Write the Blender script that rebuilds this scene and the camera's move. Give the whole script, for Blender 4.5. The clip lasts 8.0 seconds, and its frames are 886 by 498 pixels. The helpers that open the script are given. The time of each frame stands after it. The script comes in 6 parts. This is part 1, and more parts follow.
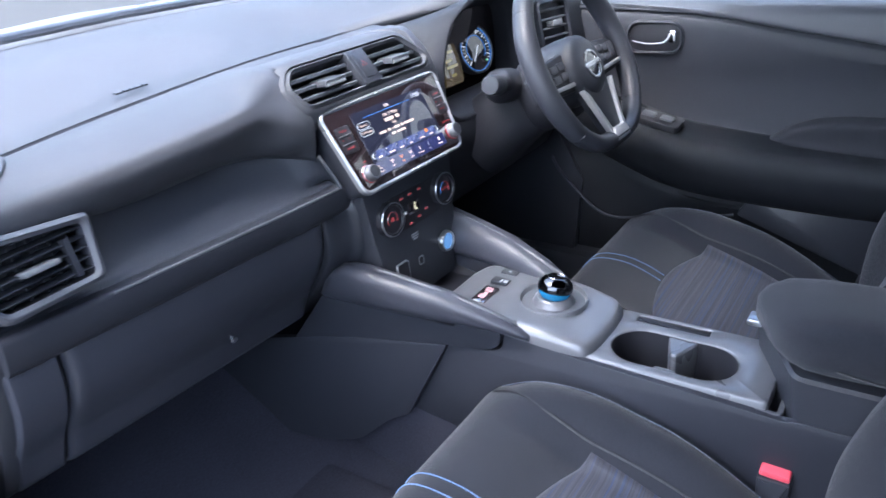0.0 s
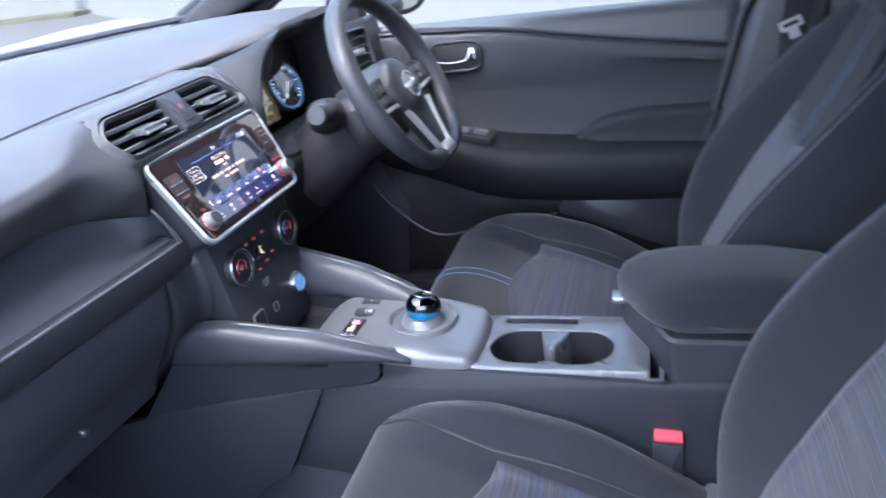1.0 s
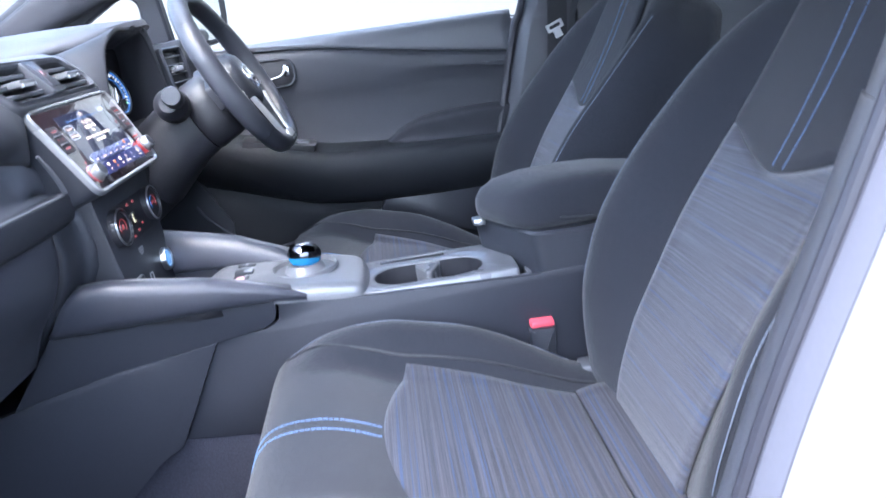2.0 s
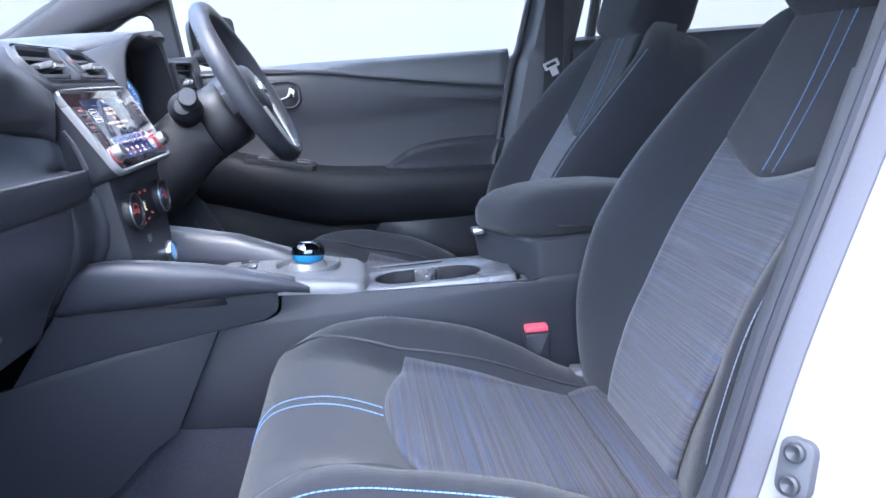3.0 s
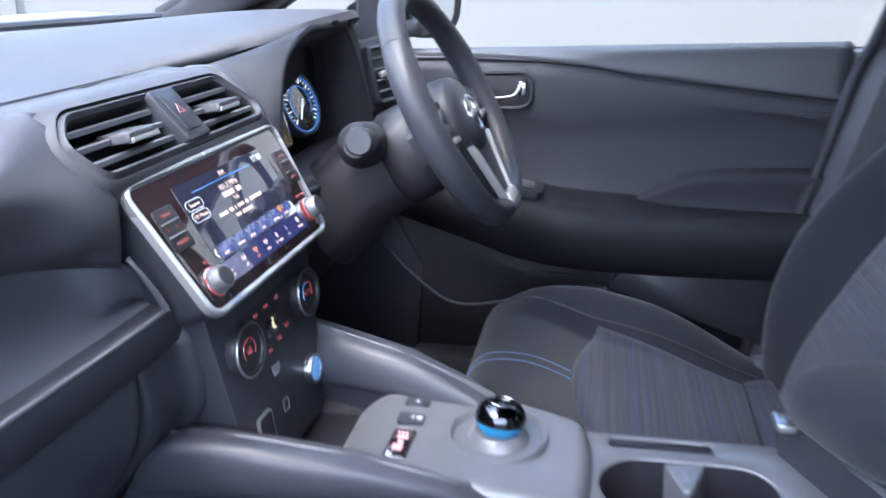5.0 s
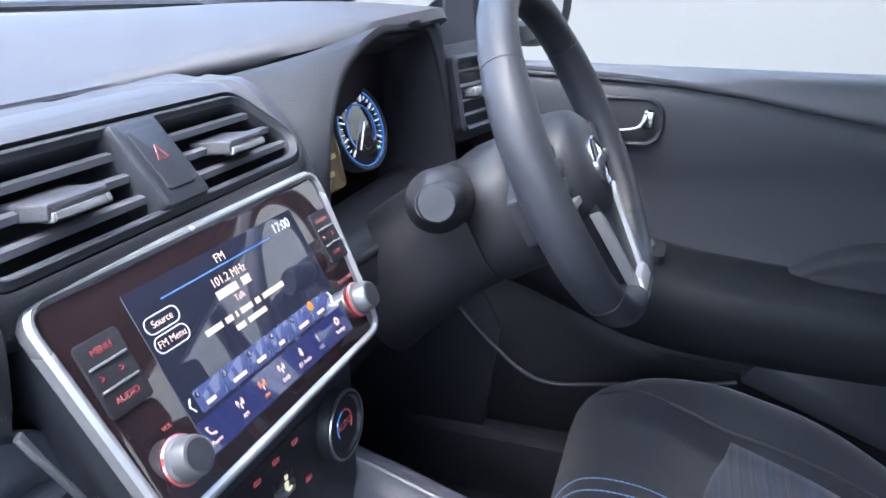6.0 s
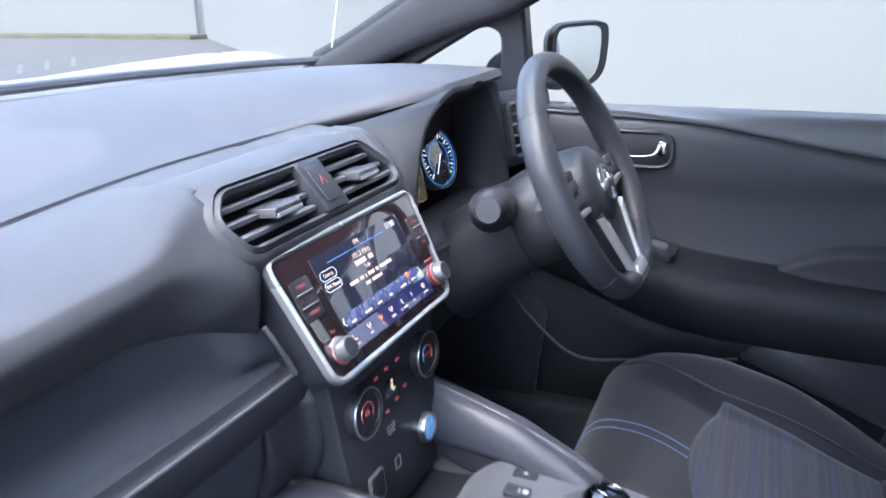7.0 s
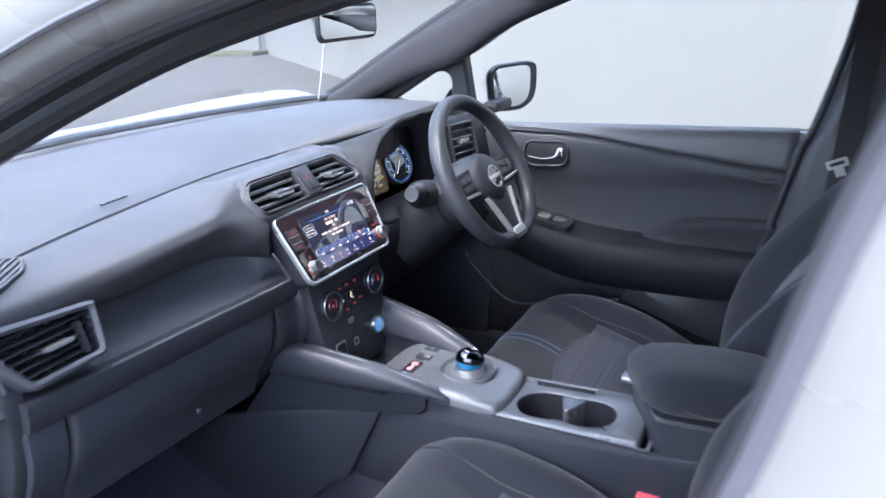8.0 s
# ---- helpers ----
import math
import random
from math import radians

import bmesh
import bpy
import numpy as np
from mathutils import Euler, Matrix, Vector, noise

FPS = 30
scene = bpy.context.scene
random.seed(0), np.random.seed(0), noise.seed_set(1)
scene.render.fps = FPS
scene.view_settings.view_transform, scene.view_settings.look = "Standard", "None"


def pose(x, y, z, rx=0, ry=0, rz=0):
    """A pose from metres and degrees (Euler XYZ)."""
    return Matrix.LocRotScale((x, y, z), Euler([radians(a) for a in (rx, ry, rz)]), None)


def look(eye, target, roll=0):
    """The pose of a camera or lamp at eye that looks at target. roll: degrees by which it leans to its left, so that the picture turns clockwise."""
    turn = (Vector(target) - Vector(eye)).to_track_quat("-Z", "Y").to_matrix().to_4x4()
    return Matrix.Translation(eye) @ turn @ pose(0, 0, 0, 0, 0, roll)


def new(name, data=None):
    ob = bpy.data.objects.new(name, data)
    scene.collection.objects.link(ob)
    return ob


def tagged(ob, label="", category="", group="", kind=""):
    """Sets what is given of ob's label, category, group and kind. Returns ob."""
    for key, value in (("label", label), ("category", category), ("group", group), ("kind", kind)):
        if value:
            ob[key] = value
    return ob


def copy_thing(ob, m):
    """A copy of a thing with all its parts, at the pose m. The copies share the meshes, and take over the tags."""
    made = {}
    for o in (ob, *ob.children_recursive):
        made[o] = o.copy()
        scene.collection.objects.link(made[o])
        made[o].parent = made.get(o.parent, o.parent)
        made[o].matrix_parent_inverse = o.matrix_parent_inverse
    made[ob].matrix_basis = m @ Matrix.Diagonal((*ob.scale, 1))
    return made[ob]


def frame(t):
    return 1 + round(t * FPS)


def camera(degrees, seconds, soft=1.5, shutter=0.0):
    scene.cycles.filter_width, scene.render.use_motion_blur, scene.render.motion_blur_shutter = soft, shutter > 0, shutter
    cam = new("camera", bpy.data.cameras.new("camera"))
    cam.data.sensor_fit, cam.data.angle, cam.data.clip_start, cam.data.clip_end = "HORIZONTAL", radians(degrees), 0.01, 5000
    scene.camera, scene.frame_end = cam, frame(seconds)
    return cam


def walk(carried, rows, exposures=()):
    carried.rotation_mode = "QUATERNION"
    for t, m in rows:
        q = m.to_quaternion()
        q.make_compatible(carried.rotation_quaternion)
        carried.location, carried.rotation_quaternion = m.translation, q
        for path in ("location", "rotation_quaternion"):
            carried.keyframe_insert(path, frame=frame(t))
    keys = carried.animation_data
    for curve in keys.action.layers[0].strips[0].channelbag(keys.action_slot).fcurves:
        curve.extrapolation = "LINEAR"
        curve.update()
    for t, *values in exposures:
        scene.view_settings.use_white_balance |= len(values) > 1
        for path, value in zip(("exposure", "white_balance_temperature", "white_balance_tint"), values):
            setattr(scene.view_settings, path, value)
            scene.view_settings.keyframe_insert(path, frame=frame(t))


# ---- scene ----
cam = camera(60.9, 8.0, shutter=0.4)
PATH = [
    (0, (-0.879, -0.107, 1.248), (0.602, 0.931, 0.394), -4.7),
    (0.5, (-0.829, -0.101, 1.234), (0.732, 0.836, 0.406), -5.8),
    (1, (-0.899, -0.017, 1.216), (0.845, 0.552, 0.42), -8.0),
    (1.5, (-1.021, 0.1, 1.159), (0.817, 0.239, 0.383), -8.6),
    (2, (-1.112, 0.173, 1.043), (0.79, 0.067, 0.434), -7.8),
    (2.2, (-1.149, 0.213, 0.989), (0.766, 0.039, 0.439), -7.2),
    (3.3, (-1.171, 0.227, 0.968), (0.773, 0.061, 0.528), -3.7),
    (3.5, (-1.143, 0.199, 1.019), (0.798, 0.091, 0.55), -3.4),
    (4, (-1.014, 0.117, 1.091), (0.898, 0.233, 0.516), -2.7),
    (4.5, (-0.852, 0.136, 1.128), (1.019, 0.413, 0.479), -2.2),
    (5, (-0.65, 0.233, 1.135), (1.188, 0.635, 0.458), -2.0),
    (5.2, (-0.563, 0.267, 1.136), (1.266, 0.704, 0.454), -1.4),
    (6.3, (-0.356, 0.339, 1.125), (1.432, 0.945, 0.464), 0.4),
    (6.5, (-0.392, 0.336, 1.134), (1.392, 0.982, 0.502), -0.4),
    (7, (-0.64, 0.224, 1.203), (1.105, 0.962, 0.563), -0.8),
    (7.5, (-0.859, -0.012, 1.29), (0.832, 0.844, 0.651), -2.3),
    (8, (-1.079, -0.212, 1.318), (0.602, 0.674, 0.693), -3.2),
]
walk(cam, [(t, look(eye, target, roll)) for t, eye, target, roll in PATH], [(0, 2.53, 5750, 8), (1.2, 2.75, 5700, 8), (2.0, 3.08, 5600, 8), (2.3, 3.03, 5600, 8), (3.5, 2.78, 5500, 8), (4.0, 2.65, 5650, 8), (4.5, 2.52, 5750, 8), (5.2, 2.6, 5750, 8), (6.3, 2.5, 5800, 8), (7.2, 2.52, 5800, 8), (8, 2.46, 5850, 8)])

# ---- light ----
SKY, SUN = 0.15, 1.1
world = bpy.data.worlds.new("overcast_sky")
scene.world = world
world.use_nodes = True
wn, wl = world.node_tree.nodes, world.node_tree.links
sky = wn.new("ShaderNodeTexSky")
sky.sky_type, sky.sun_disc = "NISHITA", False
sky.sun_elevation, sky.sun_rotation = radians(64), radians(-72)
sky.dust_density, sky.air_density, sky.ozone_density = 4.0, 1.0, 1.0
wl.new(sky.outputs["Color"], wn["Background"].inputs["Color"])
wn["Background"].inputs["Strength"].default_value = SKY
sun = new("sun", bpy.data.lights.new("sun", "SUN"))
sun.data.energy, sun.data.angle, sun.data.color = SUN, radians(120), (0.97, 0.98, 1.0)
sun.matrix_world = look((-2.1, 0.7, 4.6), (0, 0, 0))

# ---- building helpers ----


def V3(*p):
    return Vector(p)


def curve_of(table):
    """A smooth function through (x, value) pairs."""
    xs = np.array([a for a, _ in table], float)
    ys = np.array([b for _, b in table], float)
    sec = np.diff(ys) / np.diff(xs)
    m = np.zeros(len(xs))
    m[0], m[-1] = sec[0], sec[-1]
    for i in range(1, len(xs) - 1):
        m[i] = 0.0 if sec[i - 1] * sec[i] <= 0 else 2 * sec[i - 1] * sec[i] / (sec[i - 1] + sec[i])

    def f(x):
        x = min(max(x, xs[0]), xs[-1])
        i = min(int(np.searchsorted(xs, x, "right")) - 1, len(xs) - 2)
        h = xs[i + 1] - xs[i]
        t = (x - xs[i]) / h
        return float((2 * t**3 - 3 * t * t + 1) * ys[i] + (t**3 - 2 * t * t + t) * h * m[i] + (3 * t * t - 2 * t**3) * ys[i + 1] + (t**3 - t * t) * h * m[i + 1])

    return f


def smooth_line(pts, n=4, closed=False):
    """Catmull-Rom line through the points, n steps for each stretch."""
    p = [Vector(q) for q in pts]
    k = len(p)
    out = []
    for i in range(k if closed else k - 1):
        if closed:
            a, b, c, d = p[(i - 1) % k], p[i], p[(i + 1) % k], p[(i + 2) % k]
        else:
            a, b, c, d = p[max(i - 1, 0)], p[i], p[i + 1], p[min(i + 2, k - 1)]
        for j in range(n):
            t = j / n
            out.append(0.5 * (2 * b + (c - a) * t + (2 * a - 5 * b + 4 * c - d) * t * t + (3 * b - a - 3 * c + d) * t**3))
    if not closed:
        out.append(p[-1])
    return out


class Plane:
    """A local frame: u, v in the plane, n out of it."""

    def __init__(self, origin, u, v):
        self.o, self.u = Vector(origin), Vector(u).normalized()
        v = Vector(v)
        self.v = (v - self.u * v.dot(self.u)).normalized()
        self.n = self.u.cross(self.v)

    def at(self, u, v, n=0.0):
        return self.o + self.u * u + self.v * v + self.n * n


def rrect(w, h, r, n=5):
    out = []
    for cx, cy, a0 in ((w / 2 - r, h / 2 - r, 0), (-w / 2 + r, h / 2 - r, 90), (-w / 2 + r, -h / 2 + r, 180), (w / 2 - r, -h / 2 + r, 270)):
        for i in range(n + 1):
            a = radians(a0 + 90 * i / n)
            out.append((cx + r * math.cos(a), cy + r * math.sin(a)))
    return out


def rpoly(corners, r, n=4):
    """A polygon (counter-clockwise) with rounded corners."""
    out = []
    k = len(corners)
    for i in range(k):
        p, a, b = (Vector(corners[j % k]).to_2d() for j in (i, i - 1, i + 1))
        rr = r[i] if isinstance(r, (list, tuple)) else r
        p0 = p + (a - p).normalized() * min(rr, (a - p).length * 0.45)
        p1 = p + (b - p).normalized() * min(rr, (b - p).length * 0.45)
        for j in range(n + 1):
            t = j / n
            q = (1 - t) ** 2 * p0 + 2 * t * (1 - t) * p + t * t * p1
            out.append((q.x, q.y))
    return out


def circle(r, n=32, cu=0.0, cv=0.0):
    return [(cu + r * math.cos(2 * math.pi * i / n), cv + r * math.sin(2 * math.pi * i / n)) for i in range(n)]


def shift(loop, du, dv):
    return [(a + du, b + dv) for a, b in loop]


def offset(loop, d):
    """The loop moved inwards by d (counter-clockwise loops)."""
    out = []
    k = len(loop)
    for i in range(k):
        a, p, b = (Vector(loop[j % k]) for j in (i - 1, i, i + 1))
        e, f = (p - a), (b - p)
        e = e.normalized() if e.length > 1e-9 else f.normalized()
        f = f.normalized() if f.length > 1e-9 else e
        m = Vector((-(e.y + f.y), e.x + f.x))
        m = m.normalized() if m.length > 1e-9 else Vector((-e.y, e.x))
        out.append((p.x + m.x * d, p.y + m.y * d))
    return out


def add_rings(bm, rings, closed=True, caps=True):
    """Quads between rings of points; the rings are loops when closed."""
    vs = [[bm.verts.new(p) for p in r] for r in rings]
    k = len(vs[0])
    for a, b in zip(vs, vs[1:]):
        for i in range(k if closed else k - 1):
            j = (i + 1) % k
            bm.faces.new((a[i], a[j], b[j], b[i]))
    if caps and closed:
        bm.faces.new(list(reversed(vs[0])))
        bm.faces.new(vs[-1])
    return vs


def loft(rings, closed=True, caps=True):
    bm = bmesh.new()
    add_rings(bm, rings, closed, caps)
    return bm


def plate(bm, pl, loop, n0, n1, bevel=0.001, steps=2):
    """A prism on the plane, from n0 to n1, with a rounded front edge."""
    rings = [[pl.at(u, v, n0) for u, v in loop]]
    for i in range(steps + 1):
        a = math.pi / 2 * i / steps
        lp = offset(loop, bevel * (1 - math.cos(a)))
        rings.append([pl.at(u, v, n1 - bevel + bevel * math.sin(a)) for u, v in lp])
    add_rings(bm, rings)
    return bm


def rim(bm, pl, outer, inner, n0, n1, round_=0.0015):
    """A frame between two loops with as many points."""
    o2, i2 = offset(outer, round_), offset(inner, -round_)
    rings = [(outer, n0), (outer, n1 - round_), (o2, n1), (i2, n1), (inner, n1 - round_), (inner, n0)]
    rings.append(rings[0])
    vs = [[bm.verts.new(pl.at(u, v, n)) for u, v in lp] for lp, n in rings[:-1]]
    vs.append(vs[0])
    k = len(outer)
    for a, b in zip(vs, vs[1:]):
        for i in range(k):
            j = (i + 1) % k
            bm.faces.new((a[i], a[j], b[j], b[i]))
    return bm


def holed(bm, pl, outer, holes, n0, n1, bevel=0.002):
    """A plate with holes through it."""
    edges = []
    for lp, sgn in [(outer, 1)] + [(h, -1) for h in holes]:
        top = [bm.verts.new(pl.at(u, v, n1)) for u, v in offset(lp, sgn * bevel)]
        mid = [bm.verts.new(pl.at(u, v, n1 - bevel)) for u, v in lp]
        low = [bm.verts.new(pl.at(u, v, n0)) for u, v in lp]
        k = len(lp)
        for i in range(k):
            j = (i + 1) % k
            edges.append(bm.edges.new((top[i], top[j])))
            for a, b in ((low, mid), (mid, top)):
                f = (a[i], a[j], b[j], b[i])
                bm.faces.new(f if sgn > 0 else tuple(reversed(f)))
    bmesh.ops.triangle_fill(bm, use_beauty=True, use_dissolve=False, edges=edges, normal=pl.n)
    return bm


def tube(bm, path, r, n=8, closed=False, flat=1.0, up=(0, 0, 1)):
    """A round bar along a path; flat squeezes it across up."""
    p = [Vector(q) for q in path]
    k = len(p)
    rings = []
    for i in range(k):
        a, b = (p[i - 1], p[(i + 1) % k]) if closed else (p[max(i - 1, 0)], p[min(i + 1, k - 1)])
        t = (b - a).normalized()
        s = t.cross(Vector(up))
        s = s.normalized() if s.length > 1e-6 else t.orthogonal().normalized()
        w = s.cross(t)
        rr = r(i / (k - 1)) if callable(r) else r
        rings.append([p[i] + (s * math.cos(x) + w * math.sin(x) * flat) * rr for x in (2 * math.pi * j / n for j in range(n))])
    if closed:
        vs = [[bm.verts.new(q) for q in g] for g in rings]
        for i in range(k):
            a, b = vs[i], vs[(i + 1) % k]
            for j in range(n):
                bm.faces.new((a[j], a[(j + 1) % n], b[(j + 1) % n], b[j]))
    else:
        add_rings(bm, rings)
    return bm


def revolve(bm, pl, profile, n=32, cu=0.0, cv=0.0, caps=True):
    """A turned body: (radius, height) pairs about the plane's normal."""
    add_rings(bm, [[pl.at(u, v, h) for u, v in circle(max(r, 1e-4), n, cu, cv)] for r, h in profile], caps=caps)
    return bm


def block(bm, lo, hi, bevel=0.004, steps=2):
    """A bevelled box between two corners."""
    x0, y0, z0 = lo
    x1, y1, z1 = hi
    b = min(bevel, (x1 - x0) / 2.01, (y1 - y0) / 2.01, (z1 - z0) / 2.01)
    pl = Plane(((x0 + x1) / 2, (y0 + y1) / 2, 0), (1, 0, 0), (0, 1, 0))
    lp = rrect(x1 - x0, y1 - y0, b, 2)
    rings = []
    for i in range(steps + 1):
        a = math.pi / 2 * i / steps
        rings.append([pl.at(u, v, z0 + b - b * math.sin(math.pi / 2 - a)) for u, v in offset(lp, b * (1 - math.cos(math.pi / 2 - a)))])
    for i in range(steps + 1):
        a = math.pi / 2 * i / steps
        rings.append([pl.at(u, v, z1 - b + b * math.sin(a)) for u, v in offset(lp, b * (1 - math.cos(a)))])
    add_rings(bm, rings)
    return bm


ORIGIN = {}


def thing(name, at, label, category, group="", kind=""):
    ob = new(name)
    ob.empty_display_size = 0.05
    ob.location = at
    ORIGIN[ob.name] = Vector(at)
    return tagged(ob, label, category, group, kind)


def finish(bm, name, material, solid=0.0, sharp=35, fix=True):
    if fix:
        bmesh.ops.recalc_face_normals(bm, faces=bm.faces)
    me = bpy.data.meshes.new(name)
    bm.to_mesh(me)
    bm.free()
    me.materials.append(material)
    me.shade_smooth()
    me.set_sharp_from_angle(angle=radians(sharp))
    return me


def part(name, bm, material, parent, label="", solid=0.0, sharp=35, fix=True):
    """One mesh under a thing or a part, from a bmesh in world places."""
    o = ORIGIN[parent.name]
    bmesh.ops.translate(bm, verts=bm.verts, vec=-o)
    ob = new(name, finish(bm, name, material, solid, sharp, fix))
    ORIGIN[ob.name] = o
    ob.parent = parent
    if solid:
        m = ob.modifiers.new("thickness", "SOLIDIFY")
        m.thickness, m.offset = abs(solid), -1.0 if solid > 0 else 1.0
        m.use_rim = material is not GLASS
    return tagged(ob, label)


def whole(name, bm, material, at, label, category, group="", kind="", solid=0.0, sharp=35):
    """A thing that is a single mesh."""
    o = Vector(at)
    bmesh.ops.translate(bm, verts=bm.verts, vec=-o)
    ob = new(name, finish(bm, name, material, solid, sharp))
    ob.location = o
    ORIGIN[ob.name] = o
    if solid:
        m = ob.modifiers.new("thickness", "SOLIDIFY")
        m.thickness, m.offset = abs(solid), -1.0 if solid > 0 else 1.0
    return tagged(ob, label, category, group, kind)


def words(name, text, pl, u, v, n, size, material, parent, align="CENTER"):
    """Raised lettering on a plane."""
    cu = bpy.data.curves.new(name, "FONT")
    cu.body, cu.size, cu.align_x, cu.align_y, cu.extrude = text, size, align, "CENTER", 0.0001
    tmp = bpy.data.objects.new(name, cu)
    me = bpy.data.meshes.new_from_object(tmp)
    bpy.data.objects.remove(tmp)
    bpy.data.curves.remove(cu)
    m = Matrix((pl.u, pl.v, pl.n)).transposed().to_4x4()
    m.translation = pl.at(u, v, n) - ORIGIN[parent.name]
    me.transform(m)
    me.materials.clear()
    me.materials.append(material)
    ob = new(name, me)
    ORIGIN[ob.name] = ORIGIN[parent.name]
    ob.parent = parent
    return ob


def quad_slab(bm, pl, u0, u1, v0, v1, n0, n1):
    lp = [(u0, v0), (u1, v0), (u1, v1), (u0, v1)]
    add_rings(bm, [[pl.at(u, v, n0) for u, v in lp], [pl.at(u, v, n1) for u, v in lp]])
    return bm


# ---- materials ----


def material(name, colour, rough=0.6, metal=0.0, vary=0.12, scale=40.0, bump=0.0, bump_scale=900.0, spec=0.5, coat=0.0, sheen=0.0, coat_ior=1.5):
    m = bpy.data.materials.new(name)
    m.use_nodes = True
    n, k = m.node_tree.nodes, m.node_tree.links
    b = n["Principled BSDF"]
    b.inputs["Roughness"].default_value, b.inputs["Metallic"].default_value = rough, metal
    b.inputs["Specular IOR Level"].default_value, b.inputs["Coat Weight"].default_value = spec, coat
    b.inputs["Sheen Weight"].default_value = sheen
    b.inputs["Coat IOR"].default_value = coat_ior
    at = n.new("ShaderNodeTexCoord")
    if vary:
        big, fine = n.new("ShaderNodeTexNoise"), n.new("ShaderNodeTexNoise")
        big.inputs["Scale"].default_value, fine.inputs["Scale"].default_value = scale * 0.12, scale * 8
        big.inputs["Detail"].default_value = 4
        k.new(at.outputs["Object"], big.inputs["Vector"])
        k.new(at.outputs["Object"], fine.inputs["Vector"])
        add = n.new("ShaderNodeMath")
        add.operation = "ADD"
        k.new(big.outputs["Fac"], add.inputs[0])
        k.new(fine.outputs["Fac"], add.inputs[1])
        ramp = n.new("ShaderNodeMapRange")
        ramp.inputs["From Min"].default_value, ramp.inputs["From Max"].default_value = 0.6, 1.4
        ramp.inputs["To Min"].default_value, ramp.inputs["To Max"].default_value = 1 - vary, 1 + vary
        k.new(add.outputs[0], ramp.inputs["Value"])
        mul = n.new("ShaderNodeVectorMath")
        mul.operation = "SCALE"
        mul.inputs[0].default_value = colour
        k.new(ramp.outputs["Result"], mul.inputs["Scale"])
        k.new(mul.outputs["Vector"], b.inputs["Base Color"])
        rr = n.new("ShaderNodeMapRange")
        rr.inputs["To Min"].default_value, rr.inputs["To Max"].default_value = max(rough - 0.08, 0.02), min(rough + 0.08, 1)
        k.new(big.outputs["Fac"], rr.inputs["Value"])
        k.new(rr.outputs["Result"], b.inputs["Roughness"])
    else:
        b.inputs["Base Color"].default_value = (*colour, 1)
    if bump:
        g, h = n.new("ShaderNodeTexVoronoi"), n.new("ShaderNodeBump")
        g.inputs["Scale"].default_value = bump_scale
        h.inputs["Strength"].default_value, h.inputs["Distance"].default_value = bump, 0.0006
        k.new(at.outputs["Object"], g.inputs["Vector"])
        k.new(g.outputs["Distance"], h.inputs["Height"])
        k.new(h.outputs["Normal"], b.inputs["Normal"])
    return m


def glowing(name, colour, strength):
    m = bpy.data.materials.new(name)
    m.use_nodes = True
    b = m.node_tree.nodes["Principled BSDF"]
    b.inputs["Base Color"].default_value = (*[c * 0.3 for c in colour], 1)
    b.inputs["Emission Color"].default_value = (*colour, 1)
    b.inputs["Emission Strength"].default_value = strength * 0.2
    b.inputs["Roughness"].default_value = 0.08
    b.inputs["Coat Weight"].default_value = 1.0
    b.inputs["Coat IOR"].default_value = 2.5
    return m


def clear_glass(name, tint=(1, 1, 1)):
    m = bpy.data.materials.new(name)
    m.use_nodes = True
    b = m.node_tree.nodes["Principled BSDF"]
    b.inputs["Base Color"].default_value = (*tint, 1)
    b.inputs["Roughness"].default_value = 0.0
    b.inputs["Transmission Weight"].default_value = 1.0
    b.inputs["IOR"].default_value = 1.2
    return m


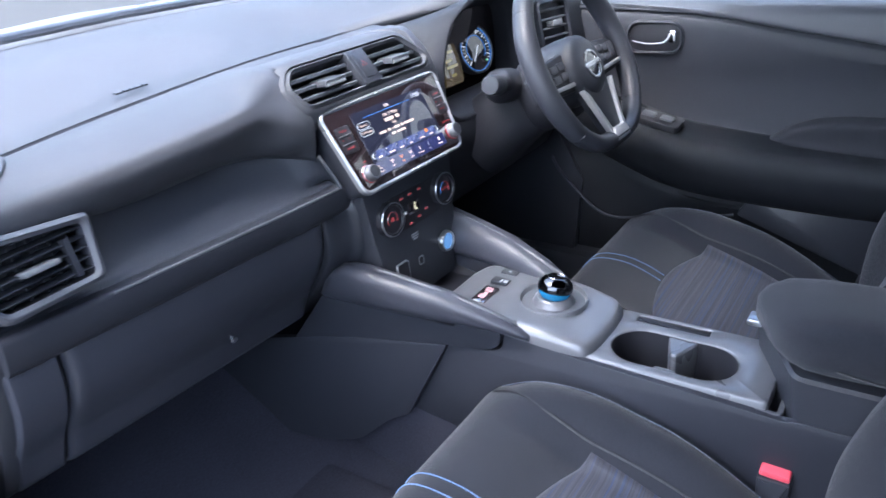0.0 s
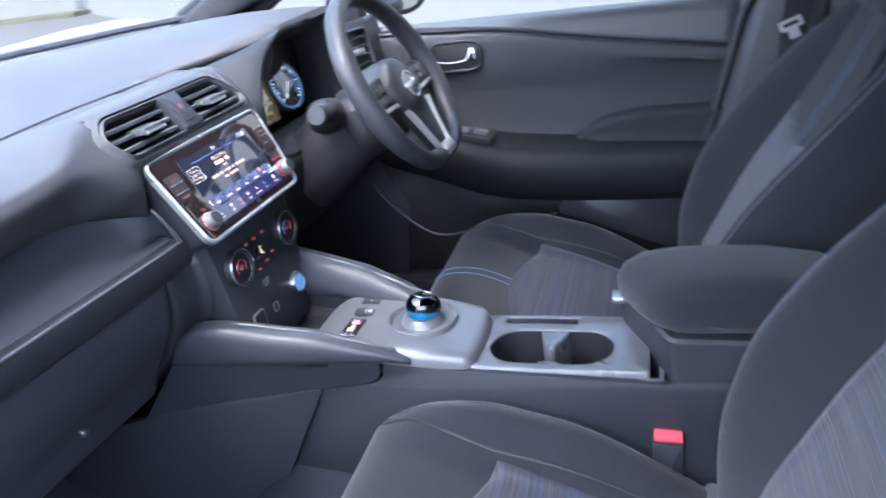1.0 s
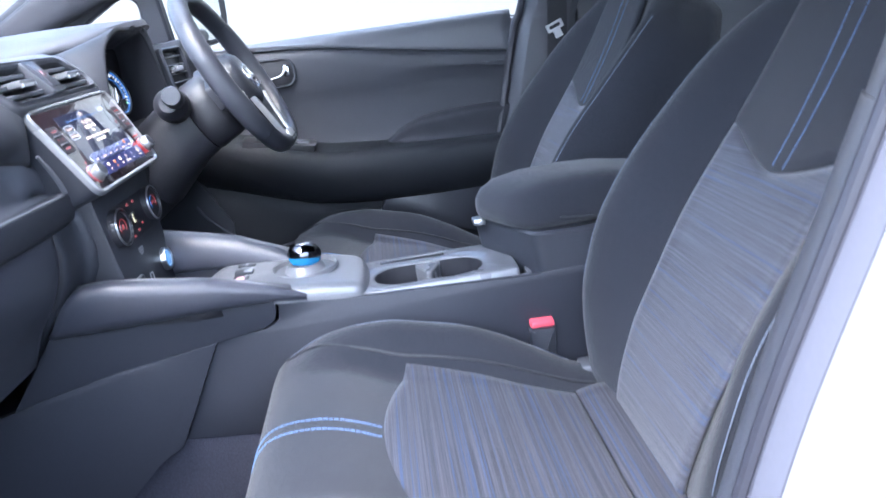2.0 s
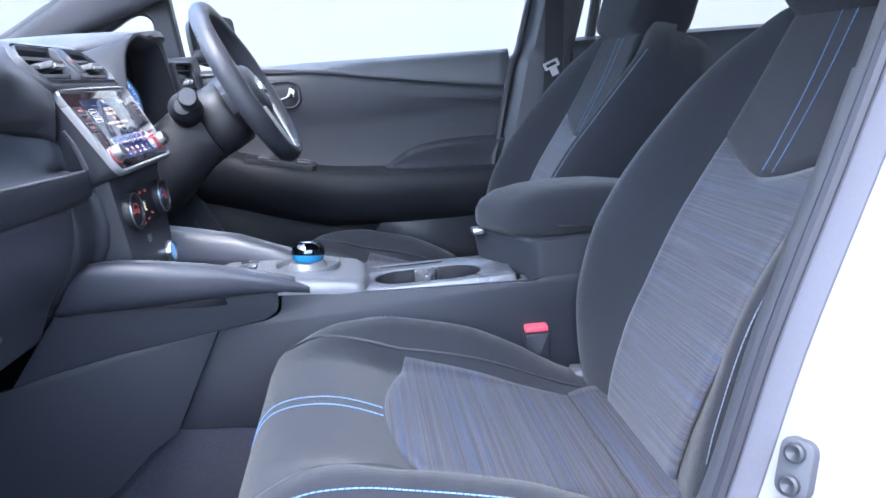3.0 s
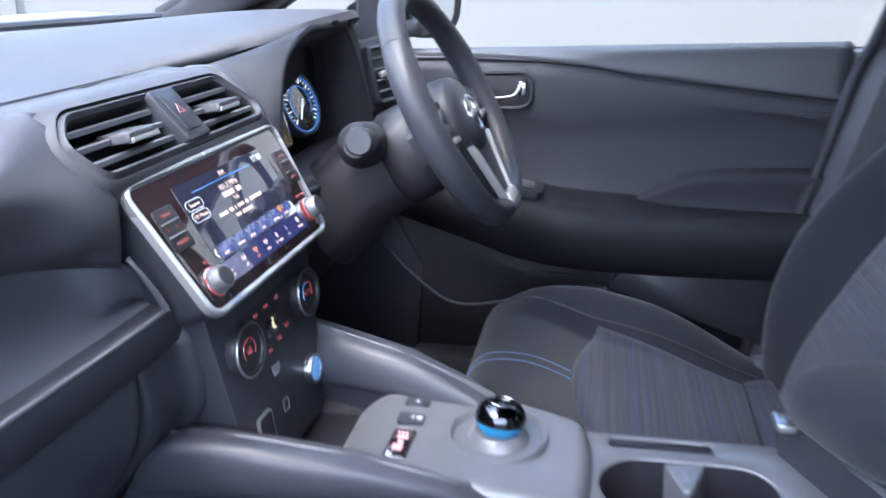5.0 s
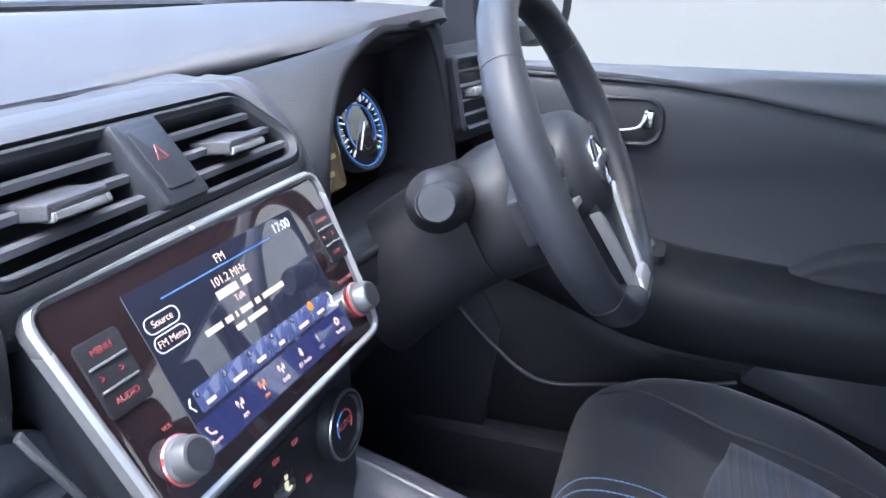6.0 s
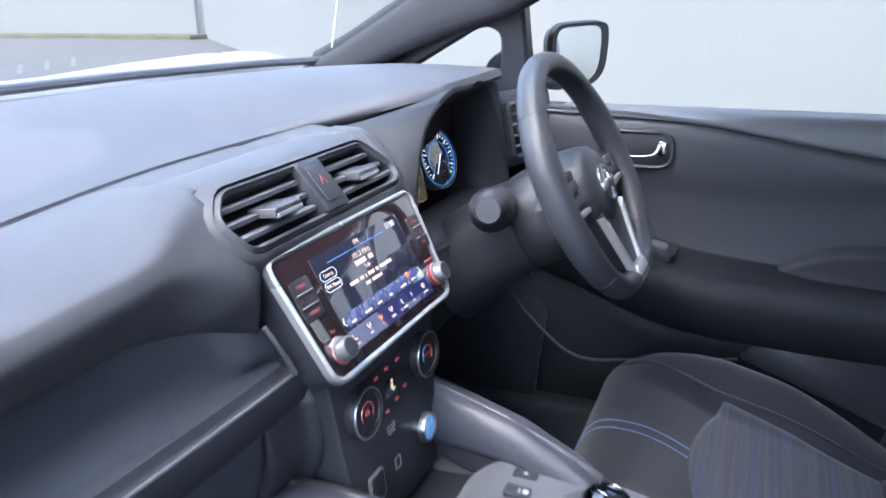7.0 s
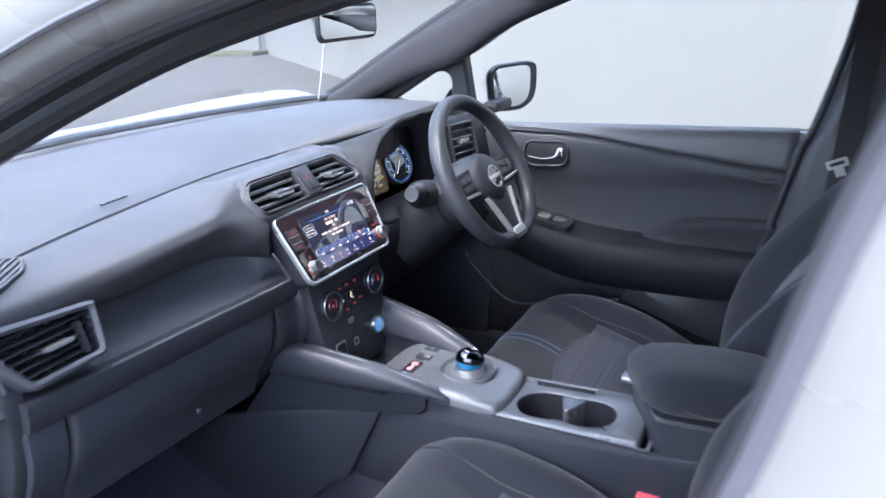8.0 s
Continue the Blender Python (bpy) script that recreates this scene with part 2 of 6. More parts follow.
def striped_cloth(name, along, light=1.0, fuzz=0.08, satin=0.2):
    """Grey-violet cloth with uneven woven stripes across the seat; along: the axis that the stripes follow one another on."""
    m = bpy.data.materials.new(name)
    m.use_nodes = True
    n, k = m.node_tree.nodes, m.node_tree.links
    b = n["Principled BSDF"]
    b.inputs["Roughness"].default_value, b.inputs["Sheen Weight"].default_value = 0.62, fuzz
    b.inputs["Sheen Roughness"].default_value = 0.5
    b.inputs["Specular IOR Level"].default_value = satin
    at, mp = n.new("ShaderNodeTexCoord"), n.new("ShaderNodeMapping")
    mp.inputs["Scale"].default_value = along
    k.new(at.outputs["Object"], mp.inputs["Vector"])
    a, c = n.new("ShaderNodeTexNoise"), n.new("ShaderNodeTexNoise")
    a.inputs["Scale"].default_value, a.inputs["Detail"].default_value, a.inputs["Roughness"].default_value = 1.0, 5.0, 0.75
    c.inputs["Scale"].default_value, c.inputs["Detail"].default_value = 0.62, 3.0
    k.new(mp.outputs["Vector"], a.inputs["Vector"])
    k.new(mp.outputs["Vector"], c.inputs["Vector"])
    r = n.new("ShaderNodeValToRGB")
    e = r.color_ramp.elements
    e[0].position, e[0].color = 0.34, (0.026, 0.026, 0.036, 1)
    e[1].position, e[1].color = 0.68, (0.110, 0.110, 0.138, 1)
    for p, q in ((0.44, (0.046, 0.046, 0.060, 1)), (0.50, (0.060, 0.060, 0.076, 1)), (0.56, (0.080, 0.080, 0.102, 1))):
        e.new(p).color = q
    k.new(a.outputs["Fac"], r.inputs["Fac"])
    s = n.new("ShaderNodeValToRGB")
    f = s.color_ramp.elements
    f[0].position, f[0].color = 0.575, (0, 0, 0, 1)
    f[1].position, f[1].color = 0.62, (1, 1, 1, 1)
    k.new(c.outputs["Fac"], s.inputs["Fac"])
    mix = n.new("ShaderNodeMix")
    mix.data_type = "RGBA"
    mix.inputs["B"].default_value = (0.035, 0.070, 0.17, 1)
    half = n.new("ShaderNodeMath")
    half.operation = "MULTIPLY"
    half.inputs[1].default_value = 0.6
    k.new(s.outputs["Color"], half.inputs[0])
    k.new(half.outputs[0], mix.inputs["Factor"])
    k.new(r.outputs["Color"], mix.inputs["A"])
    lit = n.new("ShaderNodeVectorMath")
    lit.operation = "SCALE"
    lit.inputs["Scale"].default_value = light
    k.new(mix.outputs["Result"], lit.inputs[0])
    k.new(lit.outputs["Vector"], b.inputs["Base Color"])
    w, h = n.new("ShaderNodeTexNoise"), n.new("ShaderNodeBump")
    w.inputs["Scale"].default_value = 1400
    h.inputs["Strength"].default_value, h.inputs["Distance"].default_value = 0.4, 0.0008
    k.new(at.outputs["Object"], w.inputs["Vector"])
    k.new(w.outputs["Fac"], h.inputs["Height"])
    k.new(h.outputs["Normal"], b.inputs["Normal"])
    return m


PAD = material("grained_dash_plastic", (0.046, 0.047, 0.056), 0.52, bump=0.3, vary=0.06, spec=0.6)
TRIM = material("satin_grey_plastic", (0.105, 0.108, 0.122), 0.32, bump=0.12, vary=0.06, spec=0.6)
DARK = material("dark_grained_plastic", (0.028, 0.030, 0.038), 0.38, bump=0.25, vary=0.1)
SOFT = material("soft_dark_panel", (0.046, 0.048, 0.062), 0.34, bump=0.25, vary=0.1)
RECESS = material("soft_recess_panel", (0.074, 0.077, 0.094), 0.48, bump=0.3, vary=0.08, spec=0.5)
CONSOLE = material("console_side_plastic", (0.029, 0.031, 0.041), 0.50, bump=0.25, vary=0.1, spec=0.35)
# paler than the door plastic: light on the sill put into its colour
SILL = material("lit_tone_sill_plastic", (0.095, 0.098, 0.112), 0.34, bump=0.25, vary=0.06, spec=0.6)
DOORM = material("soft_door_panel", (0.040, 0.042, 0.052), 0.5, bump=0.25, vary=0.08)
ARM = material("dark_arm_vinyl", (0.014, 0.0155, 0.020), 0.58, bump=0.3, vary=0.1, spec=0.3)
BLACK = material("black_plastic", (0.019, 0.019, 0.024), 0.45, bump=0.1, vary=0.1)
GLOSS = material("gloss_black", (0.022, 0.014, 0.016), 0.05, vary=0.0, coat=1.0, spec=0.8, coat_ior=2.5)
SATIN = material("satin_silver_trim", (0.36, 0.37, 0.39), 0.28, 0.6, vary=0.05, bump=0.05)
TRAYM = material("satin_console_plate", (0.165, 0.168, 0.186), 0.30, 0.3, vary=0.05, bump=0.12)
CHROME = material("chrome", (0.82, 0.83, 0.85), 0.12, 1.0, vary=0.03)
KNOBM = material("grey_knob_metal", (0.26, 0.265, 0.28), 0.34, 0.8, vary=0.05)
BRUSHED = material("brushed_metal", (0.55, 0.56, 0.58), 0.3, 1.0, vary=0.05)
LEATHER = material("black_leather", (0.034, 0.036, 0.045), 0.40, bump=0.15, bump_scale=900, vary=0.08)
CLOTH = material("dark_seat_cloth", (0.020, 0.0215, 0.029), 0.85, bump=0.6, bump_scale=1500, vary=0.18, spec=0.2, sheen=0.17)
CLOTH2 = material("dark_side_cloth", (0.019, 0.0205, 0.028), 0.85, bump=0.6, bump_scale=1500, vary=0.14, spec=0.2, sheen=0.22)
CARPET = material("black_carpet", (0.040, 0.041, 0.057), 0.95, bump=1.0, bump_scale=700, vary=0.3, spec=0.1)
SLATE = material("slate_rubber", (0.060, 0.062, 0.076), 0.5, vary=0.1)
FLANGE = material("shade_grey_flange", (0.095, 0.095, 0.118), 0.65, vary=0.06, spec=0.3)
RUBBER = material("rubber_seal", (0.030, 0.030, 0.040), 0.45, vary=0.1)
WHITE = material("white_car_paint", (0.262, 0.262, 0.267), 0.28, vary=0.02, coat=0.3)
PILLARM = material("matt_pillar_plastic", (0.030, 0.031, 0.038), 0.68, bump=0.3, vary=0.08, spec=0.25)
HEADLINE = material("dark_headlining", (0.04, 0.04, 0.05), 0.9, bump=0.5, vary=0.1, spec=0.2)
STITCH = material("blue_thread", (0.16, 0.26, 0.47), 0.7, vary=0.15, scale=300)
PALE = material("pale_thread", (0.20, 0.23, 0.30), 0.7, vary=0.15, scale=300)
RED = material("red_plastic", (0.80, 0.10, 0.14), 0.35, vary=0.05)
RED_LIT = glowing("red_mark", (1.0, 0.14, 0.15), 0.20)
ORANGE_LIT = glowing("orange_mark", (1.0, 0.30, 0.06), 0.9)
DIM_MARK = material("pale_print", (0.35, 0.35, 0.37), 0.5, vary=0.0)
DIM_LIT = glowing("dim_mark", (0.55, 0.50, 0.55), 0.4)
TRIP_BAR = glowing("trip_bar", (0.75, 0.62, 0.25), 0.25)
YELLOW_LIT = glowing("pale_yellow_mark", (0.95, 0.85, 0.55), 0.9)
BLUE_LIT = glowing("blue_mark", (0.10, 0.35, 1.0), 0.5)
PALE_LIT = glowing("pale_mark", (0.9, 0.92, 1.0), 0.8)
PEACH = glowing("peach_mark", (1.0, 0.72, 0.60), 0.9)
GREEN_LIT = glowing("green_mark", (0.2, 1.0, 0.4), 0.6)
START_BLUE = glowing("lit_blue_button", (0.22, 0.50, 1.0), 0.5)
SCREEN_BG = glowing("screen_navy", (0.035, 0.037, 0.065), 0.7)
SCREEN_BAR = glowing("screen_blue", (0.035, 0.04, 0.14), 0.8)
SCREEN_TILE = glowing("screen_tile", (0.10, 0.125, 0.30), 0.8)
BLUE_GLOSS = material("blue_gloss_ring", (0.02, 0.17, 0.36), 0.12, vary=0.0, coat=0.5)
GLASS = clear_glass("car_glass", (0.97, 0.99, 1.0))
MIRROR = material("mirror_glass", (0.9, 0.93, 0.95), 0.02, 1.0, vary=0.0)
SEAT_STRIPE = striped_cloth("striped_seat_cloth", (2.5, 460.0, 2.5), 0.76, 0.10, 0.4)
BACK_STRIPE = striped_cloth("striped_back_cloth", (2.5, 0.0, 420.0), 0.88, 0.24, 0.5)
BELT = material("belt_webbing", (0.045, 0.045, 0.053), 0.8, bump=0.6, bump_scale=900)
TARMAC = material("tarmac", (0.068, 0.064, 0.059), 0.9, bump=1.0, bump_scale=120, vary=0.25, scale=10)
WALLPAINT = material("pale_render", (0.205, 0.204, 0.191), 0.9, vary=0.04, scale=6, bump=0.3, bump_scale=60)
HOODM = material("matt_hood_plastic", (0.036, 0.037, 0.045), 0.7, bump=0.3, vary=0.08, spec=0.2)
COWLM = material("matt_cowl_plastic", (0.022, 0.023, 0.029), 0.6, bump=0.3, vary=0.08, spec=0.3)
LEDGEM = material("grained_ledge_plastic", (0.034, 0.0355, 0.045), 0.48, bump=0.25, vary=0.08, spec=0.4)
LEGM = material("satin_light_trim", (0.42, 0.425, 0.44), 0.34, 0.25, vary=0.05)
GREYTRIM = material("grey_pillar_plastic", (0.072, 0.074, 0.088), 0.4, bump=0.25, vary=0.06, spec=0.6)
CABLE = material("pale_cable", (0.36, 0.36, 0.37), 0.5, vary=0.05)
EMBLEM = material("silver_emblem", (0.7, 0.71, 0.73), 0.2, 1.0, vary=0.02)

# ---- surroundings ----
bm = bmesh.new()
add_rings(bm, [[Vector((x, y, 0)) for x in (-400, -60, -12, 0, 12, 60, 400)] for y in (-400, -60, -12, 0, 12, 60, 400)], closed=False)
whole("ground", bm, TARMAC, (0, 0, 0), "grey worn tarmac of the parking yard", "ground", kind="structure")


def yard_wall(name, x0, y0, x1, y1, h, label):
    bm = bmesh.new()
    d = Vector((x1 - x0, y1 - y0, 0))
    p = Plane((x0, y0, 0), d, (0, 0, 1))
    L = d.length
    quad_slab(bm, p, 0, L, 0, h, -0.2, 0)
    w = whole(name, bm, WALLPAINT, (x0, y0, 0), label, "wall", kind="structure")
    for i in range(int((h - 0.3) / 0.23)):
        b = bmesh.new()
        z = 0.3 + i * 0.23
        quad_slab(b, p, 0.02, L - 0.02, z, z + 0.2292, 0.0, 0.0012)
        part("board", b, WALLPAINT, w)
    return w


yard_wall("wall_east", 20.0, 17.3, -3.4, -7.1, 2.6, "pale rendered wall of wide flat boards")
yard_wall("wall_north", 20.0, 44.0, 20.0, 17.3, 3.2, "pale rendered wall closing the yard")
yard_wall("wall_west", -16.0, -12.0, -16.0, 20.0, 2.4, "pale rendered wall behind the parked car")
b = bmesh.new()
vp = Plane((19.9, 17.4, 0), (0, 1, 0), (-1, 0, 0))
plate(b, vp, [(-0.3, 0.0), (19.0, 0.0), (19.0, 1.3), (-0.3, 0.9)], -0.05, 0.14, 0.06)
whole("verge", b, material("grass_verge", (0.085, 0.088, 0.045), 0.95, vary=0.4, scale=12, bump=1.0, bump_scale=60), (16, 20, 0), "low mossy verge at the foot of the wall", "verge", kind="structure")
# worn markings and patches on the tarmac
PAINT = material("worn_road_paint", (0.092, 0.091, 0.087), 0.8, vary=0.3, scale=20)
PATCH = material("reddish_tarmac_patch", (0.056, 0.050, 0.047), 0.9, vary=0.25, scale=14, bump=0.8, bump_scale=120)
gz = Plane((0, 0, 0), (1, 0, 0), (0, 1, 0))
for x0, y0, x1, y1 in ((10.39, 14.05, 8.9, 12.25), (11.41, 14.5, 9.6, 12.4), (12.31, 14.72, 10.3, 12.52)):
    d = Vector((x1 - x0, y1 - y0, 0))
    b = bmesh.new()
    quad_slab(b, Plane((x0, y0, 0), d, (d.y, -d.x, 0)), 0, d.length, -0.045, 0.045, -0.004, 0.004)
    whole("parking_line", b, PAINT, (x0, y0, 0), "worn white parking bay line on the tarmac", "road marking", group="parking bay lines", kind="structure")
for loop in ([(7.07, 9.4), (6.1, 8.28), (9.5, 9.25), (10.41, 10.05)], [(3.2, 9.9), (2.9, 8.9), (5.64, 8.23), (6.53, 9.25)]):
    b = bmesh.new()
    plate(b, gz, loop, -0.004, 0.005, 0.001)
    whole("tarmac_patch", b, PATCH, (*loop[0], 0), "darker reddish repair patch in the tarmac", "road patch", group="tarmac patches", kind="structure")
b = bmesh.new()
tube(b, [(19.85, 17.5, 0.06), (19.85, 17.5, 1.6), (19.85, 17.5, 3.1)], 0.06, 12)
whole("drainpipe", b, material("grey_pipe", (0.16, 0.18, 0.19), 0.5), (19.85, 17.5, 0.06), "grey drainpipe in the corner of the pale walls", "drainpipe")

# ---- car body ----
car = thing("white_hatchback", (0, 0, 0.3), "white hatchback shell seen through its open front door", "car")


# bonnet
BONNET_X = curve_of([(0.0, 0.0), (0.15, -0.005), (0.30, -0.006), (0.45, 0.0), (0.60, 0.008), (0.70, 0.008), (0.74, 0.002), (0.78, -0.02)])
hood = [[V3(x, y - 0.16 * (abs(x) / 0.8) ** 4, z + BONNET_X(abs(x))) for x in np.linspace(-0.78, 0.78, 33)]
        for y, z in ((1.25, 1.055), (1.28, 1.084), (1.32, 1.092), (1.45, 1.077), (1.65, 1.045), (1.9, 0.985), (2.12, 0.88), (2.2, 0.72))]
part("bonnet", loft(hood, False), WHITE, car, "white painted bonnet", solid=0.01)
b = bmesh.new()
block(b, (-0.7, 1.12, 0.98), (0.7, 1.24, 1.04), 0.01)
part("scuttle_panel", b, BLACK, car, "black plastic scuttle below the windscreen")

for s in (-1, 1):
    rings = []
    for y, z0, z1 in ((1.08, 0.30, 1.0), (1.14, 0.62, 1.01), (1.26, 0.70, 1.025), (1.5, 0.73, 1.02), (1.74, 0.68, 0.99), (1.86, 0.58, 0.96), (1.92, 0.30, 0.95), (2.12, 0.30, 0.85)):
        rings.append([V3(s * x, y, z) for x, z in ((0.80, z0), (0.84, (z0 + z1) / 2), (0.82, z1 - 0.04), (0.785, z1), (0.76, z1 - 0.02), (0.76, z0))])
    part("front_wing", loft(rings), WHITE, car, "white front wing")
b = bmesh.new()
block(b, (-0.80, 2.06, 0.25), (0.80, 2.22, 0.74), 0.07, 3)
part("front_bumper", b, WHITE, car, "white front bumper")
for x, y in ((-0.76, 1.5), (0.76, 1.5), (-0.76, -1.15), (0.76, -1.15)):
    wz = Plane((x, y, 0.315), (0, 1 if x > 0 else -1, 0), (0, 0, 1))
    whl = part("wheel", revolve(bmesh.new(), wz, [(0.20, -0.10), (0.29, -0.10), (0.315, -0.07), (0.315, 0.05), (0.29, 0.08), (0.215, 0.075)], 40, caps=False), BLACK, car, "black road tyre")
    part("wheel_disc", revolve(bmesh.new(), wz, [(0.215, 0.070), (0.20, 0.055), (0.06, 0.062), (0.05, 0.072), (0.0001, 0.074)], 32), BRUSHED, whl, "silver wheel disc")

# floor, firewall and tunnel
b = bmesh.new()
add_rings(b, [[V3(x, y, z) for x in np.linspace(-0.68, 0.68, 9)] for y, z in
              ((-1.3, 0.36), (-0.4, 0.34), (0.2, 0.32), (0.62, 0.32), (0.80, 0.36), (0.98, 0.52), (1.06, 0.75), (1.10, 1.02))], closed=False)
part("floor_carpet", b, CARPET, car, "black carpet of the footwells", solid=0.02)
b = bmesh.new()
prof = [(-0.085, 0.30), (-0.074, 0.42), (-0.068, 0.52), (0, 0.54), (0.068, 0.52), (0.074, 0.42), (0.085, 0.30)]
add_rings(b, [[V3(x, y, z) for x, z in prof] for y in (-0.5, 0.3, 1.0)])
part("tunnel_carpet", b, CARPET, car)

# kick panels that close the footwells
for s in (-1, 1):
    b = bmesh.new()
    kp = Plane((s * 0.69, 0, 0), (0, 1, 0), (0, 0, 1))
    lp = [(0.60, 0.30), (1.12, 0.30), (1.12, 1.06), (0.70, 1.02), (0.66, 0.80), (0.56, 0.62)]
    add_rings(b, [[kp.at(u, v, -0.03) for u, v in lp], [kp.at(u, v, 0.03) for u, v in lp]])
    part("kick_panel", b, DARK, car, "dark footwell side panel")

# roof
b = bmesh.new()
roof = [[V3(x, y, z - 0.06 * (abs(x) / 0.62) ** 3) for x in np.linspace(-0.62, 0.62, 15)]
        for y, z in ((0.42, 1.40), (0.2, 1.455), (-0.2, 1.49), (-0.7, 1.50), (-1.2, 1.47), (-1.7, 1.40))]
part("roof", loft(roof, False), HEADLINE, car, "dark headlining of the roof", solid=0.03)
outer = [[V3(x, y, z + 0.045 - 0.05 * (abs(x) / 0.66) ** 3) for x in np.linspace(-0.66, 0.66, 15)]
         for y, z in ((0.42, 1.40), (0.2, 1.455), (-0.2, 1.49), (-0.7, 1.50), (-1.2, 1.47), (-1.7, 1.40))]
part("roof_skin", loft(outer, False), WHITE, car, "white roof skin", solid=0.004)

# pillars and rails: inner trim line and outer body line (x, y, z)
def band(s, line, deep):
    """A rounded bar along a line of (x, y, middle height, height), deep outwards."""
    pts = smooth_line([V3(s * x, y, z) for x, y, z, _ in line], 4)
    hs = smooth_line([V3(h, 0, 0) for *_, h in line], 4)
    rings = []
    for p, h in zip(pts, hs):
        rings.append([p + V3(s * deep / 2 * a, 0, h.x / 2 * c) for a, c in rrect(2, 2, 0.7, 4)])
    return loft(rings)


PILLAR = [(0.655, 1.06, 1.045, 0.06), (0.655, 0.98, 1.075, 0.075), (0.655, 0.90, 1.117, 0.082), (0.655, 0.75, 1.187, 0.105), (0.650, 0.66, 1.222, 0.125), (0.648, 0.60, 1.250, 0.130), (0.642, 0.48, 1.308, 0.112), (0.635, 0.343, 1.350, 0.098), (0.625, 0.20, 1.390, 0.085), (0.615, 0.0, 1.418, 0.075), (0.61, -0.3, 1.435, 0.075), (0.60, -0.6, 1.435, 0.08), (0.57, -1.3, 1.38, 0.10)]


# lower edge of the rail over the open door
RAIL_EDGE = curve_of([(-1.3, 1.325), (-0.6, 1.360), (-0.3, 1.356), (0.0, 1.333), (0.091, 1.317), (0.17, 1.302), (0.293, 1.265), (0.439, 1.212), (0.60, 1.145), (0.75, 1.088), (0.90, 1.038), (1.06, 0.990)])
part("pillar_trim", band(1, PILLAR, 0.06), PILLARM, car, "dark plastic windscreen pillar trim", sharp=60)
part("body_rail", band(1, [(x + 0.075, y, z + 0.010, h * 0.97) for x, y, z, h in PILLAR], 0.075), WHITE, car, "white painted roof rail", sharp=60)
part("pillar_trim", band(-1, [(x - 0.010, y, RAIL_EDGE(y) + 0.034, 0.056) for x, y, z, h in PILLAR], 0.052), DARK, car, "dark plastic windscreen pillar trim", sharp=60)
part("body_rail", band(-1, [(x + 0.072, y, RAIL_EDGE(y) + 0.062, 0.088) for x, y, z, h in PILLAR], 0.080), WHITE, car, "white painted roof rail", sharp=60)
b = bmesh.new()
tube(b, smooth_line([(-x - 0.012, y, RAIL_EDGE(y) + 0.009) for x, y, z, h in PILLAR[2:12]], 5), 0.011)
part("door_seal", b, BLACK, car, "black rubber door seal")

# lit rubber: the lighter slate colour carries the light on this seal
b = bmesh.new()
tube(b, smooth_line([(-x - 0.066, y, RAIL_EDGE(y) + 0.021) for x, y, z, h in PILLAR[2:12]], 5), 0.0095)
part("outer_seal", b, SLATE, car, "outer door seal along the rail, slate grey for the light on it")
# thin grey tube drawn in place of the shadow line under the rail
b = bmesh.new()
tube(b, smooth_line([(-x - 0.1125, y, RAIL_EDGE(y) + 0.034) for x, y, z, h in PILLAR[2:12]], 5), 0.0028, 6)
part("rail_shade_line", b, GREYTRIM, car, "thin grey line drawn for the shade along the roof rail")

# open-door side: centre pillar
b = bmesh.new()
inner = [(-0.60, -0.310, 1.40), (-0.60, -0.240, 1.22), (-0.602, -0.193, 1.05), (-0.602, -0.140, 0.90), (-0.602, -0.083, 0.75), (-0.60, -0.036, 0.60), (-0.59, 0.02, 0.48)]
pillar_line = smooth_line(inner, 6)


def pillar_strip(name, offsets, mat_, label, low=0.0, high=2.0):
    """A strip with one cross-section running up the open-door pillar between two heights."""
    rings = [[V3(x + a, y + c, z) for a, c in offsets] for x, y, z in pillar_line if low < z < high]
    return part(name, loft(rings), mat_, car, label)


trim_section = ((0.0, -0.015), (-0.004, -0.003), (-0.012, 0.003), (-0.024, 0.0075), (-0.038, 0.012), (-0.045, 0.012), (-0.049, 0.004), (-0.03, -0.20), (0.0, -0.20))
pillar_strip("centre_pillar_trim", trim_section, GREYTRIM, "grey plastic centre pillar trim", high=0.955)
pillar_strip("upper_pillar_trim", [(a * 0.97 - 0.001, c - 0.002) for a, c in trim_section], GREYTRIM, "grey plastic upper pillar trim", low=0.94)
b = bmesh.new()
tube(b, [(x - 0.053, y + 0.012, z) for x, y, z in pillar_line], 0.0065)
part("door_seal", b, RUBBER, car, "grey rubber door seal")
# the shade on this strip is put into its grey colour
pillar_strip("seal_flange", ((-0.056, -0.03), (-0.057, 0.010), (-0.064, 0.012), (-0.073, 0.008), (-0.079, 0.000), (-0.080, -0.03)), FLANGE, "flange beside the door seal, greyed for the shade on it")
pillar_strip("centre_pillar", ((-0.074, -0.012), (-0.080, -0.001), (-0.10, -0.006), (-0.15, -0.035), (-0.185, -0.055), (-0.19, -0.07), (-0.19, -0.34), (-0.056, -0.34)), WHITE, "white painted centre pillar")
st = Plane((-0.706, -0.0645, 0.672), (-0.86, -0.50, 0), (0, -0.31, 0.95))
striker = part("striker", plate(bmesh.new(), st, rrect(0.026, 0.044, 0.009), -0.004, 0.006, 0.002), SLATE, car, "dark metal door striker plate")
for v in (-0.012, 0.012):
    part("bolt", revolve(bmesh.new(), st, [(0.0075, 0.005), (0.0075, 0.010), (0.0055, 0.011), (0.0001, 0.008)], 16, 0, v), DARK, striker)
b = bmesh.new()
block(b, (-0.80, -0.30, 0.25), (-0.62, 1.15, 0.40), 0.03)
part("door_sill", b, WHITE, car, "white painted door sill")
b = bmesh.new()
block(b, (-0.625, -0.30, 0.28), (-0.585, 1.1, 0.43), 0.015)
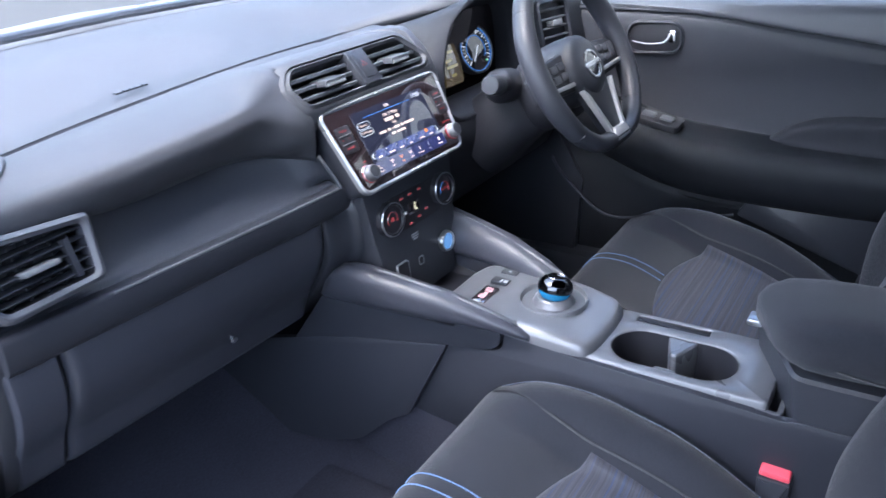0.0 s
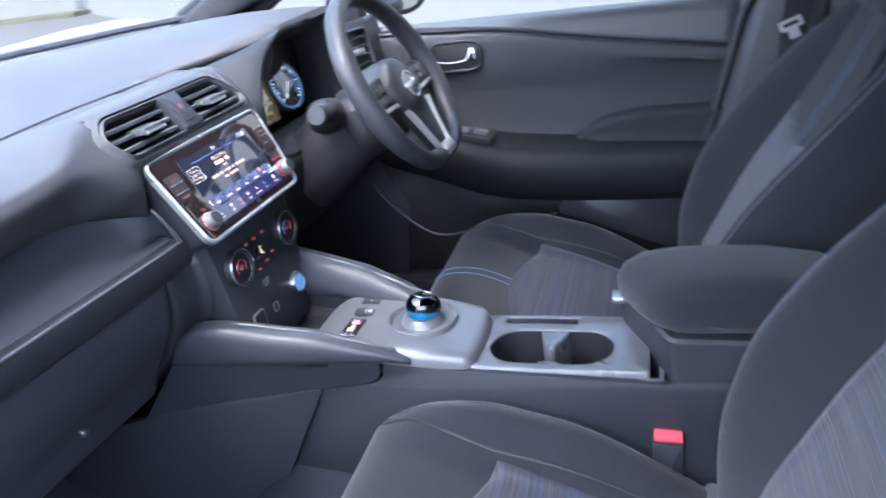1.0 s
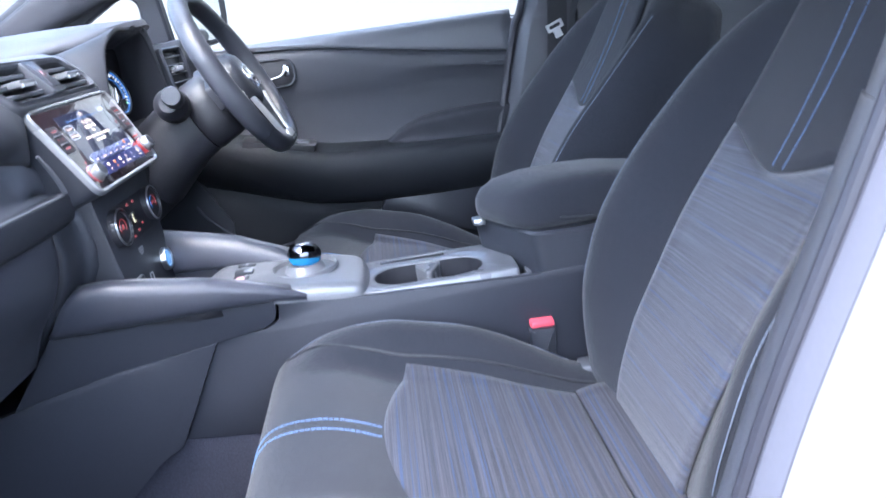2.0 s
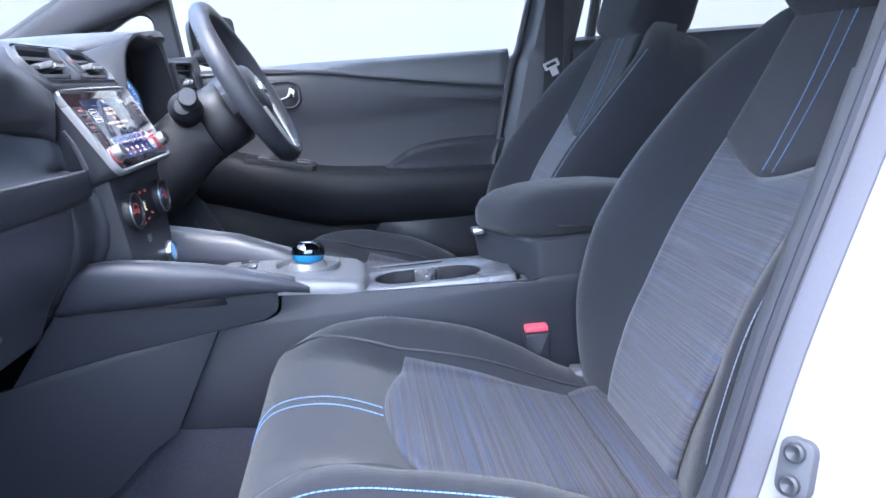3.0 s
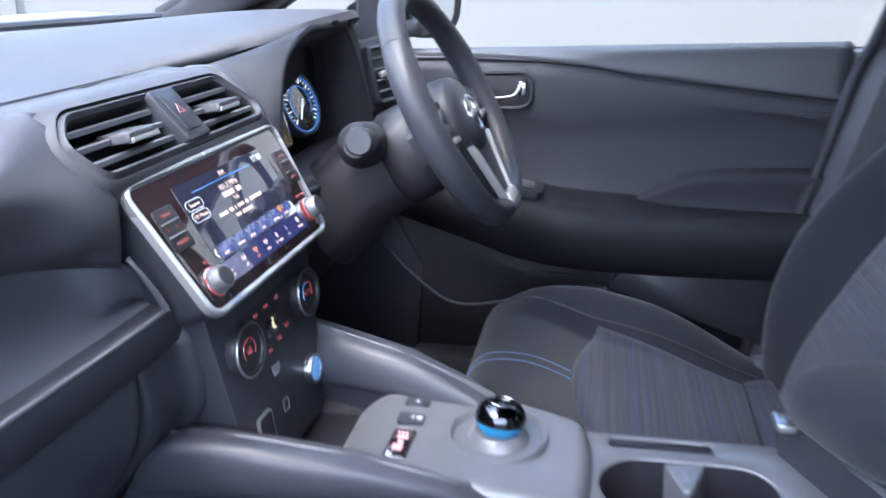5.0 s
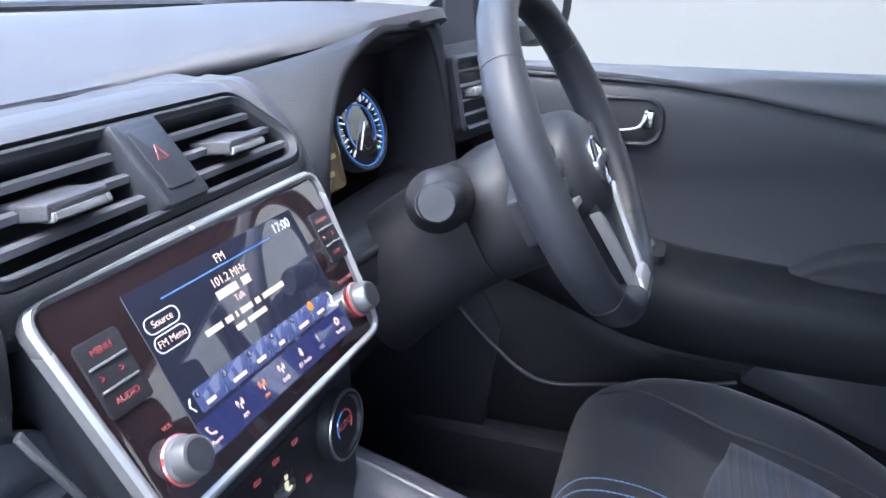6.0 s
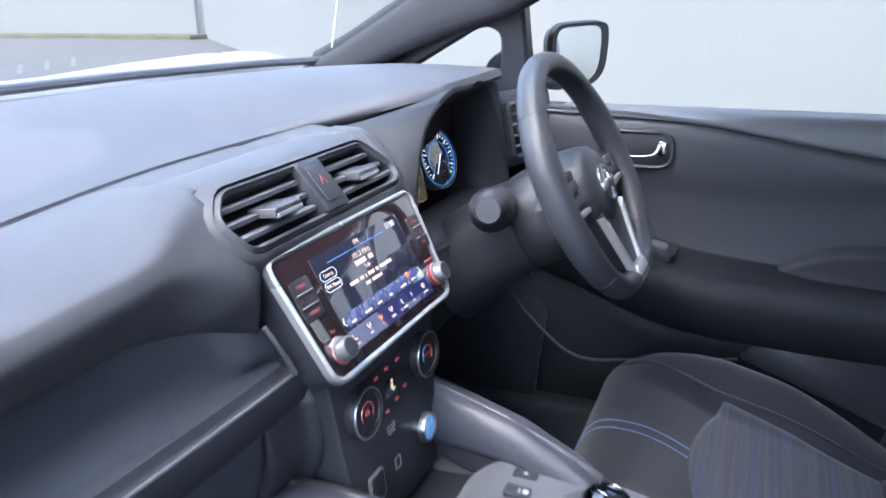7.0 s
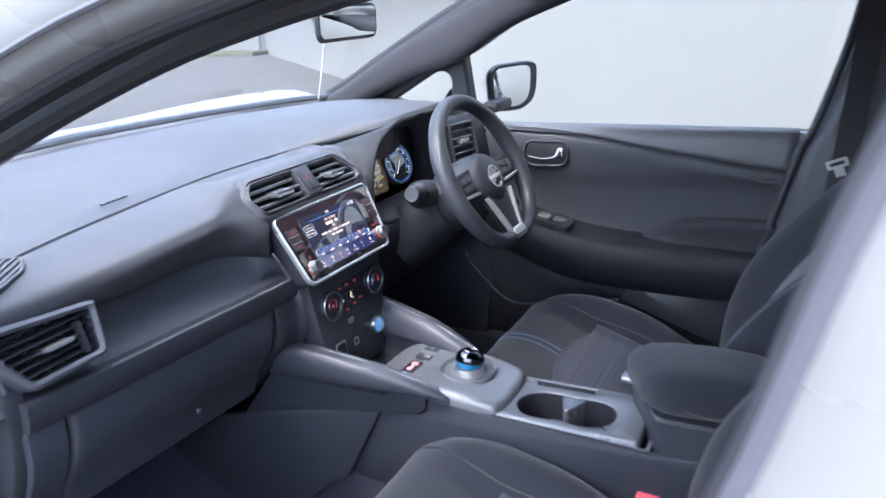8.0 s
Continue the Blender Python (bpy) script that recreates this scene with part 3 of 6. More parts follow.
part("sill_trim", b, DARK, car)
b = bmesh.new()
block(b, (0.63, -0.40, 0.25), (0.80, 1.15, 0.44), 0.02)
part("door_sill", b, DARK, car)
# closed rear doors, tail and floor of the rest of the car
for s in (-1, 1):
    b = bmesh.new()
    block(b, (min(s * 0.66, s * 0.80), -1.25, 0.3), (max(s * 0.66, s * 0.80), -0.30, 1.03), 0.03)
    part("rear_door", b, SOFT if s > 0 else WHITE, car, "closed rear door with dark inner panel")
    b = bmesh.new()
    block(b, (min(s * 0.803, s * 0.825), -1.25, 0.3), (max(s * 0.803, s * 0.825), -0.31, 1.02), 0.01)
    part("door_skin", b, WHITE, car, "white outer skin of the rear door")
    b = bmesh.new()
    block(b, (min(s * 0.58, s * 0.80), -1.75, 0.3), (max(s * 0.58, s * 0.80), -1.25, 1.42), 0.05)
    part("rear_quarter", b, WHITE, car, "white rear quarter panel")
b = bmesh.new()
block(b, (-0.62, -1.78, 0.3), (0.62, -1.68, 1.05), 0.03)
part("tailgate", b, WHITE, car, "white tailgate")
b = bmesh.new()
block(b, (-0.6, -1.15, 0.36), (0.6, -0.72, 0.58), 0.06, 3)
part("rear_bench", b, CLOTH2, car, "dark cloth rear bench")
b = bmesh.new()
block(b, (-0.6, -1.35, 0.5), (0.6, -1.15, 1.08), 0.06, 3)
part("rear_backrest", b, CLOTH2, car, "dark cloth rear backrest")

# driver's side: centre pillar trim and rear door frame
b = bmesh.new()
front = [(0.685, -0.265, 1.38), (0.69, -0.235, 1.20), (0.69, -0.185, 1.02), (0.675, -0.16, 0.97), (0.665, -0.115, 0.80), (0.66, -0.07, 0.62), (0.65, -0.03, 0.45)]
rings = []
for x, y, z in smooth_line(front, 4):
    w = 0.13 if z > 1.0 else 0.13 + (1.0 - z) * 0.25
    rings.append([V3(x + a, y + c, z) for a, c in ((0.02, 0.0), (-0.012, -0.012), (-0.03, -0.03), (-0.035, -w + 0.02), (-0.02, -w), (0.03, -w))])
part("centre_pillar_trim", loft(rings), GREYTRIM, car, "grey plastic centre pillar trim")
b = bmesh.new()
tube(b, smooth_line([(x - 0.002, y + 0.004, z) for x, y, z in front], 4), 0.009)
part("door_seal", b, RUBBER, car)
b = bmesh.new()
tube(b, smooth_line([(0.70, -0.36, 1.02), (0.695, -0.385, 1.15), (0.68, -0.42, 1.38)], 4), 0.013)
part("rear_window_frame", b, DARK, car)

# glass
def pane(name, rows, label=""):
    ob = part(name, loft(rows, False), GLASS, car, label, solid=0.004)
    ob.visible_shadow = False
    return ob


ws = []
for k in range(9):
    t = k / 8
    y, z, hw = 1.19 - 0.79 * t, 1.055 + 0.33 * t + 0.035 * math.sin(math.pi * t), 0.70 - 0.10 * t
    ws.append([V3(x, y - 0.16 * (abs(x) / hw) ** 2.2 * (1 - 0.6 * t), z) for x in np.linspace(-hw, hw, 15)])
pane("windscreen", ws, "clear windscreen")
pane("side_window", [[V3(0.725 - 0.10 * t, y - 0.06 * t, 1.0 + 0.36 * t) for y in np.linspace(0.60, -0.16, 6)] for t in (0, 0.5, 1)], "clear closed side window")
pane("rear_side_window", [[V3(0.72 - 0.09 * t, y, 1.02 + 0.36 * t) for y in np.linspace(-0.36, -1.2, 5)] for t in (0, 0.5, 1)])
pane("quarter_window", [[V3(0.715 - 0.03 * t, y, 1.05 + 0.15 * t) for y in np.linspace(0.90, 0.66, 4)] for t in (0, 0.5, 1)])

# right front corner: quarter light surround and mirror sail
qp = Plane((0.70, 0.76, 1.09), (0, -1, 0), (-0.12, 0, 1))
hole = rpoly([(-0.115, -0.035), (0.09, -0.03), (0.095, 0.05), (0.06, 0.062)], [0.012, 0.02, 0.02, 0.03], 4)
outer = rpoly([(-0.30, -0.08), (0.15, -0.08), (0.135, 0.13), (0.10, 0.135)], [0.01, 0.01, 0.01, 0.02], 4)
part("quarter_frame", rim(bmesh.new(), qp, outer, hole, -0.02, 0.015, 0.006), DARK, car, "dark plastic surround of the quarter light")
sail = rpoly([(0.03, -0.05), (0.10, -0.05), (0.10, 0.0), (0.085, 0.012), (0.055, -0.005)], 0.012, 4)
part("mirror_sail", plate(bmesh.new(), qp, sail, -0.06, -0.03, 0.008), BLACK, car, "black sail panel at the foot of the wing mirror")

# wing mirror
wm = thing("wing_mirror", (0.88, 0.57, 1.05), "white-backed wing mirror with black rim outside the window", "wing mirror")
mp = Plane((0.852, 0.566, 1.092), (0.88, -0.475, 0), (0.0, 0.08, 1))
lp = rpoly([(-0.082, -0.058), (0.02, -0.066), (0.066, -0.040), (0.080, 0.030), (0.074, 0.058), (-0.085, 0.054)], [0.036, 0.06, 0.06, 0.06, 0.05, 0.04], 6)
b = bmesh.new()
add_rings(b, [[mp.at(u, v, 0.014) for u, v in lp], [mp.at(u, v, 0.004) for u, v in offset(lp, -0.004)], [mp.at(u * 0.97 + 0.004, v * 0.97, -0.016) for u, v in lp],
              [mp.at(u * 0.74 + 0.020, v * 0.78, -0.042) for u, v in lp], [mp.at(u * 0.35 + 0.032, v * 0.40, -0.056) for u, v in lp]])
part("housing", b, BLACK, wm, "black mirror housing")
part("mirror", plate(bmesh.new(), mp, shift([(u * 0.80, v * 0.88) for u, v in lp], -0.008, 0.0), 0.005, 0.0150, 0.001), MIRROR, wm, "reflecting mirror glass")
b = bmesh.new()
block(b, (0.72, 0.555, 1.035), (0.83, 0.60, 1.065), 0.012)
part("stalk", b, BLACK, wm)

# rear-view mirror
rv = thing("rear_view_mirror", (0.25, 0.55, 1.36), "frameless rear-view mirror with dark housing below the headlining", "mirror")
rp = Plane((0.222, 0.655, 1.290), (1.0, 0.03, 0.0), (0.0, -0.02, 1))
lp = rrect(0.215, 0.070, 0.018, 5)
b = bmesh.new()
add_rings(b, [[rp.at(u, v, 0.0) for u, v in lp], [rp.at(u, v, -0.006) for u, v in offset(lp, -0.002)], [rp.at(u * 0.86, v * 0.75, -0.020) for u, v in lp]])
part("housing", b, BLACK, rv)
part("mirror", plate(bmesh.new(), rp, offset(lp, 0.005), -0.004, 0.0015, 0.001), MIRROR, rv, "reflecting mirror glass")
b = bmesh.new()
tube(b, [(0.165, 0.69, 1.30), (0.12, 0.66, 1.37), (0.06, 0.62, 1.42)], 0.012)
part("stem", b, BLACK, rv)

b = bmesh.new()
tube(b, [(0.198, 0.7, 1.254), (0.157, 0.7, 1.145)], lambda t: 0.0024 - 0.0012 * t, 6)
part("cable", b, CABLE, rv, "thin pale cable hanging to the dashboard")
b = bmesh.new()
tube(b, [V3(x, y + 0.012, 1.088) for x, y in ((-0.70, 0.97), (-0.55, 1.075), (-0.3, 1.155), (0.0, 1.19), (0.3, 1.155), (0.55, 1.075), (0.70, 0.97))], 0.012, 8, flat=0.6)
part("windscreen_seal", b, BLACK, car, "black seal at the foot of the windscreen")
b = bmesh.new()
tube(b, [V3(x, y + 0.055, 1.086) for x, y in ((-0.66, 1.0), (-0.55, 1.075), (-0.3, 1.155), (0.0, 1.19), (0.3, 1.155), (0.55, 1.075), (0.66, 1.0))], 0.010, 8, flat=0.6)
part("wiper_cowl", b, GREYTRIM, car, "grey wiper strip behind the bonnet")
part("glass_border", band(1, [(x + 0.035, y, z + h / 2 + 0.008, 0.036) for x, y, z, h in PILLAR[:8]], 0.012), BLACK, car, "black border of the windscreen glass", sharp=60)

# ---- dashboard ----
dash = thing("dashboard", (0, 0.8, 0.7), "dark grey grained plastic dashboard with stitched-look seam", "dashboard")
SEAM_Y = curve_of([(-0.72, 0.66), (-0.6, 0.70), (-0.52, 0.729), (-0.30, 0.776), (0.0, 0.815), (0.12, 0.805), (0.18, 0.78), (0.25, 0.72), (0.32, 0.655), (0.40, 0.615), (0.47, 0.605), (0.53, 0.615), (0.60, 0.66), (0.72, 0.72)])
SEAM_Z = curve_of([(-0.72, 1.022), (-0.3, 1.03), (0.0, 1.033), (0.12, 1.036), (0.25, 1.058), (0.32, 1.078), (0.40, 1.09), (0.48, 1.094), (0.54, 1.088), (0.62, 1.07), (0.72, 1.05)])
BASE_Y = curve_of([(-0.72, 0.95), (-0.55, 1.07), (-0.3, 1.15), (0.0, 1.185), (0.3, 1.15), (0.55, 1.07), (0.72, 0.95)])
rows = []
for k in range(15):
    t = k / 12 - 2 / 12
    row = []
    for x in np.linspace(-0.71, 0.71, 90):
        ys, zs, yw = SEAM_Y(x), SEAM_Z(x), BASE_Y(x)
        if k == 0:
            row.append(V3(x, ys + 0.006 + 0.012 * min(max((x - 0.2) / 0.1, 0), 1), zs - 0.016 - 0.012 * min(max((x - 0.2) / 0.1, 0), 1)))
        elif k == 1:
            row.append(V3(x, ys - 0.001 - 0.003 * min(max((x - 0.2) / 0.1, 0), 1), zs - 0.005 - 0.006 * min(max((x - 0.2) / 0.1, 0), 1)))
        else:
            row.append(V3(x, ys + (yw - ys) * t + 0.001, zs + (1.075 - zs) * (t * t * (3 - 2 * t)) + 0.010 * math.sin(math.pi * t)))
    rows.append(row)
part("upper_pad", loft(rows, False), PAD, dash, "pale-lit grained upper pad", solid=0.008, sharp=60)

LIP_Z = curve_of([(-0.72, 0.985), (-0.50, 0.969), (-0.446, 0.957), (-0.392, 0.950), (-0.337, 0.948), (-0.283, 0.948), (-0.229, 0.944), (-0.175, 0.931), (-0.145, 0.921), (-0.12, 0.905), (-0.10, 0.872), (0.25, 0.872)])
LIP_Y = curve_of([(-0.72, 0.622), (-0.50, 0.632), (-0.446, 0.652), (-0.392, 0.668), (-0.337, 0.676), (-0.283, 0.673), (-0.229, 0.657), (-0.175, 0.632), (-0.145, 0.607), (-0.10, 0.605), (0.25, 0.61)])
NOSE_Z = curve_of([(-0.72, 1.0), (-0.57, 1.001), (-0.446, 1.002), (-0.372, 1.005), (-0.286, 1.009), (-0.235, 1.013), (0.25, 1.014)])
LEDGE_Z = curve_of([(-0.72, 0.903), (-0.60, 0.8975), (-0.45, 0.8907), (-0.30, 0.885), (-0.15, 0.8797), (0.25, 0.876)])
prof_rows, recess_rows, ledge_rings = [], [], []
for x in np.linspace(-0.71, 0.20, 120):
    ys, zs, yl, zl, ze = SEAM_Y(x), SEAM_Z(x), LIP_Y(x), LIP_Z(x), LEDGE_Z(x)
    if x > 0.1:
        ys = min(ys, 0.80)
    zc = NOSE_Z(x)
    side = [V3(x, ys + 0.004, zs - 0.010), V3(x, ys - 0.003, zs - 0.0028), V3(x, ys * 0.55 + 0.640 * 0.45, zs * 0.55 + (zc + 0.012) * 0.45 + 0.003), V3(x, 0.634, zc + 0.0115),
            V3(x, 0.6175, zc + 0.001), V3(x, 0.6150, zc - 0.016), V3(x, 0.614 * 0.5 + yl * 0.5, zc * 0.25 + zl * 0.75 - 0.008), V3(x, yl + 0.006, zl)]
    far = max(0.0, (x - 0.165) / 0.035) ** 2 * 0.05
    deep = min(max((0.153 - abs(x)) / 0.012, 0), 1) * 0.05
    far += deep
    mid = [V3(x, ys + 0.004, zs - 0.010), V3(x, ys - 0.003, zs - 0.0025), V3(x, 0.735, 1.043), V3(x, 0.672 + far, 1.049 - far * 0.1),
           V3(x, 0.642 + far, 1.028 - far * 0.2), V3(x, 0.623 + far, 1.004), V3(x, 0.607 + far, 0.960), V3(x, 0.632 + far, 0.912)]
    if x < 0:
        deep = min(max((x + 0.136) / 0.009, 0), 1) * 0.05
    mid[2].z -= deep * 0.4
    mid[3].z -= deep * 0.7
    if x < 0:
        # beside the vents the face lies in their plane and folds under at their lower edge
        side_deep = min(max((x + 0.151) / 0.009, 0), 1) * 0.05
        low = min(max((x + 0.138) / 0.008, 0), 1) * 0.05
        mid[3:] = [V3(x, 0.662 + deep, 1.047 - deep * 0.8), V3(x, 0.632 + side_deep, 1.015 - side_deep * 0.2), V3(x, 0.611 + low, 0.988 - low * 0.2),
                   V3(x, 0.606 + low, 0.955), V3(x, yl + 0.006 + low, zl)]
    w = min(max((x + 0.255) / 0.095, 0), 1)
    w = w * w * (3 - 2 * w)
    prof_rows.append(smooth_line([p.lerp(q, w) for p, q in zip(side, mid)], 3))
    yb = 0.604
    recess_rows.append(smooth_line([V3(x, yl + 0.012, zl + 0.006), V3(x, yl + 0.010, zl - 0.006), V3(x, yl * 0.6 + yb * 0.4 + 0.012, zl * 0.6 + ze * 0.4 - 0.010), V3(x, yb + 0.022, ze + 0.002), V3(x, yb + 0.006, ze - 0.002), V3(x, yb, ze - 0.012)], 3))
    ledge_rings.append([V3(x, 0.612, ze - 0.002), V3(x, 0.598, ze - 0.0005), V3(x, 0.5915, ze + 0.0005), V3(x, 0.5880, ze - 0.0015), V3(x, 0.5868, ze - 0.0055), V3(x, 0.5885, ze - 0.022), V3(x, 0.592, ze - 0.036), V3(x, 0.599, ze - 0.0435), V3(x, 0.630, ze - 0.047)])
b = bmesh.new()
tube(b, [V3(x, SEAM_Y(x) - 0.001, SEAM_Z(x) - 0.0030) for x in np.linspace(-0.70, 0.20, 60)], 0.0010, 6)
part("pad_seam", b, DARK, dash, "thin dark seam in the pad")
part("lower_pad", loft(prof_rows, False), PAD, dash, "grained pad above the recess", solid=0.006, sharp=60)
part("recess_panel", loft(recess_rows, False), RECESS, dash, "dark soft panel in the recess", solid=0.006, sharp=60)
# the highlight on the ledge's upper edge, built as a paler strip
b = bmesh.new()
tube(b, [V3(x, 0.5885, LEDGE_Z(x) - 0.0012) for x in np.linspace(-0.497, -0.132, 40)], 0.0019, 8)
part("ledge_highlight", b, TRIM, dash, "slim paler strip drawn as the highlight along the ledge")
part("ledge_trim", loft(ledge_rings[12:80]), LEDGEM, dash, "dark ledge trim with a sharp upper edge", sharp=60)

b = bmesh.new()
tube(b, smooth_line([(-0.153, 0.598, 0.933), (-0.148, 0.592, 0.918), (-0.139, 0.588, 0.898), (-0.131, 0.5865, 0.880)], 4), 0.0042, 8, flat=0.5)
part("recess_end_trim", b, TRIM, dash, "slim grey trim closing the recess beside the screen")
GLOVE = [(0.604, -0.042), (0.601, -0.050), (0.605, -0.090), (0.622, -0.130), (0.648, -0.168), (0.663, -0.200), (0.678, -0.221), (0.74, -0.236), (0.95, -0.265)]


def lower_skin(x0, x1, n=14, dy=0.0):
    rows = []
    for x in np.linspace(x0, x1, n):
        e = min(abs(x - x0), abs(x - x1))
        r = 0.006 * max(0, 1 - e / 0.006) ** 2
        rows.append(smooth_line([V3(x, y + dy + r, LEDGE_Z(x) + z) for y, z in GLOVE], 3))
    return loft(rows, False)


glove = part("glovebox", lower_skin(-0.5625, -0.158, 40), SOFT, dash, "dark glovebox lid", solid=0.012)
b = bmesh.new()
gp = Plane((-0.345, 0.6525, 0.716), (1, 0, 0), (0, -0.50, 1))
plate(b, gp, rrect(0.075, 0.022, 0.006), -0.008, -0.001, 0.0005)
latch = part("glovebox_latch", b, DARK, glove)
part("lock", revolve(bmesh.new(), gp, [(0.005, 0.002), (0.005, 0.006), (0.003, 0.007)], 14, 0.028, 0.0), BRUSHED, glove, "bright metal lock")
part("end_panel", lower_skin(-0.622, -0.5640, 14, 0.0), SOFT, dash, solid=0.012)
# the end of the dashboard beside the open door
b = bmesh.new()
ep = Plane((-0.630, 0, 0), (0, -1, 0), (0, 0, 1))
plate(b, ep, rpoly([(-1.0, 0.62), (-0.68, 0.67), (-0.645, 0.74), (-0.610, 0.82), (-0.600, 0.91), (-0.620, 0.955), (-0.95, 0.98)], 0.03, 4), -0.02, 0.006, 0.006)
part("end_cap", b, DARK, dash)
b = bmesh.new()
block(b, (-0.69, 0.70, 0.66), (0.69, 1.08, 1.0), 0.02)
part("core", b, BLACK, dash)
# small bars: the raised marking on the pad
ap = Plane((-0.270, 0.812, 1.0385), (1, 0.16, 0.0), (0, 1, 0.14))
b = bmesh.new()
for i, (u, w) in enumerate(((-0.022, 0.012), (-0.008, 0.008), (0.003, 0.008), (0.014, 0.010), (0.026, 0.008))):
    quad_slab(b, ap, u - w / 2, u + w / 2, -0.003, 0.003, 0.0, 0.0025)
part("raised_marking", b, DARK, dash, "small raised grey marking bars", fix=True)


def air_vent(pl, outer, inner, slats, parent, name, frame_mat, depth=0.05, tilt=0.25, vertical=0, thick=0.0022):
    v = part(name, rim(bmesh.new(), pl, outer, inner, -0.03, 0.004, 0.004), frame_mat, parent, "plastic air vent frame")
    b = bmesh.new()
    add_rings(b, [[pl.at(p, q, 0.0) for p, q in offset(inner, -0.0005)], [pl.at(p * 0.97, q * 0.97, -depth) for p, q in inner]], caps=False)
    b.faces.new([w for w in b.verts][-len(inner):])
    part("duct", b, BLACK, v)
    us = [p for p, _ in inner]
    vs = [q for _, q in inner]

    def span(level):
        xs = []
        for i in range(len(inner)):
            (a, c), (d, e) = inner[i], inner[(i + 1) % len(inner)]
            if (c - level) * (e - level) <= 0 and abs(c - e) > 1e-9:
                xs.append(a + (d - a) * (level - c) / (e - c))
        return (min(xs), max(xs)) if len(xs) > 1 else (min(us), max(us))

    lo, hi = min(vs), max(vs)
    for i in range(slats):
        q = lo + (hi - lo) * (i + 0.7) / (slats + 0.4)
        a, c = span(q)
        b = bmesh.new()
        ring = [(-0.024, q + 0.006 * tilt * 2 + 0.001), (-0.004, q + thick), (-0.0015, q), (-0.004, q - thick), (-0.024, q + 0.006 * tilt * 2 - 0.001)]
        add_rings(b, [[pl.at(x, k, n) for n, k in ring] for x in (a, c)])
        part("slat", b, TRIM if thick > 0.002 else DARK, v)
    for i in range(vertical):
        p = min(us) + (max(us) - min(us)) * (i + 0.5) / vertical
        b = bmesh.new()
        quad_slab(b, pl, p - 0.0010, p + 0.0010, lo, hi, -0.045, -0.020)
        part("vane", b, GREYTRIM, v)
    return v


# centre vents with the hazard switch
cv = Plane((0, 0.632, 1.020), (1, 0, 0), (0, 0.64, 0.77))
hexa = rpoly([(-0.138, -0.028), (0.138, -0.028), (0.147, -0.014), (0.116, 0.024), (-0.130, 0.024), (-0.150, 0.004)], 0.010, 4)
hexo = rpoly([(-0.143, -0.035), (0.143, -0.035), (0.156, -0.015), (0.121, 0.031), (-0.134, 0.031), (-0.160, 0.004)], 0.014, 4)
cvent = air_vent(cv, hexo, hexa, 3, dash, "centre_air_vent", PAD, 0.06, 0.85, 0, 0.0032)
# housing that swells round the vents
big1 = rpoly([(-0.152, -0.045), (0.152, -0.045), (0.171, -0.015), (0.130, 0.046), (-0.146, 0.046), (-0.171, 0.006)], 0.022, 4)
big2 = rpoly([(-0.162, -0.056), (0.165, -0.058), (0.195, -0.016), (0.145, 0.078), (-0.160, 0.078), (-0.178, 0.008)], 0.03, 4)


def housing_edge(u, v):
    k = min(max((v - 0.012) / 0.05, 0), 1)
    k = k * k * (3 - 2 * k)
    low = cv.at(u, v, -0.035 if u > 0 else -0.022)
    return low.lerp(V3(u, min(SEAM_Y(u), 0.80) - 0.012, SEAM_Z(u) - 0.009), k), k


def housing_mid(p, q):
    e, k = housing_edge(*q)
    m = cv.at(p[0], p[1], -0.004).lerp(e, 0.45)
    m.z += 0.005 * k
    return m


b = bmesh.new()
add_rings(b, [[cv.at(u, v, -0.004) for u, v in hexo], [cv.at(u, v, 0.002) for u, v in offset(hexo, -0.002)], [cv.at(u, v, -0.001) for u, v in offset(hexo, -0.009)],
              [cv.at(u, v, -0.0075 if u < 0 else -0.004) for u, v in big1], [housing_mid(p, q) for p, q in zip(big1, big2)], [housing_edge(u, v)[0] for u, v in big2]], caps=False)
part("vent_housing", b, PAD, dash, "swelling grey housing round the vents", solid=0.004, sharp=60)
hz = part("hazard_switch", plate(bmesh.new(), cv, rpoly([(-0.021, -0.031), (0.021, -0.031), (0.021, 0.027), (-0.021, 0.027)], 0.004), -0.02, 0.008, 0.003), DARK, cvent, "dark hazard switch block")
part("button", plate(bmesh.new(), cv, rpoly([(-0.013, -0.022), (0.013, -0.022), (0.013, 0.020), (-0.013, 0.020)], 0.003), 0.006, 0.0095, 0.001), DARK, hz)
b = bmesh.new()
tri_o = [(-0.0055, -0.003), (0.0055, -0.003), (0.0, 0.007)]
rim(b, cv, tri_o, offset(tri_o, 0.0016), 0.0092, 0.0099, 0.0002)
part("mark", b, RED_LIT, hz, "red triangle mark")
tp = Plane(cv.at(0, -0.003, 0), (1, 0, 0), cv.v * 0.85 + cv.n * 0.53)
for cu in (-0.078, 0.078):
    b = bmesh.new()
    plate(b, tp, rpoly([(cu - 0.023, -0.0050), (cu + 0.023, -0.0050), (cu + 0.021, 0.004), (cu - 0.021, 0.004)], 0.002), -0.016, 0.016, 0.003)
    tab = part("vent_tab", b, PAD, cvent, "dark vent tab with bright lip")
    b = bmesh.new()
    plate(b, tp, rpoly([(cu - 0.021, -0.0058), (cu + 0.021, -0.0058), (cu + 0.020, -0.0008), (cu - 0.020, -0.0008)], 0.001), 0.010, 0.0172, 0.0012)
    part("lip", b, SATIN, tab)

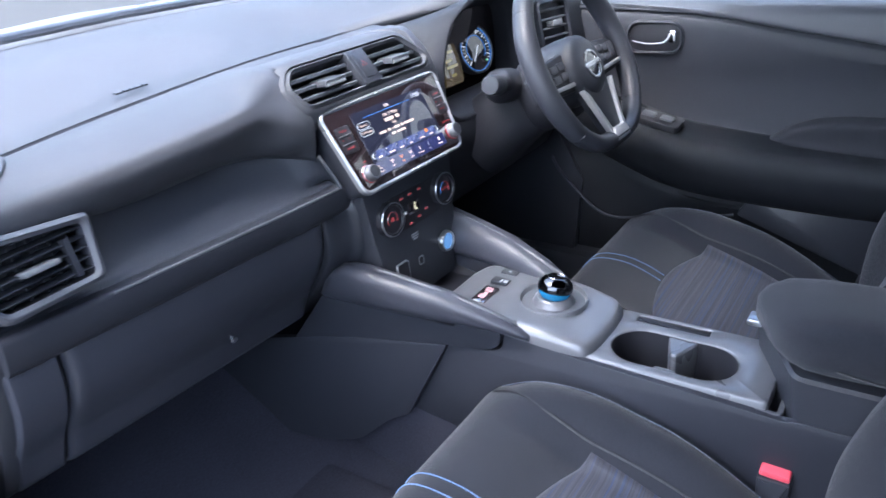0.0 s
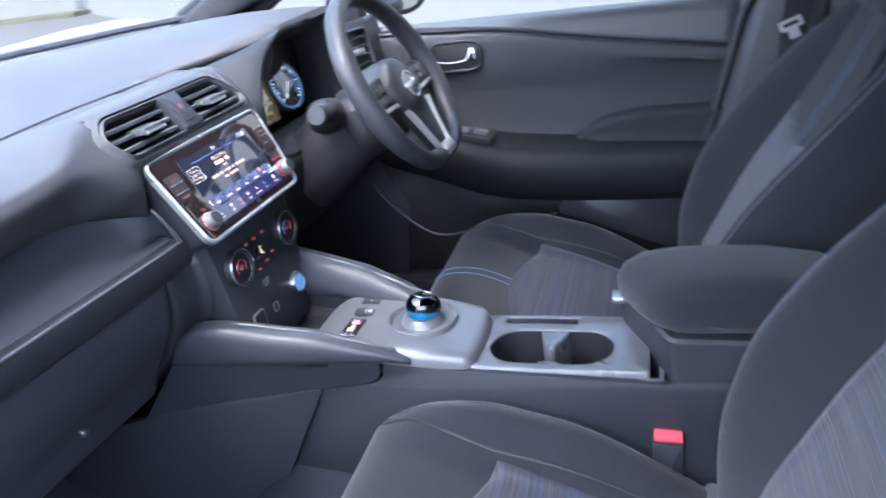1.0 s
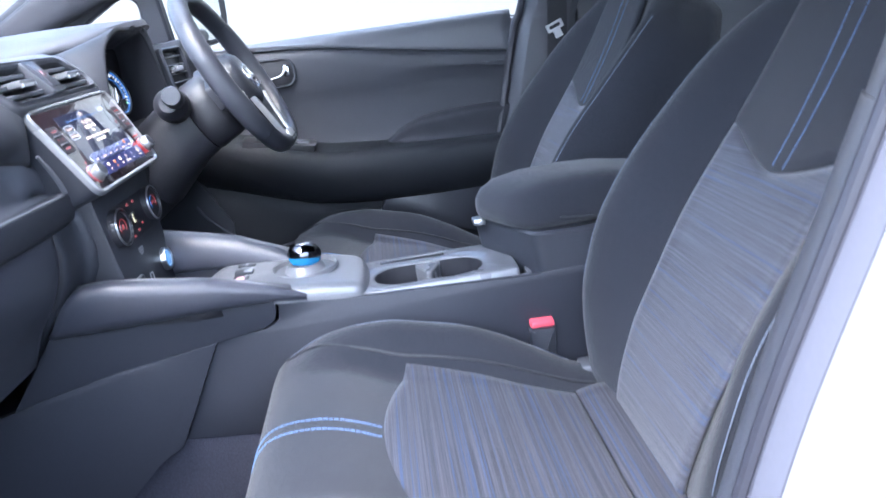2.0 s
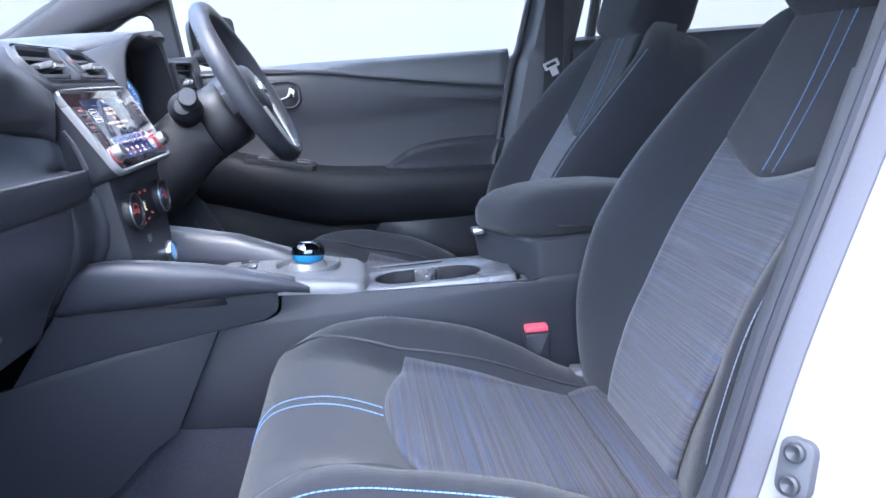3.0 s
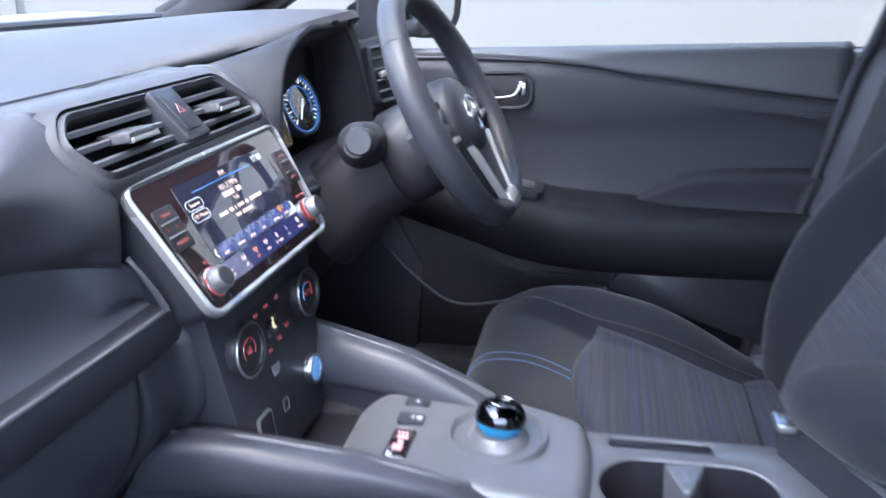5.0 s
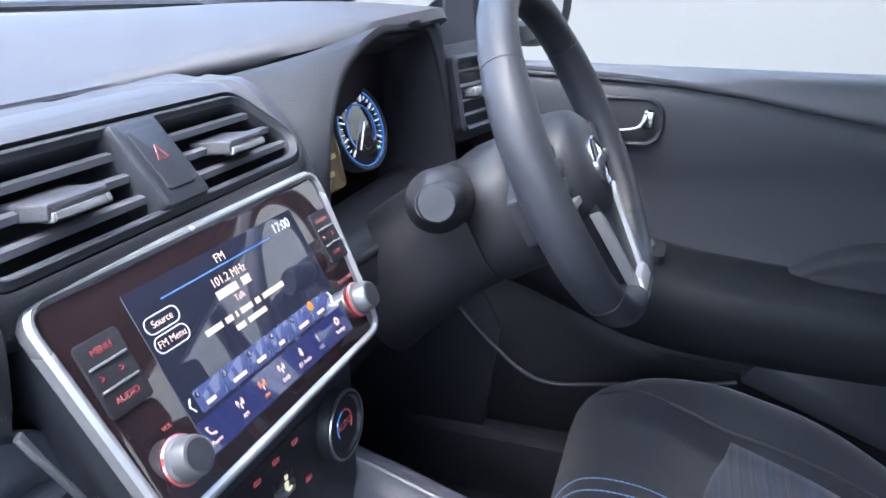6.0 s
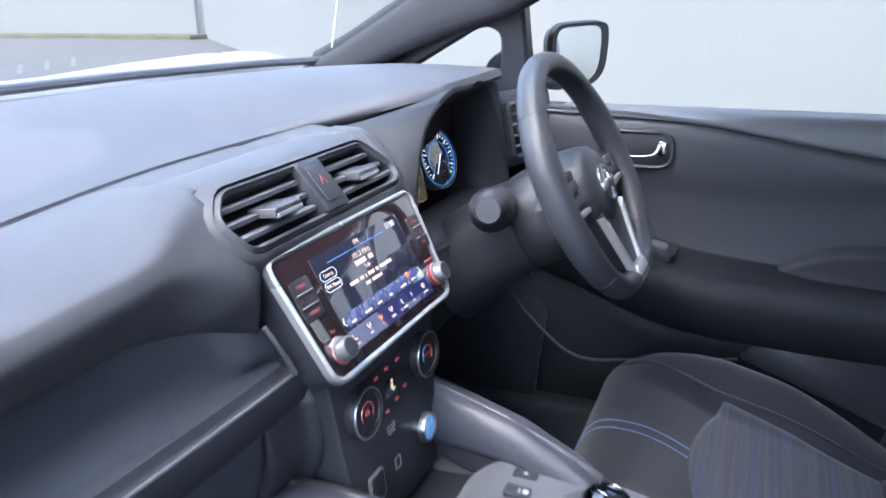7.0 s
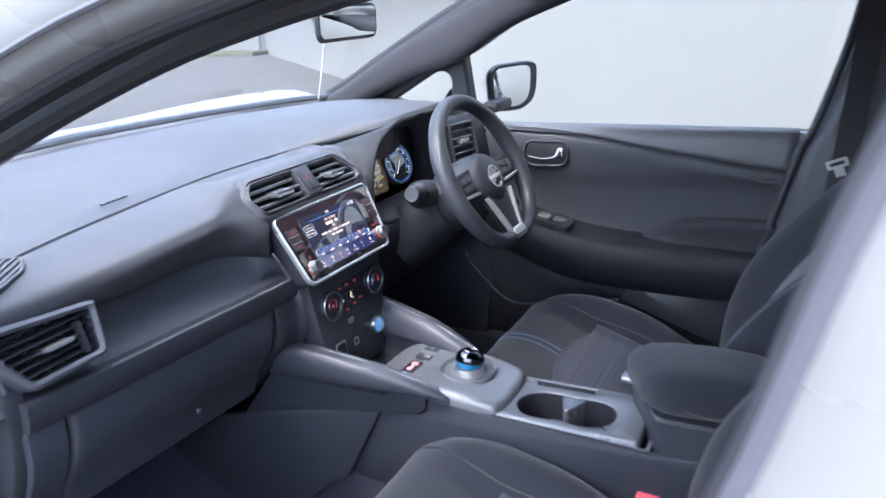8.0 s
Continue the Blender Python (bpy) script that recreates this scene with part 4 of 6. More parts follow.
# passenger vent
pv = Plane((-0.554, 0.590, 0.9465), (1, 0.05, 0), (0.0, 0.28, 1))
po = rpoly([(-0.056, -0.034), (0.053, -0.033), (0.063, 0.0365), (-0.104, 0.054), (-0.086, 0.006)], 0.008, 4)
pi_ = rpoly([(-0.052, -0.024), (0.0445, -0.0245), (0.052, 0.0290), (-0.086, 0.0430), (-0.074, 0.010)], 0.006, 4)
pvent = air_vent(pv, po, pi_, 6, dash, "side_air_vent", GREYTRIM, 0.06, 0.2, 7, 0.0012)
b = bmesh.new()
plate(b, pv, shift(rrect(0.038, 0.006, 0.0025), -0.007, 0.004), -0.01, 0.009, 0.002)
tab = part("vent_tab", b, SATIN, pvent, "bright vent tab")
b = bmesh.new()
quad_slab(b, pv, 0.025, 0.031, -0.020, 0.020, -0.008, 0.002)
part("vent_wheel", b, DARK, pvent)
# demister grille in the pad
dp0 = Plane((-0.588, 0.695, 1.0215), (1, 0.08, -0.02), (0, 1, 0.16))
dp = Plane(dp0.at(0.03, -0.005, 0.0065), dp0.u * 0.88 + dp0.v * 0.47, dp0.v)
dgo = rpoly([(0.0166, -0.0281), (0.0573, -0.0114), (0.0429, 0.0167), (-0.0335, 0.0603), (-0.0763, -0.0158), (-0.0476, -0.0255)], 0.008, 4)
grille = part("demister_grille", rim(bmesh.new(), dp, offset(dgo, -0.002), offset(dgo, 0.003), -0.012, 0.003, 0.001), PAD, dash, "small dark demister grille")
part("grille_floor", plate(bmesh.new(), dp, offset(dgo, 0.003), -0.012, 0.0005, 0.0005), BLACK, grille)
for i in range(8):
    v = -0.0205 + i * 0.0085
    ends = sorted(a[0] + (c[0] - a[0]) * (v - a[1]) / (c[1] - a[1]) for a, c in zip(dgo, dgo[1:] + dgo[:1]) if (a[1] - v) * (c[1] - v) < 0)
    b = bmesh.new()
    quad_slab(b, dp, ends[0] + 0.002, ends[-1] - 0.002, v - 0.0021, v + 0.0021, -0.008, 0.0024)
    part("slat", b, PAD, grille)
# driver's right vent
dv = Plane((0.572, 0.585, 0.990), (0.97, -0.20, 0), (0.0, 0.2, 1))
do = rrect(0.100, 0.095, 0.012, 4)
di = rrect(0.084, 0.079, 0.009, 4)
dvent = air_vent(dv, do, di, 4, dash, "side_air_vent", DARK, 0.05, 0.2, 0)
b = bmesh.new()
plate(b, dv, rrect(0.03, 0.012, 0.003), -0.01, 0.008, 0.002)
part("vent_tab", b, SATIN, dvent)
b = bmesh.new()
plate(b, dv, rpoly([(-0.055, -0.06), (0.13, -0.06), (0.13, 0.065), (-0.055, 0.058)], 0.02), -0.12, -0.010, 0.01)
part("vent_surround", b, DARK, dash)

# driver's lower dash and knee panel
rows = []
for x in np.linspace(0.10, 0.70, 30):
    rows.append(smooth_line([V3(x, 0.66, 0.905), V3(x, 0.615, 0.895), V3(x, 0.595, 0.87), V3(x, 0.60, 0.82), V3(x, 0.63, 0.74), V3(x, 0.70, 0.68), V3(x, 0.95, 0.66)], 4))
part("knee_panel", loft(rows, False), BLACK, dash, "dark knee panel below the steering column", solid=0.01)

# instrument binnacle
bn = thing("instrument_cluster", (0.36, 0.66, 0.95), "hooded instrument cluster with lit speedometer and trip display", "instrument cluster")
bp = Plane((0.355, 0.601, 0.975), (1, -0.02, 0), (0, 0.09, 1.0))
OPENING = [(-0.150, -0.084), (-0.004, -0.092), (0.140, -0.089), (0.142, -0.010), (0.104, 0.085), (0.060, 0.097), (0.011, 0.098), (-0.045, 0.097), (-0.128, 0.064), (-0.172, -0.020)]
open_in = [(p.x, p.y) for p in smooth_line([(u, v, 0) for u, v in OPENING], 6, True)]
b = bmesh.new()
face = [bp.at(u * 0.86 + 0.004, v * 0.86 - 0.006, -0.078 + 0.02 * v / 0.09) for u, v in open_in]
lip = [bp.at(u, v, -0.003) for u, v in offset(open_in, 0.001)]
lip2 = [bp.at(u, v, 0.0) for u, v in offset(open_in, -0.004)]
lip3 = [bp.at(u, v, -0.002) for u, v in offset(open_in, -0.009)]


def cowl_edge(u, v, k):
    """The outer skin of the cowl: up under the pad's edge, out to the vents, down to the knee panel."""
    top = min(max((v + 0.01) / 0.075, 0), 1)
    top = top * top * (3 - 2 * top)
    left = min(max((-u - 0.02) / 0.12, 0), 1)
    x = 0.355 + u * 1.06 - 0.075 * left * (1 - 0.35 * top)
    low = V3(x, 0.612 + 0.050 * left, 0.975 + v * 1.08 - 0.012)
    x = max(x, 0.20)
    high = V3(x, SEAM_Y(x) + 0.002, SEAM_Z(x) - 0.016)
    q = low.lerp(high, top)
    p = bp.at(u, v, -0.002)
    m = p.lerp(q, k)
    m.y -= 0.006 * math.sin(math.pi * k) * (1 - 0.5 * top)
    return m


add_rings(b, [face, lip], caps=False)
part("hood", b, HOODM, bn, "dark inside of the hood round the dials", solid=-0.002, sharp=70)
b = bmesh.new()
add_rings(b, [lip, lip2, lip3] + [[cowl_edge(u, v, k) for u, v in offset(open_in, -0.012)] for k in (0.3, 0.6, 0.85, 1.0)], caps=False)
part("cowl", b, COWLM, bn, "smooth dark cowl round the dials", solid=0.003, sharp=70)
b = bmesh.new()
add_rings(b, [face, [p + Vector((0, 0.03, 0)) for p in face]])
part("face", b, GLOSS, bn, "gloss black instrument face")
fp = Plane(bp.at(0, 0, -0.0775), bp.u, (0, 0.28, 0.95))
sp_u, sp_v, sp_r = 0.0, 0.0, 0.047
face_plane = fp
fp = Plane((0.386, 0.664, 0.970), (0.985, -0.17, 0), (0, 0.28, 0.95))
part("dial_ring", rim(bmesh.new(), fp, circle(sp_r, 48, sp_u, sp_v), circle(sp_r - 0.003, 48, sp_u, sp_v), -0.016, 0.003, 0.001), GREYTRIM, bn, "satin ring of the speedometer")
part("dial_band", rim(bmesh.new(), fp, circle(sp_r - 0.005, 48, sp_u, sp_v), circle(sp_r - 0.0062, 48, sp_u, sp_v), 0.0, 0.0015, 0.0002), BLUE_LIT, bn, "thin blue lit ring")
part("dial_face", plate(bmesh.new(), fp, circle(sp_r - 0.003, 48, sp_u, sp_v), -0.012, 0.0, 0.0004), GLOSS, bn, "gloss black dial face")
for i in range(27):
    b = bmesh.new()
    a = radians(225 - 270 * i / 26)
    r0, r1 = sp_r - (0.017 if i % 3 == 0 else 0.013), sp_r - 0.009
    d, e = Vector((math.cos(a), math.sin(a))), Vector((-math.sin(a), math.cos(a))) * (0.0009 if i % 3 == 0 else 0.0004)
    lp = [(sp_u + d.x * r0 - e.x, sp_v + d.y * r0 - e.y), (sp_u + d.x * r1 - e.x, sp_v + d.y * r1 - e.y), (sp_u + d.x * r1 + e.x, sp_v + d.y * r1 + e.y), (sp_u + d.x * r0 + e.x, sp_v + d.y * r0 + e.y)]
    add_rings(b, [[fp.at(u, v, 0.0) for u, v in lp], [fp.at(u, v, 0.0012) for u, v in lp]])
    part("scale_mark", b, PALE_LIT, bn)
arc = [(sp_u + 0.026 * math.cos(radians(a)), sp_v + 0.026 * math.sin(radians(a))) for a in range(-40, 226, 8)]
b = bmesh.new()
tube(b, [fp.at(u, v, 0.001) for u, v in arc], 0.0007, 5)
part("inner_arc", b, BLUE_LIT, bn)
b = bmesh.new()
tube(b, [fp.at(sp_u + 0.004, sp_v + 0.006, 0.004), fp.at(sp_u - 0.016, sp_v - 0.022, 0.004)], 0.0011, 5)
part("needle", b, PALE_LIT, bn, "white needle")
fp = face_plane
part("trip_display", plate(bmesh.new(), fp, rpoly([(-0.092, -0.050), (-0.034, -0.050), (-0.028, -0.01), (-0.034, 0.034), (-0.078, 0.034)], 0.006), 0.004, 0.012, 0.0005), glowing("trip_amber", (0.42, 0.30, 0.14), 0.12), bn, "dim amber trip display")
for u, v, w in ((-0.06, 0.010, 0.03), (-0.065, -0.005, 0.02), (-0.058, -0.017, 0.035), (-0.06, -0.033, 0.014)):
    b = bmesh.new()
    quad_slab(b, fp, u - w / 2, u + w / 2, v - 0.0025, v + 0.0025, 0.0118, 0.0125)
    part("display_bar", b, TRIP_BAR, bn)
b = bmesh.new()
quad_slab(b, fp, 0.050, 0.054, -0.030, -0.026, 0.014, 0.017)
part("lamp", b, GREEN_LIT, bn)

# ---- infotainment unit ----
info = thing("infotainment_unit", (0, 0.58, 0.93), "gloss black touchscreen unit in a satin silver bezel, lit radio page", "touchscreen")
sc = Plane((0, 0.572, 0.927), (1, -0.04, 0), (0, 0.487, 0.873))
so = rpoly([(-0.1225, -0.0640), (0.120, -0.0620), (0.1385, 0.0665), (-0.1345, 0.0645)], 0.016, 8)
b = bmesh.new()
add_rings(b, [[sc.at(u * 0.93, v * 0.9, -0.06) for u, v in so], [sc.at(u, v, -0.02) for u, v in so], [sc.at(u, v, -0.002) for u, v in so]])
part("casing", b, DARK, info, "dark casing behind the screen")
part("bezel", rim(bmesh.new(), sc, offset(so, -0.0025), offset(so, 0.0035), -0.006, 0.0035, 0.0022), SATIN, info, "satin silver bezel")
part("face", plate(bmesh.new(), sc, offset(so, 0.0037), -0.004, 0.0015, 0.0005), GLOSS, info, "gloss black front glass")
DU = 0.003
scr = part("display", plate(bmesh.new(), sc, shift(rrect(0.168, 0.098, 0.001, 1), DU, 0), 0.0, 0.0019, 0.0001), SCREEN_BG, info, "lit navy radio display")


def flat_bar(name, u0, u1, v0, v1, mat_, n=0.0021):
    b = bmesh.new()
    quad_slab(b, sc, u0 + DU, u1 + DU, v0, v1, 0.0019, n)
    return part(name, b, mat_, scr)


flat_bar("menu_bar", -0.083, 0.083, -0.0480, -0.0290, SCREEN_BAR)
for i in range(6):
    u = -0.0735 + i * 0.0247
    b = bmesh.new()
    plate(b, sc, shift(rrect(0.0240, 0.0135, 0.001, 1), u + 0.0105 + DU, -0.0200), 0.0019, 0.0022, 0.0001)
    part("preset_tile", b, SCREEN_TILE, scr)
    flat_bar("preset_text", u + 0.004, u + (0.012, 0.017, 0.013, 0.010, 0.016, 0.013)[i], -0.0245, -0.0222, PEACH, 0.0024)
    b = bmesh.new()
    plate(b, sc, circle(0.0020 if i < 5 else 0.0034, 12, u + 0.001 + DU, -0.0160), 0.0022, 0.0024, 0.0001)
    part("preset_disc", b, BLACK if i < 5 else ORANGE_LIT, scr)
    if i < 5:
        words("preset_number", str(i + 1), sc, u + 0.001 + DU, -0.0160, 0.0026, 0.0035, PALE_LIT, scr)


def icon_mast(b, u, v):
    """A small aerial: a mast with two pairs of waves."""
    tube(b, [sc.at(u, v + 0.0005, 0.0023), sc.at(u, v - 0.0030, 0.0023)], 0.0004, 4)
    for s in (-1, 1):
        for r in (0.0016, 0.0030):
            tube(b, [sc.at(u + s * r * math.cos(radians(a)), v + 0.0010 + r * math.sin(radians(a)), 0.0023) for a in (-45, -15, 15, 45)], 0.0003, 4)


def icon_phone(b, u, v):
    tube(b, [sc.at(u - 0.0022, v + 0.0028, 0.0023), sc.at(u - 0.0026, v + 0.0008, 0.0023), sc.at(u - 0.0012, v - 0.0018, 0.0023), sc.at(u + 0.0022, v - 0.0028, 0.0023)], lambda t: 0.0006 if 0.2 < t < 0.8 else 0.0011, 5)


def icon_rune(b, u, v):
    pts = ((-0.0016, 0.0014), (0.0016, -0.0014), (0.0, -0.0030), (0.0, 0.0030), (0.0016, 0.0014), (-0.0016, -0.0014))
    tube(b, [sc.at(u + p, v + q, 0.0023) for p, q in pts], 0.0003, 4)


def icon_plug(b, u, v):
    tube(b, [sc.at(u, v - 0.0032, 0.0023), sc.at(u, v + 0.0032, 0.0023)], 0.0004, 4)
    tube(b, [sc.at(u - 0.0014, v + 0.0010, 0.0023), sc.at(u, v - 0.0008, 0.0023), sc.at(u + 0.0014, v + 0.0006, 0.0023)], 0.0003, 4)


def icon_gear(b, u, v):
    rim(b, sc, circle(0.0024, 14, u, v), circle(0.0012, 14, u, v), 0.0020, 0.0024, 0.0001)
    for k in range(8):
        a = radians(45 * k)
        tube(b, [sc.at(u + 0.0022 * math.cos(a), v + 0.0022 * math.sin(a), 0.0023), sc.at(u + 0.0032 * math.cos(a), v + 0.0032 * math.sin(a), 0.0023)], 0.0005, 4)


for u, fn, txt in ((-0.0763, icon_phone, "Phone"), (-0.0487, icon_mast, "AM"), (-0.0260, icon_mast, "FM"), (-0.0044, icon_mast, "DAB"), (0.0190, icon_rune, "BT Audio"), (0.0411, icon_plug, "USB"), (0.0690, icon_gear, "Settings")):
    lit = ORANGE_LIT if txt == "FM" else DIM_LIT if txt == "USB" else PEACH
    b = bmesh.new()
    fn(b, u + DU, -0.0362)
    part("menu_icon", b, lit, scr)
    words("menu_text", txt, sc, u + DU, -0.0432, 0.0022, 0.0038, lit, scr)
flat_bar("rule", -0.061, 0.048, 0.0375, 0.0384, BLUE_LIT)
words("clock_text", "17:00", sc, 0.0650 + DU, 0.0412, 0.0021, 0.0095, PALE_LIT, scr)
words("band_text", "FM", sc, -0.0044 + DU, 0.0425, 0.0021, 0.0080, PEACH, scr)
words("frequency_text", "101.2 MHz", sc, -0.0050 + DU, 0.0303, 0.0021, 0.0078, PEACH, scr)
words("talk_text", "Talk", sc, -0.0050 + DU, 0.0160, 0.0021, 0.0060, PEACH, scr)


def word_bars(name, u0, u1, v, h, widths):
    """A line of writing that stays plain: one bar for each word."""
    total = sum(widths) + 0.28 * h * 4 * (len(widths) - 1) / 1.0
    k = (u1 - u0) / total
    u = u0
    for w in widths:
        flat_bar(name, u, u + w * k, v - h / 2, v + h / 2, PEACH)
        u += w * k + 0.28 * h * 4 * k


word_bars("station_bar", -0.0225, 0.0115, 0.0228, 0.0052, (0.024, 0.010))
word_bars("message_bar", -0.0450, 0.0375, 0.0078, 0.0036, (0.018, 0.008, 0.002, 0.014, 0.006, 0.028))
word_bars("message_bar", -0.0210, 0.0110, 0.0005, 0.0034, (0.010, 0.022))
for v, txt in ((0.0278, "Source"), (0.0165, "FM Menu")):
    lp = shift(rrect(0.0270, 0.0100, 0.0048, 4), -0.0675 + DU, v)
    part("soft_key", rim(bmesh.new(), sc, lp, offset(lp, 0.0008), 0.0019, 0.0022, 0.0001), PALE_LIT, scr)
    words("key_text", txt, sc, -0.0675 + DU, v, 0.0021, 0.0058, PEACH, scr)
for s, u in ((-1, -0.0800), (1, 0.0770)):
    b = bmesh.new()
    tube(b, [sc.at(u + DU - s * 0.0015, -0.0155, 0.0022), sc.at(u + DU + s * 0.0010, -0.0195, 0.0022), sc.at(u + DU - s * 0.0015, -0.0235, 0.0022)], 0.0005, 4)
    part("arrow", b, PALE_LIT, scr)
# keys beside the screen
for s, uk, labels in ((-1, -0.1072, ("MENU", "", "AUDIO")), (1, 0.1145, ("CAMERA", "", "BACK"))):
    b = bmesh.new()
    plate(b, sc, shift(rrect(0.029 if s < 0 else 0.025, 0.040, 0.003, 3), uk, 0.018), 0.001, 0.0028, 0.0006)
    kb = part("key_block", b, BLACK, info, "dark key block")
    for v in (0.0245, 0.0120):
        b = bmesh.new()
        plate(b, sc, shift(rrect(0.0245 if s < 0 else 0.021, 0.0014, 0.0006, 2), uk, v), 0.0025, 0.0040, 0.0004)
        part("key_edge", b, SATIN, kb)
    for v, w in ((0.0310, labels[0]), (0.0050, labels[2])):
        words("key_text", w, sc, uk, v, 0.0029, 0.0050 if s < 0 else 0.0042, RED_LIT, kb)
    for u in (-0.007, 0.006):
        b = bmesh.new()
        tube(b, [sc.at(uk + u - 0.002, 0.0195, 0.0031), sc.at(uk + u, 0.0182, 0.0031), sc.at(uk + u - 0.002, 0.0169, 0.0031)], 0.0005, 4)
        part("key_mark", b, RED_LIT, kb)
for s, uk, vk in ((-1, -0.0985, -0.0385), (1, 0.1100, -0.0345)):
    k = part("knob", revolve(bmesh.new(), sc, [(0.0128, 0.001), (0.0128, 0.004), (0.0112, 0.005), (0.0108, 0.012), (0.0100, 0.0142), (0.0085, 0.0147), (0.0001, 0.0142)], 40, uk, vk), KNOBM, info, "grey metallic turning knob")
    part("ring", revolve(bmesh.new(), sc, [(0.0130, 0.001), (0.0136, 0.0022), (0.0126, 0.0032)], 40, uk, vk, False), RED_LIT, k, "red lit ring")
    part("cap", revolve(bmesh.new(), sc, [(0.0088, 0.0138), (0.0085, 0.0151), (0.0001, 0.0152)], 32, uk, vk), DARK, k, "dark grey cap of the knob")
    words("knob_text", "VOL" if s < 0 else "TUNE·SCROLL", sc, uk - s * 0.002, vk + 0.0185, 0.0017, 0.0036, RED_LIT, info)

# ---- climate panel ----
clim = thing("climate_panel", (0, 0.56, 0.75), "black climate panel with two round dials and a lit start button", "control panel")
cp = Plane((0.002, 0.5555, 0.775), (1, -0.04, 0), (0, 0.09, 1))
lp = rpoly([(-0.080, -0.115), (0.080, -0.115), (0.100, -0.02), (0.112, 0.092), (-0.112, 0.092), (-0.100, -0.02)], [0.012, 0.012, 0.03, 0.006, 0.006, 0.03], 4)
b = bmesh.new()
add_rings(b, [[cp.at(u * 0.98, v, -0.10) for u, v in lp], [cp.at(u, v, -0.006) for u, v in lp], [cp.at(u, v, -0.001) for u, v in offset(lp, 0.002)], [cp.at(u, v, 0.0) for u, v in offset(lp, 0.006)]])
part("panel", b, DARK, clim, "dark panel body")
lp2 = rpoly([(-0.060, 0.003), (0.060, 0.003), (0.066, 0.062), (-0.066, 0.062)], 0.006)
part("key_field", plate(bmesh.new(), cp, lp2, -0.002, 0.001, 0.0006), BLACK, clim)
for s in (-1, 1):
    cu, cw = (-0.0665, 0.0345) if s < 0 else (0.0690, 0.0370)
    d = part("dial", revolve(bmesh.new(), cp, [(0.0265, 0.0), (0.0265, 0.008), (0.0245, 0.012), (0.0225, 0.0125), (0.021, 0.010), (0.0001, 0.0098)], 48, cu, cw), BLACK, clim, "black turning dial with silver rim")
    part("rim", revolve(bmesh.new(), cp, [(0.0266, 0.0105), (0.0268, 0.0118), (0.0262, 0.0128), (0.0246, 0.0127)], 48, cu, cw, False), BRUSHED, d, "silver dial rim")
    ra = 0.0112
    for a0, a1, mt in ((100, 215, BLUE_LIT if s > 0 else RED_LIT), (-35, 98, RED_LIT)):
        b = bmesh.new()
        tube(b, [cp.at(cu + ra * math.cos(radians(a)), cw + ra * math.sin(radians(a)), 0.0102) for a in np.linspace(a0, a1, 12)], 0.0006, 5)
        part("scale_arc", b, mt, d)
    words("dial_text", "AUTO" if s > 0 else "FAN", cp, cu, cw + (0 if s > 0 else 0.002), 0.0103, 0.0075, RED_LIT, d) if s > 0 else part("fan_mark", plate(bmesh.new(), cp, rpoly([(cu - 0.005, cw - 0.003), (cu + 0.005, cw - 0.004), (cu + 0.003, cw + 0.004), (cu - 0.003, cw + 0.003)], 0.002), 0.0099, 0.0104, 0.0002), RED_LIT, d)
for u, v, mt in ((-0.030, 0.053, RED_LIT), (-0.008, 0.054, RED_LIT), (0.016, 0.054, RED_LIT), (-0.027, 0.028, PALE_LIT), (-0.016, 0.008, RED_LIT), (0.006, 0.012, RED_LIT), (0.026, 0.018, RED_LIT)):
    b = bmesh.new()
    plate(b, cp, shift(rrect(0.0075, 0.0036, 0.001, 2), u, v), 0.0008, 0.0016, 0.0002)
    part("key_mark", b, mt, clim)
b = bmesh.new()
plate(b, cp, shift(rrect(0.026, 0.019, 0.002, 2), -0.003, 0.031), 0.0006, 0.0012, 0.0002)
part("key", b, GLOSS, clim)
b = bmesh.new()
for mu, mv, mw, mh in ((0.0, 0.0365, 0.0035, 0.0035), (-0.0005, 0.0305, 0.0042, 0.0062), (0.0025, 0.0262, 0.0055, 0.0025)):
    plate(b, cp, shift(rrect(mw, mh, 0.0008, 2), mu, mv), 0.0011, 0.0018, 0.0002)
part("seated_mark", b, YELLOW_LIT, clim, "small lit pale yellow mark")
sb = part("start_button", revolve(bmesh.new(), cp, [(0.0185, -0.002), (0.0182, 0.004), (0.0170, 0.0075), (0.0152, 0.0080), (0.0140, 0.0068), (0.0138, 0.0005)], 40, 0.0625, -0.0540), BRUSHED, clim, "silver ringed start button")
part("lens", revolve(bmesh.new(), cp, [(0.0137, 0.0008), (0.0134, 0.0058), (0.0100, 0.0068), (0.0001, 0.0072)], 32, 0.0625, -0.0540), START_BLUE, sb, "blue lit button face")
b = bmesh.new()
for q, w in ((-0.0115, 0.017), (-0.0155, 0.017), (-0.0195, 0.012)):
    quad_slab(b, cp, -0.011 - w / 2, -0.011 + w / 2, q - 0.0011, q + 0.0011, 0.0, 0.0006)
part("airbag_lamp_text", b, DIM_MARK, clim, "small pale bars of lettering")
b = bmesh.new()
rim(b, cp, shift(rrect(0.013, 0.015, 0.003, 2), -0.006, -0.060), shift(rrect(0.0095, 0.0115, 0.002, 2), -0.006, -0.060), 0.0, 0.001, 0.0002)
part("port_mark", b, SATIN, clim)
b = bmesh.new()
plate(b, cp, shift(rrect(0.024, 0.030, 0.003, 2), -0.054, -0.060), -0.002, 0.004, 0.001)
soc = part("socket_cover", b, BLACK, clim)
part("edge", rim(bmesh.new(), cp, shift(rrect(0.028, 0.034, 0.004, 3), -0.054, -0.060), shift(rrect(0.024, 0.030, 0.003, 3), -0.054, -0.060), 0.0, 0.0035, 0.0006), SATIN, soc)
